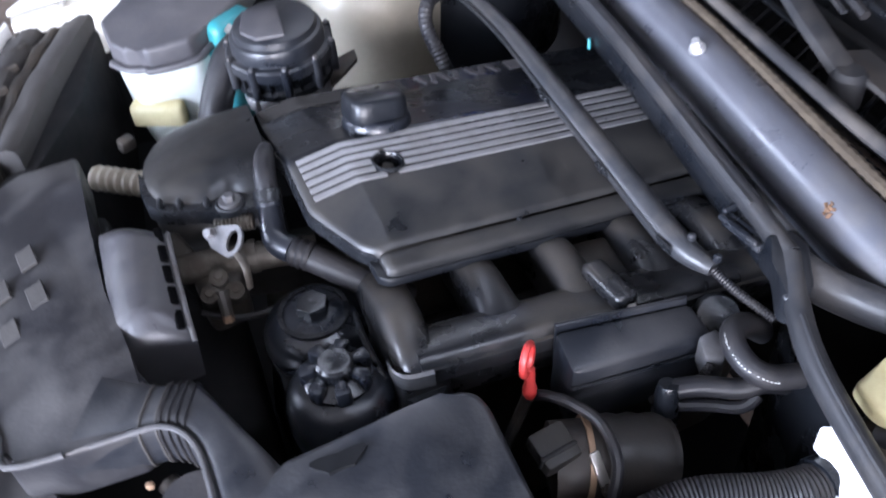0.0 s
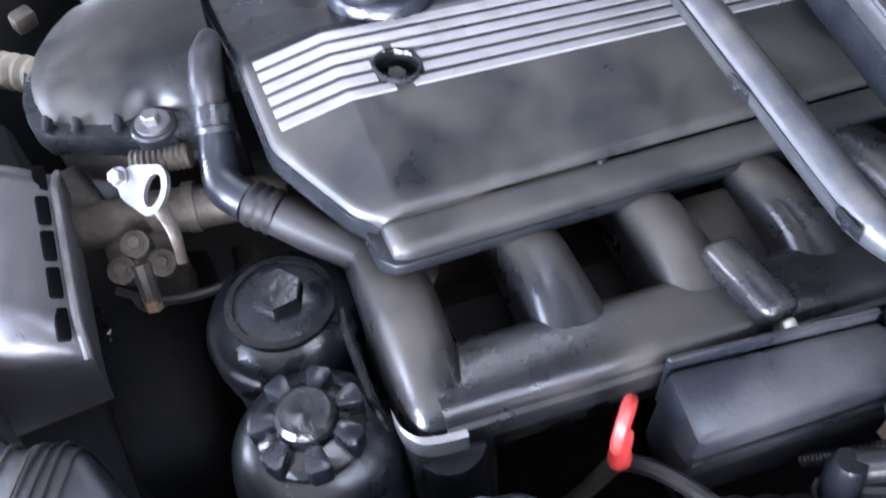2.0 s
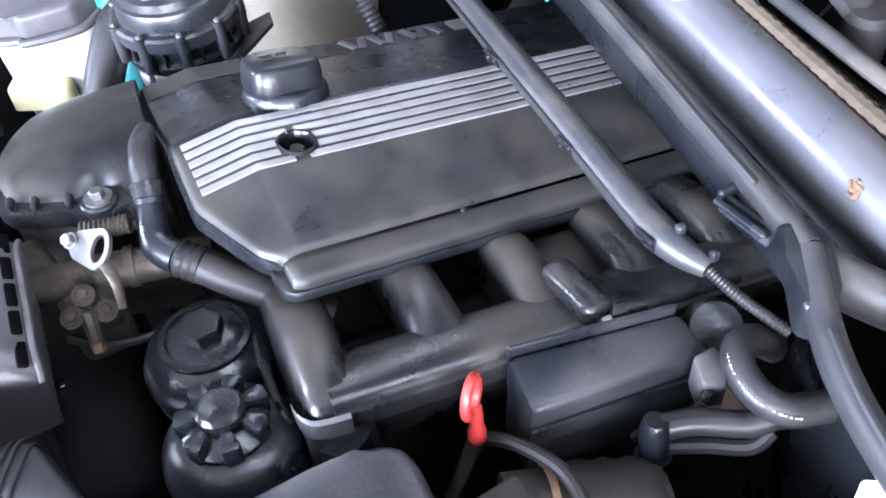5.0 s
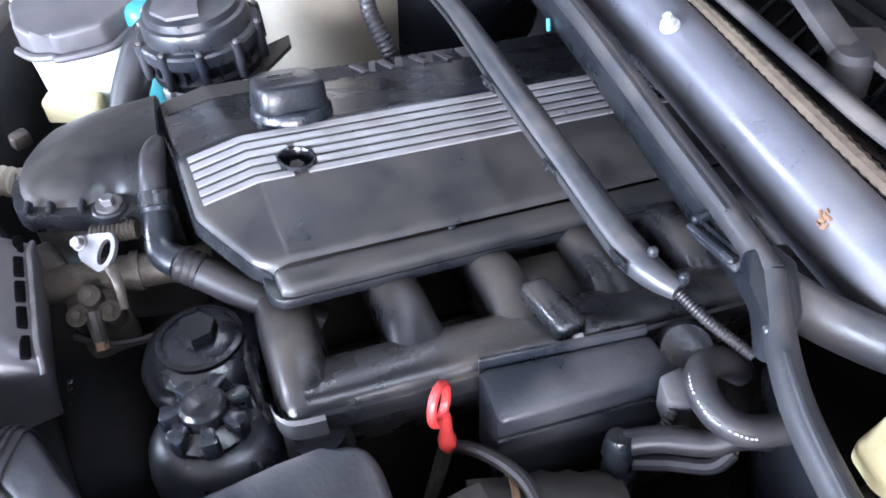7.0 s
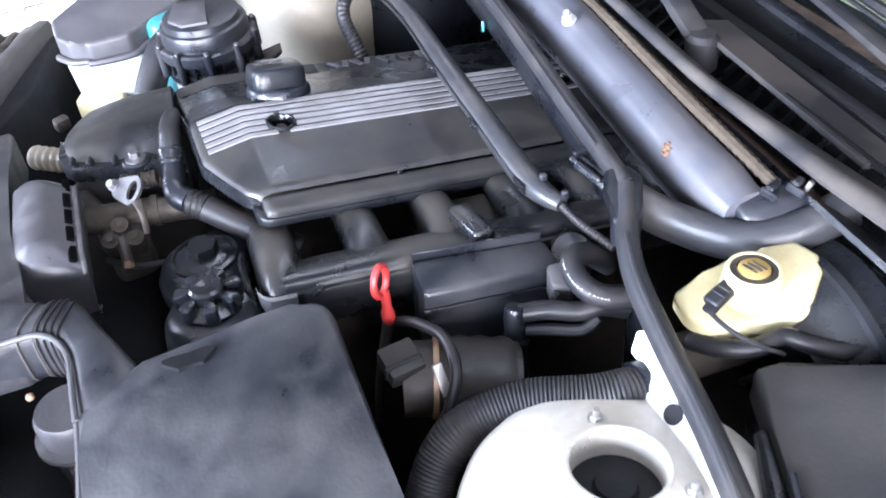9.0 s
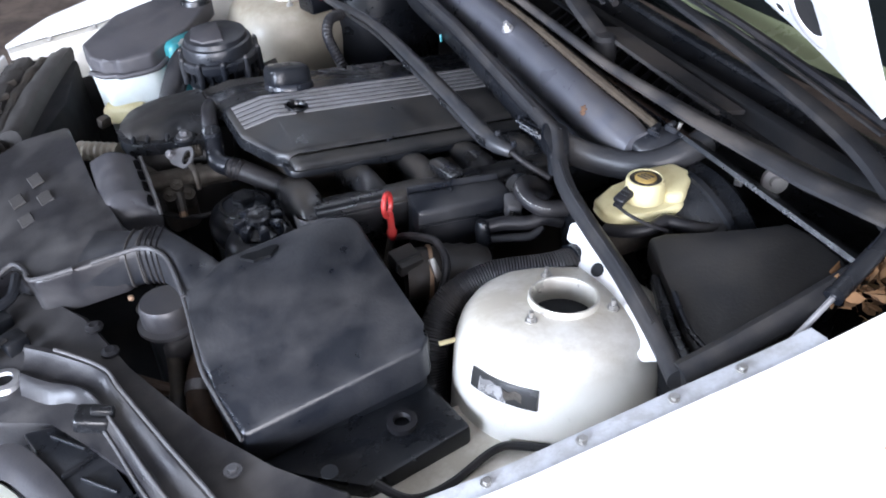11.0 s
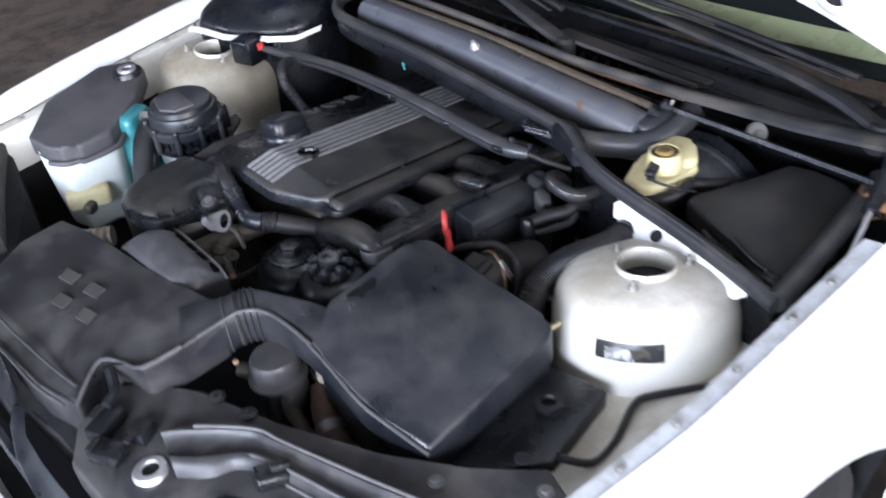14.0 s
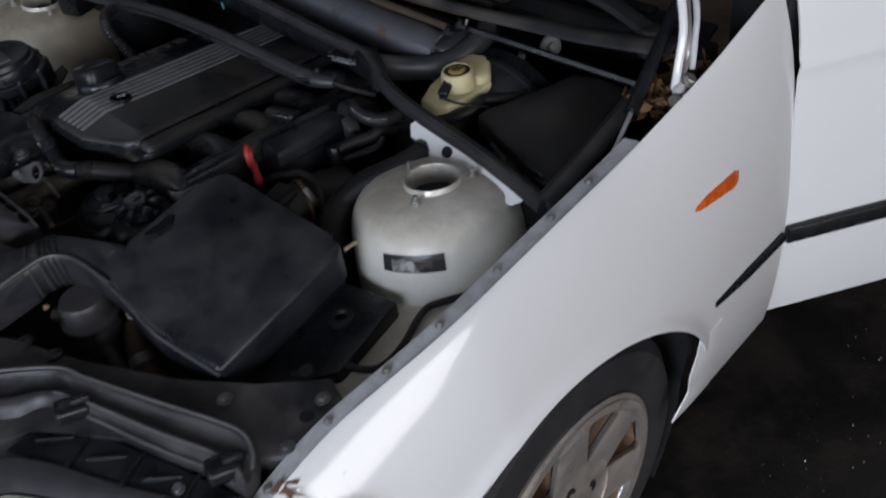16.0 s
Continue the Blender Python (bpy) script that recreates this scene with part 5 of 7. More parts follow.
def build_cowl():
    # microfilter tube
    tq = thing("cabin_filter_housing", "long grey-blue plastic cabin filter housing across the bulkhead", "filter housing")
    rings = []
    for i in range(36):
        y = 0.315 - 0.675 * i / 35
        e = 1 - 0.12 * max(0, 1 - (35 - i) / 2) - 0.12 * max(0, 1 - i / 2)
        z0 = lerp(y, (-0.36, -0.25, 0.0, 0.315), (0.880, 0.884, 0.905, 0.912))
        prof = [(0.000, -0.060), (-0.012, -0.026), (-0.0235, -0.018), (-0.0225, 0.004), (-0.0185, 0.016), (-0.012, 0.0245), (-0.004, 0.0285), (0.006, 0.0300), (0.020, 0.0310), (0.023, 0.028), (0.024, -0.060)]
        rings.append([(0.291 + a * e, y, z0 + 0.003 + b * e) for a, b in prof])
    part("housing_shell", skin(bmesh.new(), rings), TUBE_GREY, tq, "", 60)
    b = bolt((0.281, -0.012, 0.9325), (-0.35, 0, 0.93), 0.0075, 0.009, 1.25)
    tube([(0.279, -0.012, 0.938), (0.276, -0.012, 0.946)], 0.0045, 8, 1, bm=b)
    part("quarter_turn_screw", b, ZINC, tq, "bright zinc quarter-turn screw")
    bm = bmesh.new()
    rnd = random.Random(7)
    for k in range(22):
        a, r = rnd.uniform(0, 6.28), rnd.uniform(0, 1) ** 0.7
        p = Vector((0.2725 + 0.004 * r * math.cos(a), -0.258 + 0.010 * r * math.sin(a), 0.9045 + 0.006 * r * math.cos(a)))
        rbox((rnd.uniform(0.001, 0.003), rnd.uniform(0.002, 0.004), 0.0012), Matrix.Translation(p) @ pose(0, 0, 0, 0, -40, rnd.uniform(0, 180)), 0, 1, bm)
    part("rust_patch", bm, RUST, tq, "flaking rust-brown patch")
    part("foam_strip", tube([(0.319, 0.32, 0.9415), (0.3195, 0.2, 0.9400), (0.320, 0.0, 0.9375), (0.321, -0.2, 0.9225), (0.322, -0.36, 0.9135)], [0.0055, 0.0075, 0.006, 0.0075, 0.006], 8, 12, rib=0.10, pitch=0.011), FOAM, tq, "crumbling brown foam strip")
    cap = slab([(0.284, -0.355, 0.902), (0.322, -0.355, 0.914), (0.352, -0.372, 0.914), (0.352, -0.388, 0.908), (0.300, -0.386, 0.896), (0.286, -0.374, 0.894)], 0.04, 0.005, 2)
    part("end_cap", cap, PLASTIC_GREY, tq, "dusty grey end cap")
    for x, y, z, w in ((0.315, -0.366, 0.915, 0.018), (0.336, -0.372, 0.917, 0.014)):
        bm = rbox((w, 0.008, 0.012), pose(x, y, z, 10, 0, 24), 0.002, 1)
        rbox((0.005, 0.018, 0.008), pose(x - 0.4 * w, y - 0.006, z - 0.001, 10, 0, 24), 0.0015, 1, bm)
        part("end_clip", bm, PLASTIC_GREY, tq)
    part("end_pin", tube([(0.340, -0.378, 0.910), (0.343, -0.382, 0.924)], 0.0025, 8, 1), METAL, tq)
    # bonnet seal rail: across, then forward to the towers
    r = thing("bonnet_seal", "black rubber bonnet seal on its plastic rail", "seal")
    part("cross_rail", tube([(0.335, 0.385, 0.935), (0.285, 0.385, 0.930), (0.252, 0.355, 0.922), (0.240, 0.29, 0.918), (0.234, 0.10, 0.914), (0.227, -0.04, 0.908), (0.222, -0.14, 0.901), (0.218, -0.225, 0.896), (0.214, -0.285, 0.892)], 0.0105, 14, 8, flat=1.25), SEAL, r)
    part("rail_web", tube([(0.252, 0.35, 0.895), (0.238, 0.28, 0.893), (0.231, 0.10, 0.889), (0.224, -0.04, 0.883), (0.219, -0.14, 0.876), (0.215, -0.225, 0.871), (0.212, -0.285, 0.867)], 0.008, 8, 8, flat=2.2), PLASTIC, r)
    part("rear_bend", tube([(0.219, -0.285, 0.878), (0.240, -0.322, 0.872), (0.278, -0.372, 0.872), (0.325, -0.395, 0.882), (0.375, -0.400, 0.90)], 0.017, 14, 8, flat=1.2), SEAL, r)
    part("side_rail", tube([(0.213, -0.285, 0.891), (0.187, -0.340, 0.880), (0.171, -0.388, 0.874), (0.161, -0.452, 0.866), (0.147, -0.550, 0.859), (0.128, -0.641, 0.853), (0.109, -0.708, 0.849)], 0.0110, 14, 8, flat=1.25), SEAL, r)
    part("far_rail", tube([(0.112, -0.705, 0.850), (0.18, -0.705, 0.862), (0.28, -0.700, 0.878), (0.37, -0.695, 0.895)], 0.014, 12, 6, flat=1.2), SEAL, r)
    part("junction_cap", slab([(0.200, -0.262, 0.905), (0.226, -0.266, 0.906), (0.232, -0.284, 0.902), (0.212, -0.322, 0.896), (0.192, -0.338, 0.891), (0.180, -0.322, 0.890), (0.196, -0.290, 0.898)], 0.030, 0.005, 3), PLASTIC, r, "moulded cap where the rails meet")
    part("seal_bead", tube([(0.228, 0.28, 0.929), (0.2275, 0.10, 0.925), (0.220, -0.04, 0.919), (0.215, -0.14, 0.912), (0.211, -0.225, 0.907)], 0.0022, 6, 8), SEAL, r)
    part("seal_bead", tube([(0.182, -0.346, 0.892), (0.167, -0.393, 0.887), (0.157, -0.455, 0.879), (0.143, -0.552, 0.872), (0.124, -0.641, 0.866)], 0.0024, 6, 8), SEAL, r)
    bm = rbox((0.010, 0.05, 0.006), pose(0.198, -0.232, 0.885, 0, 25, 10), 0.002, 1)
    rbox((0.006, 0.05, 0.016), pose(0.204, -0.232, 0.880, 0, 25, 10), 0.002, 1, bm)
    rbox((0.02, 0.006, 0.01), pose(0.204, -0.207, 0.888, 0, 0, 10), 0.002, 1, bm)
    part("rail_clip", bm, PLASTIC_GREY, r)
    part("rail_foot", tube([(0.220, 0.120, 0.890), (0.219, 0.116, 0.878)], 0.0022, 8, 2), TEAL, r)
    b = thing("bulkhead_panel", "black insulated bulkhead below the windscreen", "bulkhead", kind="structure")
    part("firewall", rbox((0.02, 1.48, 0.66), pose(0.47, 0, 0.585), 0.004), DARK, b)
    part("partition", slab([(0.222, -0.29, 0.866), (0.192, -0.345, 0.854), (0.176, -0.392, 0.848), (0.166, -0.457, 0.840), (0.152, -0.553, 0.834), (0.133, -0.642, 0.828), (0.115, -0.70, 0.826), (0.121, -0.70, 0.826), (0.139, -0.642, 0.828), (0.158, -0.553, 0.834), (0.172, -0.457, 0.840), (0.182, -0.392, 0.848), (0.199, -0.345, 0.854), (0.230, -0.29, 0.866)], 0.35, 0.001, 1), PLASTIC_CLEAN, b)
    # white triangular sheet behind the tower
    w = thing("tower_brace_panel", "white painted gusset with a round hole behind the tower", "panel")
    top = [(0.160, -0.430, 0.856), (0.152, -0.52, 0.846), (0.138, -0.585, 0.842), (0.118, -0.665, 0.838), (0.106, -0.655, 0.834), (0.112, -0.60, 0.824), (0.122, -0.52, 0.806), (0.134, -0.47, 0.808), (0.140, -0.437, 0.820), (0.150, -0.446, 0.832), (0.146, -0.430, 0.838), (0.154, -0.424, 0.852)]
    part("gusset", slab(top, 0.004, 0.001, 1), WHITE, w)
    part("down_turned_edge", slab([(0.118, -0.52, 0.806), (0.130, -0.47, 0.81), (0.134, -0.437, 0.826), (0.137, -0.437, 0.826), (0.133, -0.47, 0.81), (0.121, -0.52, 0.806)], 0.05, 0.0005, 1), CREAM, w)
    part("hole", revolve([(0, -0.004), (0.0085, -0.004), (0.0085, 0.003), (0, 0.003)], 20, Matrix.Translation((0.1435, -0.507, 0.8375)) @ pose(0, 0, 0, 6, -48, 0)), DARK, w)
    # scuttle, wipers, glass
    s = thing("windscreen_scuttle", "black plastic scuttle tray below the windscreen", "scuttle")
    def lip_x(y):
        return lerp(-y, (-0.55, -0.46, -0.36, -0.1, 0.2, 0.4, 0.58, 0.70), (0.400, 0.350, 0.329, 0.328, 0.330, 0.338, 0.358, 0.388))

    def lip_z(y):
        return lerp(-y, (-0.44, -0.1, 0.2, 0.4, 0.58, 0.70), (0.956, 0.951, 0.937, 0.936, 0.934, 0.932))

    def band(u, v):
        y = 0.54 - 1.25 * u
        wide = lerp(-y, (-0.54, -0.2, 0.2, 0.45, 0.70), (0.036, 0.032, 0.034, 0.052, 0.075))
        return Vector((lip_x(y) + wide * v, y, lip_z(y) + 0.001 + 0.006 * math.sin(math.pi * min(1.0, v * 1.4)) - 0.012 * v ** 2))
    part("front_edge", sheet(band, 60, 8, 0.008), SCUTTLE, s, "faded dusty front ledge of the scuttle", 50)
    part("rusty_gap", tube([(lip_x(y) + 0.029 + 0.02 * max(0.0, -y - 0.2), y, lip_z(y) - 0.020) for y in (0.44, 0.2, 0.0, -0.2, -0.4)], 0.005, 6, 5), RUST, s, "rusty dirt in the channel")
    part("tray", sheet(lambda u, v: Vector((0.335 + 0.215 * u, 0.68 - 1.38 * v, 0.925 - 0.065 * math.sin(math.pi * u) ** 1.5 - 0.010 * u - 0.02 * v)), 16, 24, 0.006), PLASTIC, s)
    for dx, dz, r_, y0, y1 in ((0.074, 0.000, 0.005, 0.36, -0.52), (0.165, 0.010, 0.011, 0.50, -0.62)):
        ys = [y0 + (y1 - y0) * k / 6 for k in range(7)]
        part("moulded_channel", tube([(lip_x(max(y, -0.35)) + dx, y, lerp(-y, (-0.5, 0.0, 0.6), (0.950, 0.935, 0.915)) + dz) for y in ys], r_, 8, 4, flat=0.6), PLASTIC_CLEAN, s)
    part("scuttle_plate", sheet(lambda u, v: Vector((lip_x(0.0) + 0.070 + 0.05 * u, -0.08 - 0.30 * v, 0.932 - 0.012 * u - 0.012 * v)), 4, 8, 0.006), SCUTTLE, s, "faded moulded plate beside the wiper pivot")
    for k in range(18):
        y = 0.10 - 0.028 * k
        part("grille_slat", rbox((0.055, 0.005, 0.010), pose(0.425, y, 0.888 - 0.0006 * k, 0, -8, 25), 0.001, 1), PLASTIC, s)
    def bow(v):
        return 0.04 * (2 * v - 1) ** 2 + 0.04 * max(0.0, (0.28 - v) / 0.2) ** 2
    g = part("windscreen", sheet(lambda u, v: Vector((0.545 + 0.55 * u + bow(v), 0.70 - 1.40 * v, 0.925 + 0.40 * u)), 8, 24, 0.005), GLASS_DARK)
    tagged(g, "dark tinted windscreen glass with a painted olive reflection", "windscreen", kind="structure")
    # olive reflection in the glass, painted on as a band
    part("olive_reflection", sheet(lambda u, v: Vector((0.564 + 0.032 * u + bow(v), 0.69 - 1.38 * v, 0.942 + 0.0233 * u)), 2, 24, 0.003), BAND, g, "olive green reflection painted as a band along the glass")
    for arm in ([(0.392, -0.120, 0.930), (0.402, -0.02, 0.955), (0.440, 0.16, 0.985), (0.52, 0.40, 1.00)], [(0.43, -0.66, 0.930), (0.459, -0.537, 0.952), (0.50, -0.25, 0.965), (0.53, 0.05, 0.975)]):
        wp = thing("wiper", "black windscreen wiper arm and blade", "wiper", "windscreen wipers")
        part("arm", tube(arm, [0.017, 0.017, 0.012, 0.008], 8, 6, flat=0.5), SEAL, wp)
        part("pivot", revolve([(0, -0.03), (0.019, -0.03), (0.019, 0.004), (0.014, 0.010), (0, 0.011)], 20, Matrix.Translation(arm[0])), SEAL, wp)
        part("blade", tube([Vector(arm[1]) + Vector((0.04, -0.05, 0.008)), Vector(arm[2]) + Vector((0.035, 0, 0.010)), Vector(arm[3]) + Vector((0.02, 0.05, 0.008))], 0.006, 6, 4), RUBBER, wp)
        part("spine", tube([Vector(arm[1]) + Vector((0.030, -0.03, 0.004)), Vector(arm[2]) + Vector((0.026, 0, 0.004)), Vector(arm[3]) + Vector((0.014, 0.06, 0.004))], 0.0045, 6, 4, flat=0.5), SEAL, wp)
    # harness rail
    bar = thing("cable_duct", "grey-black plastic cable duct crossing above the engine", "cable duct")
    path = [(0.113, 0.432, 0.873), (0.136, 0.32, 0.872), (0.143, 0.198, 0.880), (0.138, 0.037, 0.887), (0.143, -0.091, 0.877), (0.149, -0.203, 0.866), (0.164, -0.248, 0.862)]
    part("duct", tube(path, [0.006, 0.011, 0.0125, 0.0135, 0.014, 0.0145, 0.008], 12, 8), DUCT, bar)
    part("lid_seam", tube([Vector(p) + Vector((-0.0135, 0, 0.004)) for p in path[1:-1]], 0.0019, 6, 8), DARK, bar)
    part("corrugated_end", tube([(0.164, -0.248, 0.861), (0.172, -0.275, 0.855), (0.190, -0.312, 0.846)], 0.0045, 10, 6, rib=0.10, pitch=0.003), RUBBER, bar)
    for y in (0.037, -0.093, -0.207):
        x = lerp(-y, (-0.20, -0.037, 0.091, 0.203), (0.137, 0.137, 0.143, 0.150))
        z = lerp(-y, (-0.15, 0.25), (0.893, 0.862))
        bm = rbox((0.004, 0.020, 0.014), pose(x - 0.014, y, z + 0.002, 0, -25, 6), 0.001, 1)
        rbox((0.004, 0.005, 0.008), pose(x - 0.017, y, z + 0.003, 0, -25, 6), 0.001, 1, bm)
        part("duct_clip", bm, PLASTIC_CLEAN, bar)
    for p in ((0.157, -0.218, 0.882), (0.168, -0.246, 0.876)):
        part("end_screw", rbox((0.008, 0.007, 0.010), pose(p[0], p[1], p[2] - 0.004), 0.002, 1), PLASTIC_GREY, bar)
    part("bulkhead_box", rbox((0.05, 0.055, 0.05), pose(0.105, 0.478, 0.862, 0, 0, 15), 0.006), PLASTIC, bar)
    part("red_terminal", revolve([(0, -0.006), (0.007, -0.006), (0.007, 0.006), (0, 0.008)], 16, Matrix.Translation((0.110, 0.436, 0.878))), RED, bar, "small round red terminal")
    lp = thing("drooping_cable", "black corrugated cable behind the engine", "cable")
    part("cable", tube([(0.115, 0.34, 0.872), (0.085, 0.32, 0.875), (0.072, 0.30, 0.85), (0.085, 0.27, 0.80), (0.10, 0.25, 0.74)], 0.010, 10, 6, rib=0.06, pitch=0.006), RUBBER, lp)
    # far side of the bay
    f = thing("air_intake_housing", "black plastic ventilation housing beside the far tower", "housing")
    plan = smooth_path([(0.085, 0.640, 0.878), (0.13, 0.690, 0.884), (0.25, 0.715, 0.890), (0.37, 0.700, 0.895), (0.41, 0.60, 0.897), (0.36, 0.50, 0.890), (0.25, 0.44, 0.880), (0.165, 0.47, 0.874), (0.11, 0.55, 0.874), (0.085, 0.640, 0.878)], 5)[:-1]
    rings = []
    for k, z in ((1.0, -0.25), (1.0, 0.0), (0.97, 0.012), (0.90, 0.022), (0.76, 0.030), (0.5, 0.036), (0.2, 0.038)):
        rings.append([Vector((0.25 + (p.x - 0.25) * k, 0.585 + (p.y - 0.585) * k, p.z + z)) for p in plan])
    part("housing", skin(bmesh.new(), rings), PLASTIC, f, "domed black housing", 60)
    part("white_flange", sheet(lambda u, v: Vector((lerp(u, (0, 0.3, 0.6, 0.8, 1.0), (0.068, 0.092, 0.140, 0.182, 0.240)) - 0.010 * v, lerp(u, (0, 0.3, 0.6, 0.8, 1.0), (0.645, 0.545, 0.445, 0.412, 0.405)) - 0.008 * v, 0.881 - 0.004 * v + 0.002 * math.sin(14 * u))), 20, 2, 0.004), WHITE, f, "bent white sheet-metal flange")
    part("corner_panel", slab([(0.292, 0.425, 0.945), (0.312, 0.392, 0.958), (0.345, 0.40, 0.965), (0.322, 0.445, 0.952)], 0.035, 0.003, 1), WHITE, f)
    for p in ((0.310, 0.425, 0.950), (0.322, 0.418, 0.9545)):
        part("panel_hole", revolve([(0, 0), (0.005, 0), (0.005, 0.003), (0, 0.003)], 14, Matrix.Translation(p)), DARK, f)


def build_left_rear():
    c = thing("cable_box", "black plastic cover box beside the intake manifold", "cover box")
    part("box", slab([(0.004, -0.245, 0.842), (0.142, -0.252, 0.830), (0.150, -0.286, 0.816), (0.002, -0.288, 0.833)], 0.075, 0.006, 2, -0.05), PLASTIC_GREY, c)
    part("raised_lip", slab([(0.006, -0.244, 0.848), (0.140, -0.251, 0.836), (0.140, -0.247, 0.836), (0.006, -0.240, 0.848)], 0.05, 0.001, 1), PLASTIC_GREY, c)
    part("seam", tube([(0.001, -0.2895, 0.812), (0.07, -0.2895, 0.805), (0.151, -0.288, 0.795)], 0.002, 6, 3), PLASTIC, c)
    d = thing("dipstick", "red plastic ring handle of the oil dipstick", "dipstick")
    ring = [(-0.033 + 0.0085 * math.cos(a), -0.268 + 0.0095 * math.cos(a), 0.846 + 0.0165 * math.sin(a)) for a in [2 * math.pi * k / 24 for k in range(24)]]
    part("ring", tube(ring + [ring[0]], 0.0036, 8, 1), RED, d)
    part("stopper", revolve([(0.0045, 0.790), (0.0068, 0.796), (0.0070, 0.803), (0.0048, 0.812), (0.0050, 0.824), (0.0042, 0.832), (0, 0.833)], 20, Matrix.Translation((-0.030, -0.268, 0))), RED, d)
    part("guide_tube", tube([(-0.029, -0.268, 0.80), (-0.045, -0.25, 0.70), (-0.05, -0.22, 0.6)], 0.006, 8, 4), GRIME, d)
    h = thing("looped_hose", "black hose loop with white printed marks", "hose")
    part("loop", tube([(0.192, -0.300, 0.815), (0.170, -0.300, 0.836), (0.150, -0.308, 0.846), (0.140, -0.325, 0.846), (0.143, -0.345, 0.840), (0.157, -0.358, 0.834), (0.185, -0.364, 0.830)], 0.0115, 14, 8), RUBBER, h)
    mark = smooth_path([(0.1365, -0.312, 0.8545), (0.1305, -0.328, 0.8535), (0.1335, -0.349, 0.8475), (0.149, -0.3665, 0.8415), (0.165, -0.3715, 0.8385)], 12)
    for k in range(20):
        p, q = mark[2 * k + 2], mark[2 * k + 4]
        bm = tube([p, p.lerp(q, 0.42 + 0.2 * (k % 3 == 0))], 0.0006 + 0.0002 * (k % 2), 6, 1)
        if k not in (6, 13):
            part("print_bar", bm, MARK, h)
    u = thing("vacuum_pipe", "U-shaped black rubber vacuum pipe", "pipe")
    part("upper", tube([(0.087, -0.318, 0.802), (0.110, -0.326, 0.806), (0.140, -0.343, 0.808), (0.160, -0.348, 0.812), (0.185, -0.350, 0.80)], 0.0098, 12, 6), RUBBER, u)
    part("lower", tube([(0.087, -0.322, 0.784), (0.115, -0.335, 0.786), (0.140, -0.352, 0.792), (0.155, -0.352, 0.802)], 0.0062, 10, 6), RUBBER, u)
    part("fitting", tube([(0.084, -0.317, 0.812), (0.083, -0.319, 0.800), (0.082, -0.324, 0.765), (0.082, -0.326, 0.70)], [0.009, 0.0115, 0.011, 0.012], 12, 3), PLASTIC, u)
    part("collar", tube([(0.0825, -0.322, 0.778), (0.0823, -0.323, 0.772)], 0.0135, 12, 1), PLASTIC_CLEAN, u)
    e = thing("connector_block", "grey-black electrical connector with a thin corrugated lead", "connector")
    part("block", slab([(0.128, -0.290, 0.828), (0.150, -0.286, 0.826), (0.154, -0.300, 0.816), (0.146, -0.312, 0.808), (0.128, -0.306, 0.815)], 0.03, 0.003, 2), PALE_GREY, e)
    part("lead", tube([(0.134, -0.308, 0.806), (0.124, -0.312, 0.796), (0.108, -0.306, 0.780), (0.09, -0.29, 0.75)], 0.0045, 8, 6, rib=0.12, pitch=0.003), RUBBER, e)
    v = thing("valve_cap", "round black valve cap behind the cover box", "cap")
    part("cap", revolve([(0.024, -0.05), (0.024, 0.0), (0.020, 0.006), (0.0, 0.007)], 28, pose(0.168, -0.264, 0.81, 35, -20, 0)), PLASTIC_CLEAN, v)
    m = thing("sensor_housing", "grimy aluminium air mass sensor housing", "sensor")
    part("throat", tube([(-0.035, -0.325, 0.768), (0.02, -0.340, 0.764), (0.068, -0.352, 0.754)], [0.036, 0.037, 0.036], 24, 4), BOOT, m)
    part("clamp_band", tube([(-0.008, -0.332, 0.766), (-0.003, -0.3335, 0.7655)], 0.0395, 28, 1), RUSTY, m, "scuffed rusty clamp band")
    part("strap", rbox((0.010, 0.034, 0.004), pose(-0.006, -0.362, 0.791, 48, 0, 8), 0.0015, 2), METAL, m)
    part("strap_bolt", bolt((-0.005, -0.375, 0.778), (0, -0.6, 0.7), 0.0045, 0.006, 1.3), ALLOY, m)
    part("ribbed_boot", tube([(0.008, -0.337, 0.765), (0.035, -0.344, 0.761), (0.062, -0.351, 0.755)], 0.0395, 24, 4, rib=0.03, pitch=0.018), BOOT, m, "brown dusty ribbed rubber boot")
    part("plug", rbox((0.036, 0.036, 0.020), pose(-0.036, -0.332, 0.799, 12, 0, 10), 0.004), BATTERY, m, "dusty black plug block")
    part("plug_groove", rbox((0.037, 0.004, 0.018), pose(-0.036, -0.340, 0.8008, 12, 0, 10), 0.001, 1), DARK, m)
    k = thing("ignition_lead", "smooth black cable to the sensor", "cable")
    part("lead", tube([(-0.030, -0.262, 0.785), (-0.014, -0.280, 0.797), (0.000, -0.305, 0.806), (0.008, -0.335, 0.814), (0.006, -0.368, 0.806), (-0.008, -0.388, 0.785), (-0.022, -0.392, 0.765)], 0.0055, 10, 8), RUBBER, k)
    r = thing("brake_fluid_reservoir", "yellowed brake fluid reservoir with a black strapped cap", "reservoir")
    body = [(0.198, -0.404, 0.864), (0.232, -0.396, 0.868), (0.262, -0.388, 0.870), (0.322, -0.402, 0.872), (0.330, -0.428, 0.871), (0.322, -0.445, 0.870), (0.288, -0.472, 0.866), (0.262, -0.467, 0.864), (0.240, -0.462, 0.863), (0.206, -0.452, 0.862), (0.196, -0.432, 0.862)]
    part("body", slab(body, 0.016, 0.006, 3, 0.0), YELLOWED, r)
    part("lower_body", slab([(0.262 + (x - 0.262) * 0.86, -0.432 + (y + 0.432) * 0.86, z - 0.014) for x, y, z in body], 0.012, 0.004, 2), YELLOWED, r)
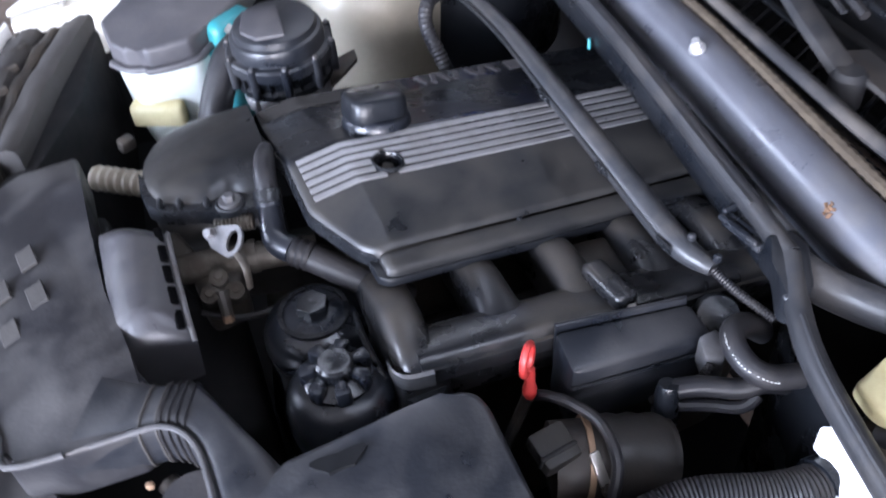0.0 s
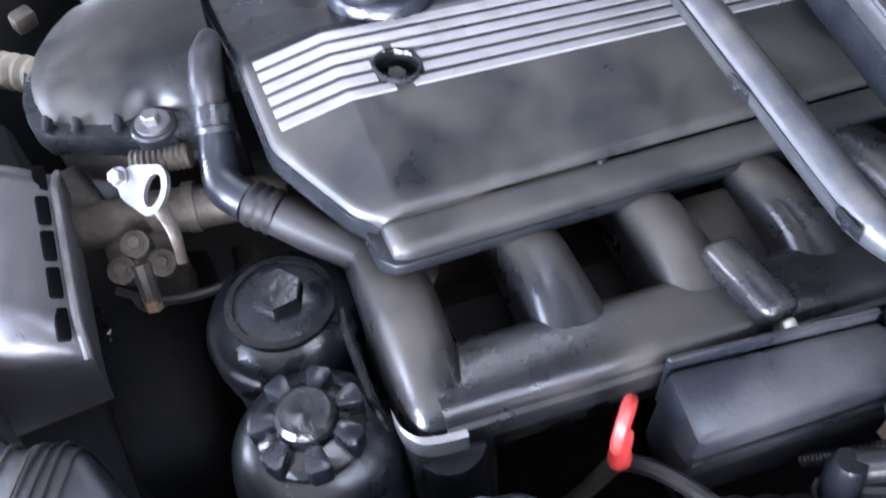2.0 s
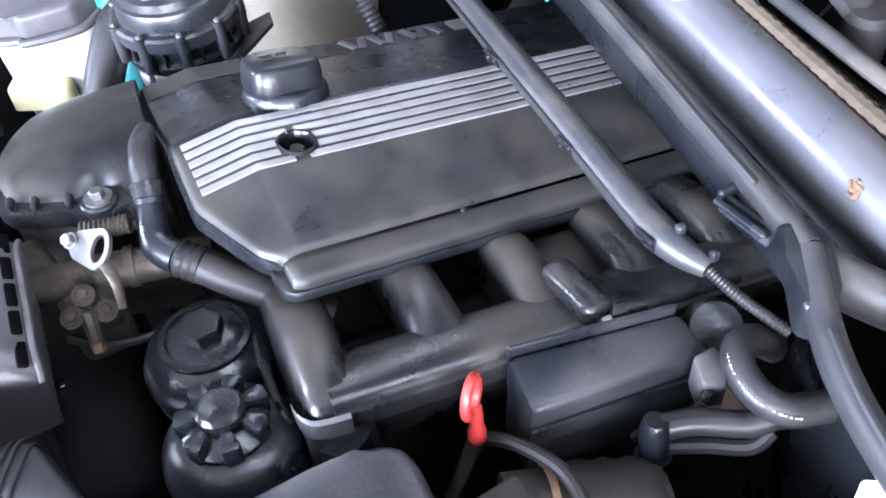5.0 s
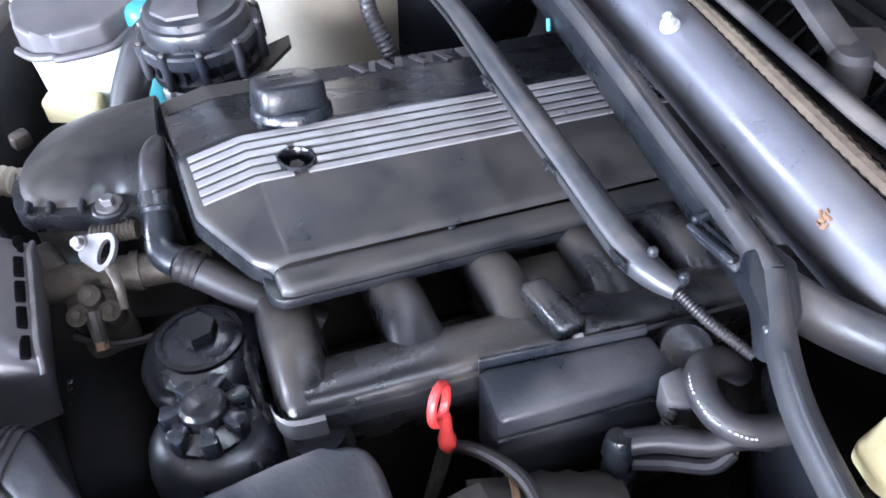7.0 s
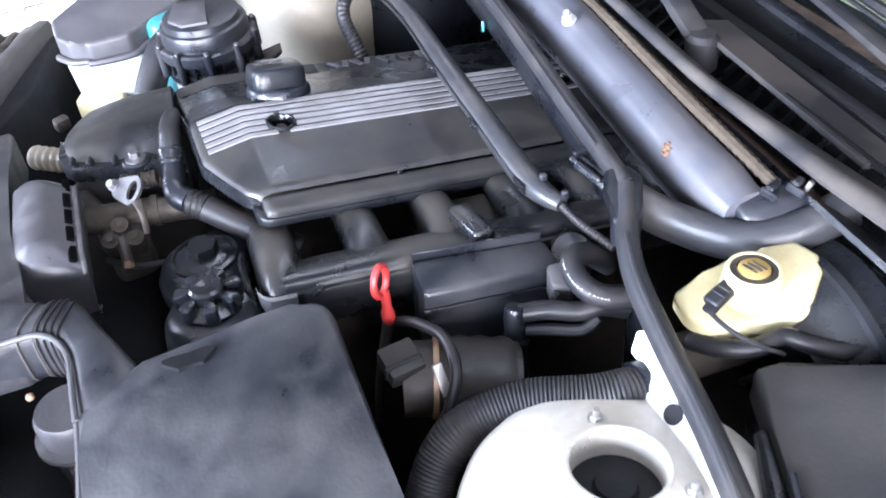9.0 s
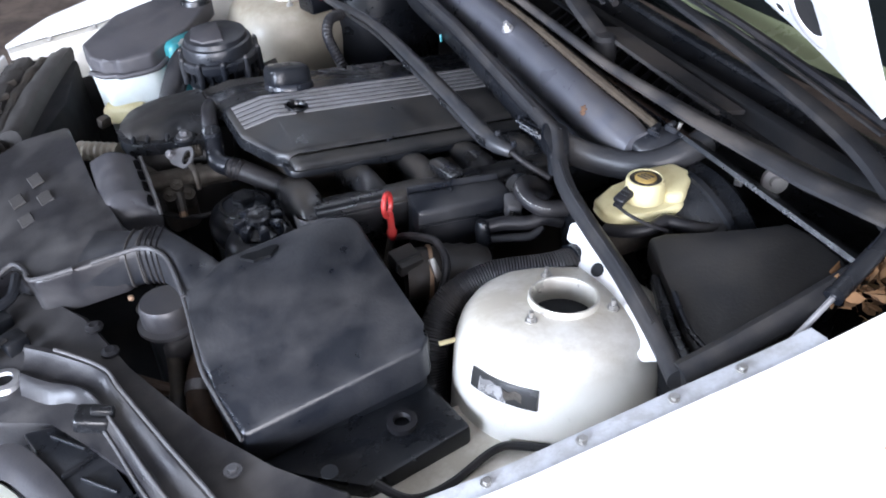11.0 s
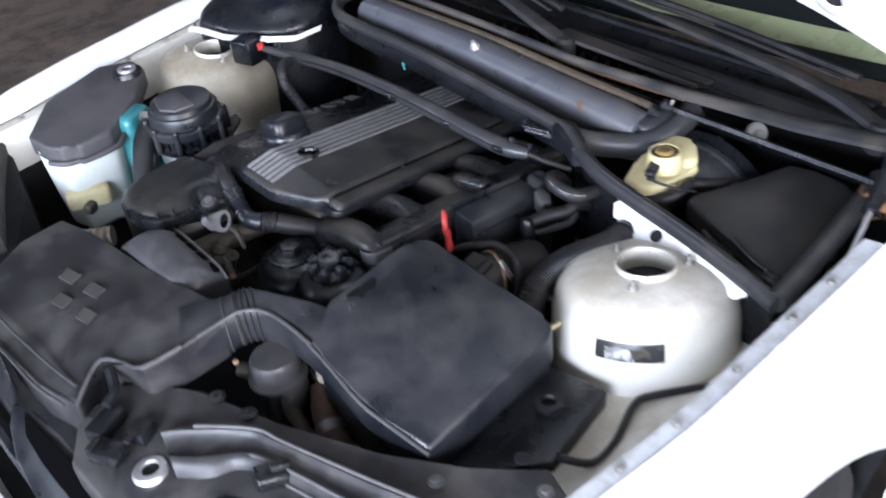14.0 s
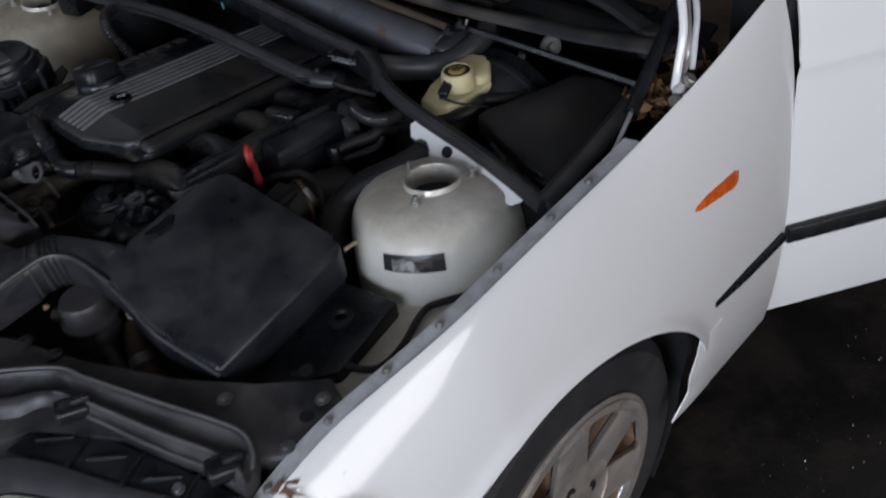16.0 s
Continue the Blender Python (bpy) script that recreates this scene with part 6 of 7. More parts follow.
    part("mounting_neck", tube([(0.262, -0.432, 0.85), (0.262, -0.432, 0.815)], 0.018, 16, 1), GRIME, r)
    part("dome", slab([(0.282, -0.398, 0.884), (0.318, -0.405, 0.886), (0.327, -0.430, 0.884), (0.318, -0.446, 0.883), (0.292, -0.468, 0.878), (0.274, -0.462, 0.877), (0.268, -0.42, 0.880)], 0.018, 0.007, 3), YELLOWED, r)
    neck = Matrix.Translation((0.256, -0.433, 0)) @ pose(0, 0, 0, 0, 0, 0)
    part("neck", revolve([(0.027, 0.866), (0.0255, 0.880), (0.0245, 0.890), (0.023, 0.8935), (0.0205, 0.894), (0.0195, 0.890), (0.0, 0.889)], 32, neck), YELLOWED, r, "yellowed filler neck")
    part("cap_recess", revolve([(0.0, 0.8892), (0.0200, 0.8892), (0.0200, 0.8925), (0.0150, 0.8935), (0.0145, 0.8900), (0, 0.8900)], 32, neck), GRIME, r)
    part("cap", revolve([(0.0138, 0.889), (0.0135, 0.8940), (0.011, 0.8950), (0, 0.8950)], 32, neck), OCHRE, r, "ochre-stained round cap")
    for k in range(3):
        part("cap_bar", rbox((0.0022, 0.015, 0.001), neck @ pose(-0.005 + 0.005 * k, 0, 0.8953, 0, 0, 20), 0.0003, 1), GRIME, r)
    clip = rbox((0.034, 0.017, 0.009), pose(0.2260, -0.436, 0.8795, 0, -12, 18), 0.004, 3)
    rbox((0.012, 0.013, 0.006), pose(0.2105, -0.444, 0.8745, 0, -10, 25), 0.003, 2, clip)
    part("cap_connector", clip, RUBBER, r, "black connector clipped to the cap")
    for k in range(3):
        part("connector_bar", rbox((0.0018, 0.013, 0.001), pose(0.2195 + 0.0065 * k, -0.4385 + 0.0022 * k, 0.8832 + 0.0014 * k, 0, -12, 18), 0.0003, 1), PLASTIC_GREY, r)
    part("cap_lead", tube([(0.208, -0.447, 0.873), (0.212, -0.463, 0.870), (0.224, -0.480, 0.864), (0.250, -0.495, 0.852)], 0.0022, 8, 5), RUBBER, r)
    part("brake_line", tube([(0.196, -0.440, 0.838), (0.212, -0.464, 0.845), (0.236, -0.479, 0.851), (0.258, -0.479, 0.855), (0.276, -0.490, 0.850), (0.30, -0.506, 0.846), (0.33, -0.506, 0.846)], 0.0085, 12, 6, rib=0.03, pitch=0.006), RUBBER, r)
    part("master_cylinder", tube([(0.19, -0.435, 0.812), (0.33, -0.435, 0.812)], 0.022, 18, 1), GRIME, r)
    p = thing("battery_cover", "large black plastic cover beside the brake reservoir", "cover")
    lid = [(0.214, -0.502, 0.860), (0.240, -0.505, 0.862), (0.330, -0.562, 0.862), (0.345, -0.566, 0.866), (0.368, -0.562, 0.872), (0.381, -0.600, 0.870), (0.384, -0.648, 0.865), (0.372, -0.668, 0.862), (0.28, -0.684, 0.846), (0.190, -0.682, 0.832), (0.172, -0.668, 0.831), (0.170, -0.640, 0.838), (0.184, -0.600, 0.848), (0.196, -0.56, 0.854)]
    part("lid", slab(lid, 0.030, 0.010, 4), BATTERY, p, "sloping dusty black lid", 60)
    c0 = sum((Vector(q) for q in lid), Vector()) / len(lid)
    part("lower_box", slab([c0 + (Vector(q) - c0) * 0.97 - Vector((0, 0, 0.026)) for q in lid], 0.14, 0.004, 2), PLASTIC_CLEAN, p)
    part("side_ledge", tube([(0.196, -0.548, 0.836), (0.176, -0.60, 0.826), (0.158, -0.650, 0.816), (0.156, -0.684, 0.806)], [0.006, 0.010, 0.012, 0.012], 10, 6), PLASTIC_CLEAN, p)
    part("fold", tube([(0.186, -0.596, 0.8515), (0.176, -0.625, 0.8455), (0.1715, -0.648, 0.840), (0.174, -0.672, 0.833)], 0.0035, 8, 5), SATIN, p, "shiny folded edge")
    hb = thing("coolant_hose", "thick black coolant hose curving behind the tower", "hose")
    part("hose", tube([(0.19, -0.435, 0.80), (0.145, -0.452, 0.812), (0.105, -0.448, 0.812), (0.04, -0.425, 0.806), (-0.02, -0.425, 0.785), (-0.055, -0.45, 0.735), (-0.06, -0.47, 0.66)], 0.0205, 18, 6, rib=0.030, pitch=0.0036), RUBBER, hb)
    part("hose_clamp", tube([(0.150, -0.4515, 0.8115), (0.138, -0.4525, 0.813)], 0.024, 18, 1), PLASTIC, hb)
    lc = thing("ledge_cable", "thin black cable lying on the cream ledge", "cable")
    part("cable", tube([(-0.195, -0.632, 0.772), (-0.165, -0.655, 0.756), (-0.12, -0.652, 0.752), (-0.06, -0.632, 0.752), (-0.03, -0.64, 0.752), (0.03, -0.685, 0.756)], 0.005, 8, 6), RUBBER, lc)
    cl = thing("small_pin", "short yellow wire end by the air filter box", "pin")
    part("pin", tube([(-0.060, -0.492, 0.792), (-0.038, -0.497, 0.795)], 0.003, 8, 1), YELLOWED, cl)
    b = thing("brake_booster", "black round brake booster", "brake booster")
    part("drum", revolve([(0.0, -0.05), (0.09, -0.05), (0.105, -0.02), (0.105, 0.03), (0.08, 0.05), (0, 0.05)], 40, pose(0.34, -0.445, 0.775, 0, 80, 0)), PLASTIC_CLEAN, b)
    part("booster_flange", revolve([(0.105, -0.006), (0.110, -0.004), (0.110, 0.004), (0.105, 0.006)], 40, pose(0.34, -0.445, 0.775, 0, 80, 0)), PLASTIC, b)
    for a in (0.6, 1.5, 2.4):
        part("booster_rib", tube([pose(0.34, -0.445, 0.775, 0, 80, 0) @ Vector((q * math.cos(a), q * math.sin(a), -0.052)) for q in (0.03, 0.09)], 0.004, 8, 1), PLASTIC, b)
    c = thing("cable_stud", "white plastic cable stud on a short lead", "fitting")
    part("stud_disc", revolve([(0, 0), (0.018, 0), (0.016, 0.006), (0.008, 0.008), (0.007, 0.02), (0, 0.02)], 24, look((0.428, -0.477, 0.862), (0.2, -0.8, 1.0)) @ pose(0, 0, 0, 180)), WHITE, c)
    part("lead", tube([(0.427, -0.472, 0.855), (0.428, -0.445, 0.848), (0.430, -0.415, 0.830)], 0.003, 6, 5), RUBBER, c)
    part("tag", rbox((0.014, 0.012, 0.010), pose(0.427, -0.416, 0.828, 0, 0, 30), 0.002), WHITE, c)
    g = thing("gas_strut", "black bonnet gas strut with a steel rod", "gas strut")
    part("rod", tube([(0.196, -0.742, 0.868), (0.280, -0.7265, 0.909)], 0.0034, 8, 1), ZINC, g)
    part("cylinder", tube([(0.276, -0.727, 0.907), (0.46, -0.692, 0.998)], 0.0098, 14, 1), PLASTIC_CLEAN, g)
    part("collar", tube([(0.2745, -0.7275, 0.9063), (0.281, -0.726, 0.9095)], 0.0104, 14, 1), PLASTIC, g)
    part("socket", rbox((0.02, 0.014, 0.014), pose(0.184, -0.745, 0.866), 0.003), METAL, g)


def build_slam_panel():
    s = thing("radiator_support", "black plastic radiator support with a bonnet latch", "radiator support")
    beam = [(-0.505, -0.135, 0.782), (-0.472, -0.175, 0.782), (-0.431, -0.232, 0.782), (-0.396, -0.355, 0.782), (-0.343, -0.490, 0.782), (-0.288, -0.58, 0.784), (-0.222, -0.642, 0.788), (-0.240, -0.690, 0.790), (-0.305, -0.700, 0.775), (-0.352, -0.645, 0.766), (-0.405, -0.53, 0.764), (-0.452, -0.445, 0.762), (-0.49, -0.375, 0.760), (-0.555, -0.345, 0.750), (-0.598, -0.30, 0.748), (-0.604, -0.20, 0.758), (-0.570, -0.150, 0.768), (-0.53, -0.155, 0.776)]
    part("beam", slab(beam, 0.05, 0.006, 3), BEAM, s, "dusty black ribbed cross beam", 50)
    # pressed channel along the beam, its edges paler
    upper = smooth_path([(-0.505, -0.262, 0.783), (-0.473, -0.292, 0.785), (-0.424, -0.352, 0.786), (-0.410, -0.398, 0.786), (-0.375, -0.510, 0.786), (-0.343, -0.613, 0.787), (-0.347, -0.650, 0.784), (-0.362, -0.668, 0.778)], 8)
    lower = smooth_path([(-0.520, -0.318, 0.772), (-0.492, -0.352, 0.772), (-0.462, -0.372, 0.774), (-0.440, -0.420, 0.776), (-0.411, -0.536, 0.774), (-0.385, -0.624, 0.774), (-0.382, -0.655, 0.772), (-0.382, -0.672, 0.768)], 8)
    rings = []
    for p, q in zip(upper, lower):
        rings.append([p.lerp(q, k) + Vector((0, 0, h)) for k, h in ((-0.12, -0.012), (0.0, 0.006), (0.12, 0.008), (0.22, 0.001), (0.5, -0.001), (0.62, 0.001), (0.72, 0.007), (0.82, 0.006), (0.92, 0.0), (1.1, -0.016), (1.0, -0.04), (0.0, -0.03))])
    part("pressed_channel", skin(bmesh.new(), rings), BEAM, s, "raised channel pressed along the beam", 40)
    for pts, r in (([upper[k] + Vector((0, 0, 0.0065)) for k in range(8, len(upper), 3)], 0.0024), ([upper[k].lerp(lower[k], 0.74) + Vector((0, 0, 0.0065)) for k in range(18, len(upper) - 4, 3)], 0.0022), ([upper[k].lerp(lower[k], 1.02) + Vector((0, 0, -0.004)) for k in range(24, len(upper) - 8, 3)], 0.0022)):
        part("pale_ridge", tube(pts, r, 8, 3), RIDGE, s, "paler ridge")
    for x, y, z in ((-0.445, -0.416, 0.779), (-0.380, -0.636, 0.777)):
        bm = rbox((0.040, 0.030, 0.022), pose(x, y, z, 0, 12, -18), 0.006, 3)
        rbox((0.026, 0.012, 0.016), pose(x + 0.012, y - 0.004, z + 0.008, 0, 12, -18), 0.004, 2, bm)
        part("lamp_clip", bm, PLASTIC_CLEAN, s, "shiny black lamp clip")
    # ledge below with slanting ribs
    part("front_ledge", slab([(-0.525, -0.372, 0.752), (-0.470, -0.385, 0.757), (-0.440, -0.460, 0.757), (-0.405, -0.585, 0.757), (-0.380, -0.680, 0.757), (-0.400, -0.692, 0.750), (-0.440, -0.590, 0.748), (-0.478, -0.500, 0.748), (-0.508, -0.436, 0.748)], 0.03, 0.004), PLASTIC, s)
    for k in range(7):
        t = k / 6
        x, y = -0.478 + 0.075 * t, -0.415 - 0.235 * t
        part("ledge_rib", rbox((0.05, 0.004, 0.014), pose(x, y, 0.7515, 0, 0, -18 + (38 if k % 2 else -30)), 0.001, 1), PLASTIC, s)
    part("ledge_screw", bolt((-0.424, -0.603, 0.758), (-0.2, -0.2, 0.9), 0.006, 0.010, 1.2), GALVANISED, s)
    for x, y, z in ((-0.320, -0.677, 0.783), (-0.252, -0.664, 0.791), (-0.322, -0.565, 0.786)):
        part("beam_screw", bolt((x, y, z), (0, 0, 1), 0.006, 0.006, 1.6), GALVANISED, s)
    for x, y, z in ((-0.280, -0.667, 0.789), (-0.234, -0.612, 0.788)):
        part("beam_hole", revolve([(0, 0), (0.009, 0), (0.009, 0.0015), (0, 0.0015)], 18, Matrix.Translation((x, y, z))), DARK, s)
    part("latch_ring", revolve([(0.010, 0.0), (0.020, 0.0), (0.023, 0.004), (0.020, 0.009), (0.012, 0.010), (0.010, 0.004)], 30, Matrix.Translation((-0.538, -0.288, 0.758))), ZINC, s, "worn bare metal latch ring")
    part("latch_ring", revolve([(0.012, 0.0), (0.022, 0.0), (0.025, 0.004), (0.022, 0.009), (0.014, 0.010), (0.012, 0.004)], 30, Matrix.Translation((-0.581, 0.238, 0.79))), ZINC, s, "worn bare metal latch ring")
    part("latch_bridge", slab([(-0.61, 0.20, 0.789), (-0.55, 0.20, 0.789), (-0.53, 0.28, 0.789), (-0.60, 0.29, 0.789)], 0.06, 0.005), PLASTIC, s)
    part("latch_hole", revolve([(0, 0.0), (0.0115, 0.0), (0.0115, 0.004), (0, 0.004)], 20, Matrix.Translation((-0.538, -0.288, 0.760))), DARK, s)
    for x, y, z in ((-0.413, -0.318, 0.783), (-0.425, -0.262, 0.783)):
        part("push_pin", revolve([(0, 0), (0.011, 0), (0.011, 0.003), (0.006, 0.006), (0, 0.005)], 20, Matrix.Translation((x, y, z))), PLASTIC if x > -0.3 else RUBBER, s)
    for x, y, w, d_ in ((-0.545, -0.19, 0.05, 0.03), (-0.565, -0.235, 0.03, 0.045), (-0.520, -0.235, 0.03, 0.03)):
        part("latch_block", rbox((w, d_, 0.022), pose(x, y, 0.776, 0, 0, 25), 0.005, 2), PLASTIC, s)
    for x, y in ((-0.55, -0.172), (-0.575, -0.222), (-0.535, -0.245)):
        part("latch_slot", rbox((0.022, 0.008, 0.004), pose(x, y, 0.788, 0, 0, 30), 0.001, 1), DARK, s)
    part("latch_lever", tube([(-0.505, -0.128, 0.80), (-0.515, -0.160, 0.792), (-0.535, -0.175, 0.79)], 0.007, 8, 4), PLASTIC_GREY, s)
    # dark fill that stands for the shade below beam and duct
    part("shade_backing", slab([(-0.56, 0.30, 0.70), (-0.40, 0.28, 0.70), (-0.30, -0.3, 0.66), (-0.25, -0.60, 0.66), (-0.40, -0.68, 0.66), (-0.54, -0.5, 0.60), (-0.62, -0.1, 0.62), (-0.62, 0.2, 0.62)], 0.25, 0.01), DARK, s)
    n = thing("air_inlet", "dusty blue-black plastic air inlet behind the bumper", "air inlet")
    part("inlet_frame", slab([(-0.614, 0.006, 0.728), (-0.597, -0.039, 0.732), (-0.590, -0.114, 0.73), (-0.588, -0.185, 0.724), (-0.594, -0.259, 0.712), (-0.620, -0.301, 0.694), (-0.633, -0.291, 0.69), (-0.645, -0.226, 0.692), (-0.652, -0.147, 0.696), (-0.647, -0.072, 0.702), (-0.633, -0.022, 0.714)], 0.04, 0.005, 2), PLASTIC_GREY, n, "dusty sloping inlet frame")
    # solid slab painted near-black for the shade inside the inlet
    part("inlet_hollow_shade", slab([(-0.609, -0.032, 0.73), (-0.603, -0.117, 0.731), (-0.596, -0.177, 0.727), (-0.597, -0.244, 0.719), (-0.605, -0.273, 0.71), (-0.618, -0.268, 0.705), (-0.622, -0.190, 0.713), (-0.625, -0.120, 0.72), (-0.623, -0.070, 0.726)], 0.010, 0.0), SHADE_BLACK, n, "near-black slab, the shade of the inlet's hollow put into colour")
    # added sheet hides the floor; the gap's shade is in its colour
    part("added_gap_fill", slab([(-0.700, 0.10, 0.612), (-0.700, -0.10, 0.612), (-0.665, -0.28, 0.602), (-0.590, -0.44, 0.590), (-0.50, -0.40, 0.590), (-0.56, -0.10, 0.612), (-0.56, 0.30, 0.63), (-0.655, 0.30, 0.63)], 0.02, 0.002, 1), DARK, n, "added dark sheet standing for shade below the inlet")
    part("front_strip", tube([(-0.610, -0.33, 0.655), (-0.632, -0.24, 0.675), (-0.638, -0.12, 0.685), (-0.640, 0.0, 0.688), (-0.639, 0.12, 0.692), (-0.628, 0.30, 0.70), (-0.56, 0.52, 0.715), (-0.47, 0.70, 0.735)], 0.012, 8, 8), PLASTIC, n, "dark trim strip behind the bumper")
    part("side_trim", slab([(-0.60, 0.0, 0.775), (-0.585, 0.17, 0.785), (-0.55, 0.25, 0.785), (-0.60, 0.32, 0.725), (-0.622, 0.18, 0.718), (-0.622, 0.0, 0.722)], 0.03, 0.006), PLASTIC, n)
    r = thing("radiator_grille_frame", "dirty black plastic headlight and grille frame caked with dust", "grille frame")
    part("far_trim", slab([(-0.600, 0.30, 0.715), (-0.50, 0.30, 0.742), (-0.40, 0.48, 0.755), (-0.36, 0.66, 0.765), (-0.43, 0.70, 0.772), (-0.495, 0.685, 0.775), (-0.585, 0.55, 0.725), (-0.645, 0.43, 0.695)], 0.40, 0.008), DARK, r)

    def caked(path, wide, seed):
        """A moulded strip with a lumpy, dirt-caked top."""
        line = smooth_path(path, 8)
        rings = []
        for i, p in enumerate(line):
            d_ = (line[min(i + 1, len(line) - 1)] - line[max(i - 1, 0)]).normalized()
            out = Vector((-d_.y, d_.x, 0))
            ring = []
            for o, z in ((-1.0, -0.030), (-1.0, 0.0), (-0.8, 0.008), (-0.35, 0.011), (0.1, 0.010), (0.45, 0.007), (0.85, 0.004), (1.0, -0.004), (1.0, -0.030)):
                q = p + out * wide * o
                ring.append(q + Vector((0, 0, z + 0.007 * noise.noise(q * 45 + Vector((seed, 0, 0))))))
            rings.append(ring)
        return skin(bmesh.new(), rings)
    part("inner_strip", caked([(-0.505, 0.365, 0.765), (-0.445, 0.53, 0.775), (-0.375, 0.690, 0.780)], 0.021, 1), DUSTMARK, r, "dust-caked inner strip")
    part("outer_strip", caked([(-0.560, 0.345, 0.752), (-0.525, 0.52, 0.765), (-0.462, 0.675, 0.778)], 0.022, 5), DUSTMARK, r, "dust-caked outer strip")
    part("dark_channel", caked([(-0.528, 0.36, 0.752), (-0.485, 0.53, 0.765), (-0.42, 0.680, 0.772)], 0.012, 9), GRIME, r)
    for k in range(7):
        t = k / 6
        part("strip_rib", rbox((0.040, 0.006, 0.012), pose(-0.560 + 0.095 * t, 0.36 + 0.31 * t, 0.766 + 0.016 * t, 0, -6, 14 + 10 * t), 0.002, 1), GRIME, r)
    part("bright_strip", rbox((0.012, 0.05, 0.006), pose(-0.545, 0.315, 0.768, 0, 0, -20), 0.002, 1), METAL, r)
    part("hook", tube([(-0.601, 0.262, 0.785), (-0.575, 0.285, 0.79), (-0.535, 0.285, 0.788)], 0.004, 8, 4), PANEL, r)
    w = thing("coolant_neck", "black coolant filler neck with a round screw cap", "filler cap")
    m = Matrix.Translation((-0.338, -0.262, 0))
    part("cap", revolve([(0.040, 0.758), (0.040, 0.763), (0.033, 0.766), (0.033, 0.788), (0.030, 0.795), (0.0, 0.796)], 32, m), PANEL, w)
    part("cap_body", rbox((0.05, 0.04, 0.06), m @ pose(0.005, -0.012, 0.722, 0, 0, 20), 0.012, 3), PANEL, w)
    part("neck", revolve([(0.03, 0.60), (0.03, 0.755), (0.0, 0.755)], 24, m), PLASTIC, w)
    part("bleed_screw", revolve([(0.006, 0.755), (0.012, 0.76), (0.012, 0.772), (0.005, 0.776), (0, 0.776)], 16, Matrix.Translation((-0.297, -0.315, 0))), BEIGE, w)
    part("amber_plug", rbox((0.008, 0.007, 0.008), pose(-0.375, -0.225, 0.785), 0.003), RUSTY, w)


def build_radiator_hoses():
    r = thing("radiator_hose", "brown-stained radiator hose and pipes in the dark gap", "hose")
    part("hose", tube([(-0.300, -0.300, 0.735), (-0.318, -0.330, 0.722), (-0.330, -0.375, 0.700), (-0.325, -0.43, 0.66)], [0.014, 0.018, 0.020, 0.020], 14, 6), BROWN, r, "brown-stained lower hose")
    part("upper_pipe", tube([(-0.365, -0.205, 0.752), (-0.352, -0.235, 0.745), (-0.345, -0.29, 0.720), (-0.36, -0.36, 0.69)], 0.011, 12, 6), GRIME, r)
    part("cross_pipe", tube([(-0.40, -0.30, 0.715), (-0.35, -0.33, 0.70), (-0.29, -0.345, 0.69)], 0.009, 10, 5), BROWN, r)
    part("hose_clip", tube([(-0.322, -0.345, 0.714), (-0.327, -0.357, 0.708)], 0.0215, 16, 1), GALVANISED, r)
    part("pipe_stub", revolve([(0.012, 0.70), (0.012, 0.742), (0.016, 0.745), (0.016, 0.756), (0.008, 0.760), (0, 0.760)], 18, Matrix.Translation((-0.289, -0.292, 0))), BOOT, r)


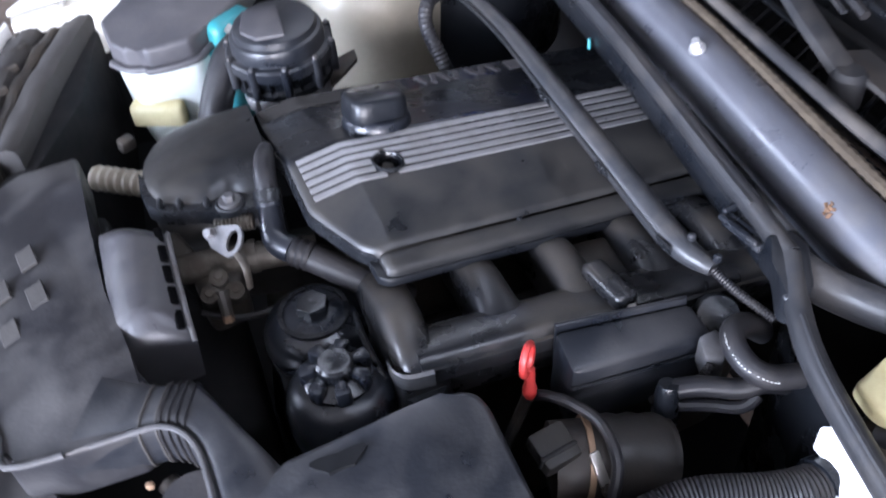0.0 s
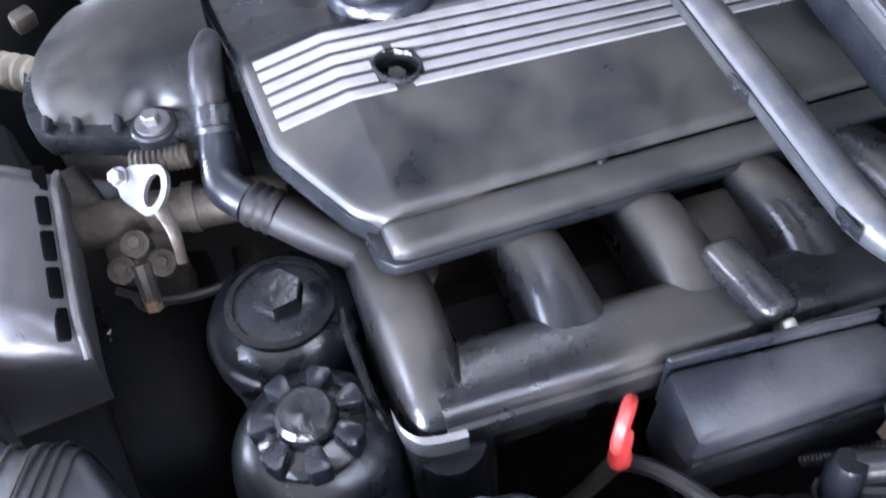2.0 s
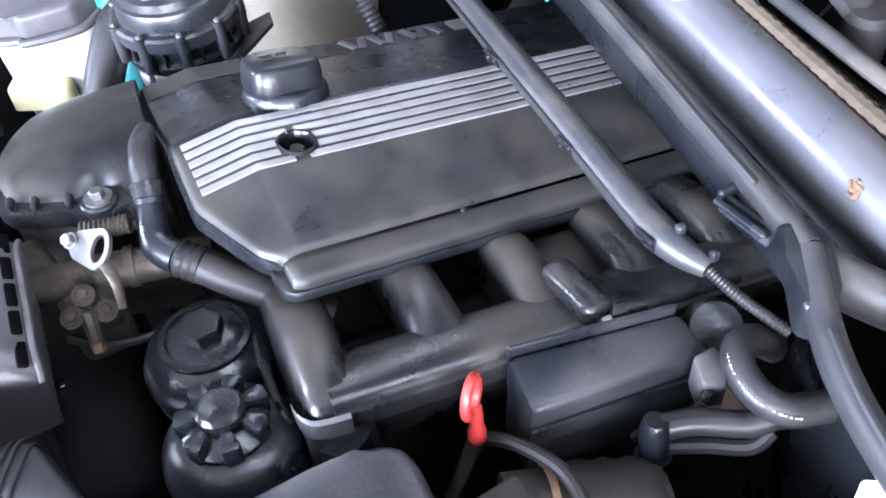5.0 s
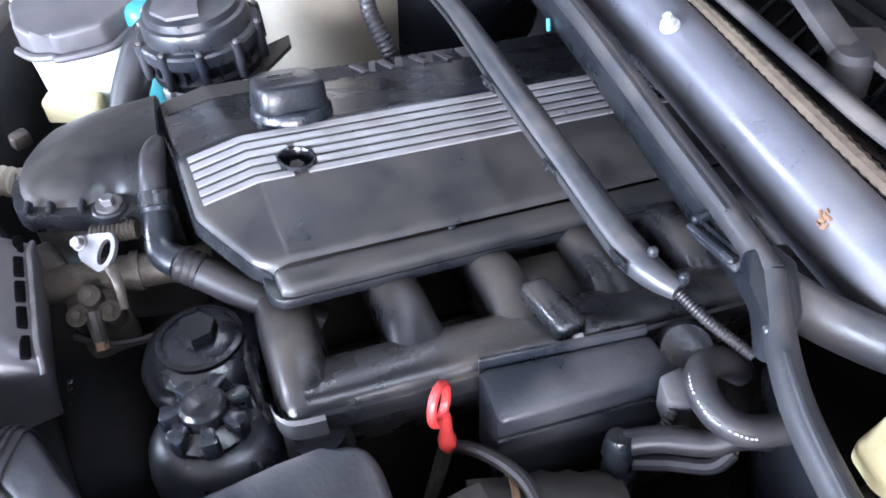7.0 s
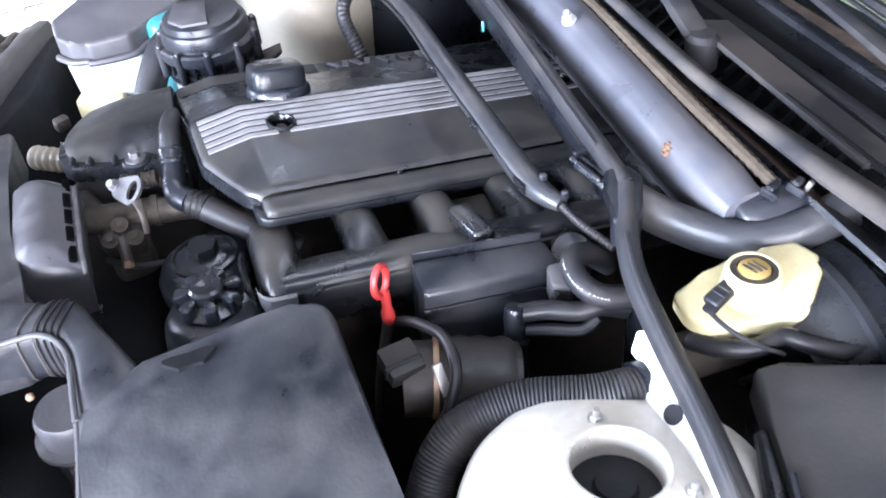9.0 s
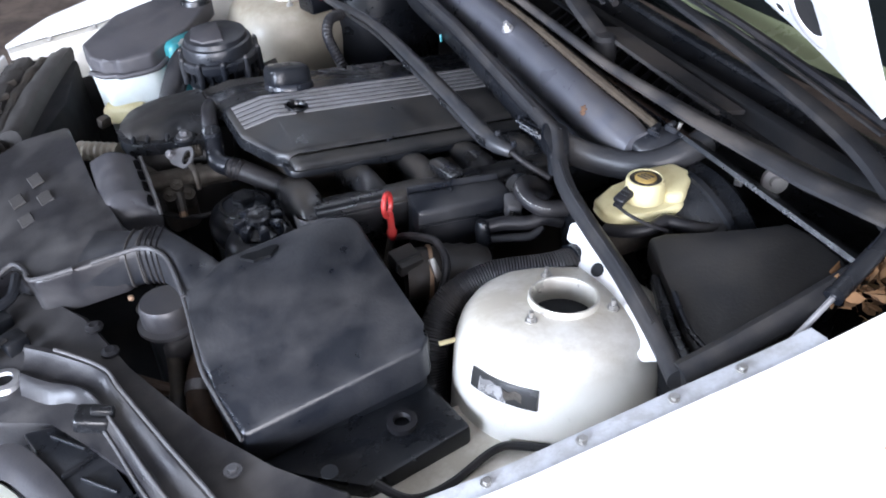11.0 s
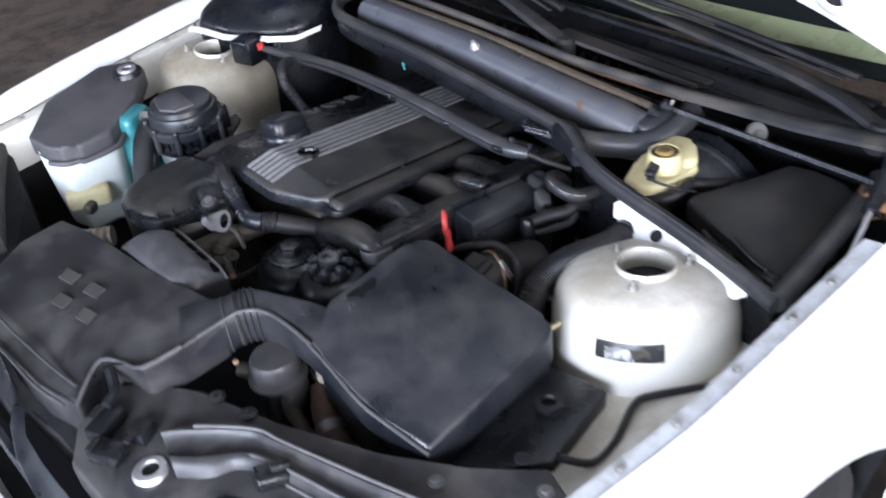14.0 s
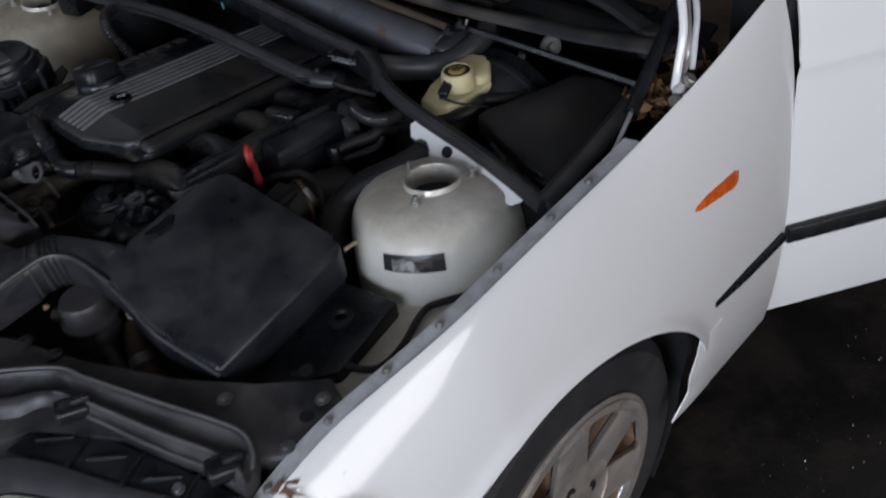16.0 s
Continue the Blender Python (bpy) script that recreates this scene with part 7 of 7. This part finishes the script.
def build_headlight(car):
    h = tagged(new("headlight"), "clear headlight with an amber corner indicator")
    h.parent = car
    back = smooth_path([(-0.610, -0.387, 0.728), (-0.577, -0.383, 0.742), (-0.535, -0.385, 0.748), (-0.501, -0.441, 0.749), (-0.470, -0.521, 0.748), (-0.437, -0.595, 0.747), (-0.398, -0.676, 0.745)], 8)
    brow = smooth_path([(-0.626, -0.387, 0.700), (-0.598, -0.389, 0.722), (-0.569, -0.404, 0.733), (-0.542, -0.431, 0.737), (-0.504, -0.504, 0.737), (-0.470, -0.576, 0.736), (-0.430, -0.648, 0.735)], 8)
    foot = smooth_path([(-0.632, -0.385, 0.690), (-0.628, -0.393, 0.665), (-0.611, -0.424, 0.650), (-0.595, -0.459, 0.640), (-0.564, -0.526, 0.630), (-0.531, -0.597, 0.620), (-0.494, -0.679, 0.610)], 8)
    out = Vector((-0.93, -0.36, 0))

    def at(line, u):
        i = u * (len(line) - 1)
        return line[int(i)].lerp(line[min(int(i) + 1, len(line) - 1)], i - int(i))

    def lens(u, v):
        return at(brow, u).lerp(at(foot, u), v) + out * (0.022 * math.sin(math.pi * min(1.0, 0.08 + 0.9 * v)) * min(1.0, 4 * u + 0.05))
    part("lens", sheet(lens, 48, 20, 0.004), LENS, h, "clear plastic headlight lens with a grey-green sheen", 60)

    def rim(u, v):
        return at(back, u).lerp(at(brow, u), v) + Vector((0, 0, 0.0035 * math.sin(math.pi * v)))
    part("top_rim", sheet(rim, 48, 8, 0.006), PANEL, h, "broad dark grey headlight rim", 60)
    part("brow_line", tube([p + Vector((0, 0, 0.001)) for p in brow[8::4]], 0.0022, 8, 3), GALVANISED, h, "pale edge of the lens")
    part("top_cover", slab([(-0.560, -0.345, 0.712), (-0.50, -0.335, 0.722), (-0.42, -0.50, 0.735), (-0.385, -0.60, 0.738), (-0.395, -0.65, 0.738), (-0.450, -0.52, 0.737), (-0.510, -0.395, 0.727)], 0.03, 0.004), PLASTIC, h)
    # corner: divider, reflector, amber lens, rubber rim
    part("divider", tube([(-0.424, -0.656, 0.736), (-0.444, -0.668, 0.718), (-0.470, -0.680, 0.680), (-0.492, -0.686, 0.62)], 0.0045, 8, 5), RUBBER, h)

    def corner(a, b, bulge):
        a, b = (smooth_path(k, 6) if len(k) > 2 else [Vector(p) for p in k] for k in (a, b))

        def f(u, v):
            return at(a, u).lerp(at(b, u), v) + Vector((-0.80, -0.60, 0)) * bulge * math.sin(math.pi * (0.1 + 0.8 * v))
        return f
    upper = [(-0.426, -0.662, 0.733), (-0.412, -0.684, 0.731), (-0.386, -0.708, 0.730), (-0.357, -0.733, 0.729), (-0.322, -0.760, 0.727)]
    lower = [(-0.494, -0.690, 0.61), (-0.470, -0.700, 0.60), (-0.440, -0.715, 0.60), (-0.400, -0.733, 0.62), (-0.338, -0.764, 0.690)]
    part("reflector", sheet(corner(upper, lower, 0.004), 24, 10, 0.003), PANEL, h, "dark reflector bowl behind the amber lens", 60)
    part("reflector_strip", sheet(corner(upper[:2], lower[:2], 0.008), 6, 10, 0.003), GALVANISED, h, "bright reflector strip beside the indicator", 60)
    amber_top = [(-0.446, -0.694, 0.700), (-0.418, -0.698, 0.715), (-0.395, -0.714, 0.7215), (-0.358, -0.745, 0.7255), (-0.327, -0.767, 0.722)]
    amber_low = [(-0.475, -0.690, 0.62), (-0.460, -0.716, 0.60), (-0.428, -0.733, 0.60), (-0.386, -0.750, 0.635), (-0.337, -0.766, 0.692)]
    part("indicator", sheet(corner(amber_top, amber_low, 0.010), 24, 14, 0.005), AMBER, h, "amber corner indicator lens", 60)
    part("indicator_rim", tube([(-0.424, -0.660, 0.737), (-0.391, -0.702, 0.736), (-0.360, -0.730, 0.735), (-0.324, -0.758, 0.733), (-0.315, -0.768, 0.727), (-0.322, -0.773, 0.712), (-0.334, -0.775, 0.695), (-0.366, -0.764, 0.655), (-0.403, -0.744, 0.62)], 0.0062, 10, 6), RUBBER, h)
    part("housing", slab([(-0.57, -0.385, 0.69), (-0.40, -0.60, 0.71), (-0.36, -0.69, 0.70), (-0.42, -0.66, 0.69), (-0.54, -0.45, 0.68)], 0.14, 0.004), DARK, h)


def build_hood(car):
    def f(u, v):
        y = 0.72 - 1.44 * v
        k = min(1.0, abs(y) / 0.72)
        x0, z0 = 0.325 - 0.03 * k ** 3, 1.190 - 0.085 * k ** 2.6
        return Vector((x0 - 0.50 * u, y * (1 - 0.04 * u), z0 + 0.86 * u + 0.03 * math.sin(math.pi * u)))
    hood = part("bonnet", sheet(f, 16, 40, 0.010), WHITE, car, "raised white bonnet seen from below")
    inward = Vector((-0.86, 0, -0.50)).normalized()

    def g(u, v, h):
        return f(u, v) + inward * (0.004 + h)
    # pressed inner frame: a flange along the edge and ribs towards the nose
    rings = [[g(u, v, h) for u, h in ((0.004, 0.0), (0.010, 0.010), (0.085, 0.013), (0.100, 0.0))] for v in [0.03 + 0.94 * k / 40 for k in range(41)]]
    part("rear_flange", skin(bmesh.new(), rings), WHITE, hood, "pressed white flange along the bonnet edge", 40)
    for v0, v1 in ((0.93, 0.80), (0.07, 0.20)):
        rings = [[g(0.09 + 0.86 * t, v0 + (v1 - v0) * t + dv, h) for dv, h in ((-0.034, 0.0), (-0.026, 0.012), (0.026, 0.012), (0.034, 0.0))] for t in [k / 12 for k in range(13)]]
        part("stiffening_rib", skin(bmesh.new(), rings), WHITE, hood, "", 40)
    for u, v, r, wide in ((0.062, 0.945, 0.017, 1.5), (0.030, 0.905, 0.0055, 1.0), (0.040, 0.855, 0.016, 1.6), (0.20, 0.90, 0.020, 1.3), (0.055, 0.70, 0.010, 1.2)):
        m = look(g(u, v, 0.0125), g(u, v, 0.0125) + inward) @ pose(0, 0, 0, 180) @ Matrix.Diagonal((1.0, wide, 1.0, 1.0))
        part("boss", revolve([(r * 2.0, -0.002), (r * 1.6, 0.002), (r * 1.08, 0.0028), (r, 0.0005)], 32, m), WHITE, hood)
        part("bonnet_hole", revolve([(0, 0.0), (r * 1.06, 0.0), (r * 1.06, 0.0018), (0, 0.0018)], 28, m), DARK, hood)
    # felt mat, sagging between its clips
    def felt(u, v):
        side = 0.82 - 0.10 * u
        w = 1 - side + (2 * side - 1) * v
        uu = 0.042 + 0.93 * u + 0.006 * (1 - u) ** 8 * math.sin(38 * v) - 0.004 * (1 - u) ** 8 * math.sin(91 * v)
        return g(uu, w, 0.0145 + 0.004 * noise.noise((9 * u, 14 * v, 0.5)))
    part("insulation_mat", sheet(felt, 30, 60, 0.006), FELT, hood, "dark felt insulation mat with a ragged edge", 60)
    for v in (0.06, 0.22, 0.36, 0.64, 0.78, 0.93):
        p = felt(0.02, v)
        part("mat_clip", revolve([(0, 0.006), (0.008, 0.004), (0.010, 0.0), (0.0, -0.002)], 16, look(p, p - inward)), PLASTIC_CLEAN, hood)
    hinge = tagged(new("bonnet_hinge"), "white painted bonnet hinge among dry leaves")
    hinge.parent = car
    part("arm", tube([(0.335, -0.755, 0.918), (0.350, -0.750, 0.945), (0.366, -0.745, 1.00), (0.352, -0.735, 1.10)], 0.0058, 8, 6, flat=0.7), WHITE, hinge)
    part("second_arm", tube([(0.375, -0.757, 0.93), (0.386, -0.752, 0.965), (0.392, -0.748, 1.01), (0.372, -0.74, 1.11)], 0.0045, 8, 6, flat=0.8), FLAP, hinge)
    part("link", tube([(0.360, -0.748, 0.93), (0.380, -0.742, 0.97), (0.362, -0.735, 1.10)], 0.009, 8, 6, flat=0.5), METAL, hinge)
    part("pivot_block", rbox((0.030, 0.016, 0.018), pose(0.345, -0.760, 0.920, 0, -25, 8), 0.004, 2), FLAP, hinge)
    part("hinge_bolt", bolt((0.352, -0.765, 0.925), (0, -0.5, 0.8), 0.008, 0.01), METAL, hinge)
    part("hinge_bolt", bolt((0.318, -0.768, 0.912), (0, -0.4, 0.9), 0.007, 0.008), METAL, hinge)
    lf = bmesh.new()
    rnd = random.Random(4)
    for k in range(210):
        c = Vector((rnd.uniform(0.29, 0.44), rnd.uniform(-0.752, -0.700), 0.872 + rnd.uniform(0, 0.045)))
        a, b = Vector((rnd.uniform(-1, 1), rnd.uniform(-1, 1), rnd.uniform(-0.6, 0.6))).normalized(), Vector((rnd.uniform(-1, 1), rnd.uniform(-1, 1), rnd.uniform(-0.6, 0.6))).normalized()
        L = rnd.uniform(0.004, 0.013)
        q = [c - a * L, c - a * L * 0.3 + b * L * 0.5, c + a * L * 0.5 + b * L * 0.4, c + a * L, c + a * L * 0.2 - b * L * 0.5 + Vector((0, 0, 0.005))]
        lf.faces.new([lf.verts.new(p) for p in q])
    leaves = part("dry_leaves", lf, LEAF)
    tagged(leaves, "dry brown leaves caught in the scuttle corner", "leaves", kind="stuff")


def build_background():
    m = pose(-0.87, 4.62, 0.30, 90, 0, 20)
    t = thing("loose_tyre_wheel", "black tyred wheel of another vehicle", "wheel")
    part("tyre", revolve([(0.17, -0.20), (0.28, -0.2), (0.315, -0.17), (0.32, -0.10), (0.315, -0.03), (0.28, 0.0), (0.17, 0.0)], 48, m), TYRE, t)
    part("rim", revolve([(0.0, -0.05), (0.12, -0.03), (0.172, -0.01), (0.172, -0.04), (0.0, -0.07)], 40, m), GRIME, t)
    l = thing("lift_post", "blue vehicle lift post with a yellow guard", "lift post")
    part("post", rbox((0.20, 0.28, 3.4), pose(1.66, 3.72, 1.7), 0.02), BLUE, l)
    part("base_plate", rbox((0.4, 0.4, 0.03), pose(1.66, 3.72, 0.015), 0.005), GRIME, l)
    part("yellow_guard", rbox((0.25, 0.25, 0.5), pose(2.02, 3.76, 0.3), 0.02), YELLOW, l)


build_workshop()
CAR = build_car()
build_headlight(CAR)
build_hood(CAR)
build_engine()
build_engine_cover()
build_intake()
build_filters()
build_airbox()
build_right_side()
build_cowl()
build_left_rear()
build_slam_panel()
build_radiator_hoses()
build_background()
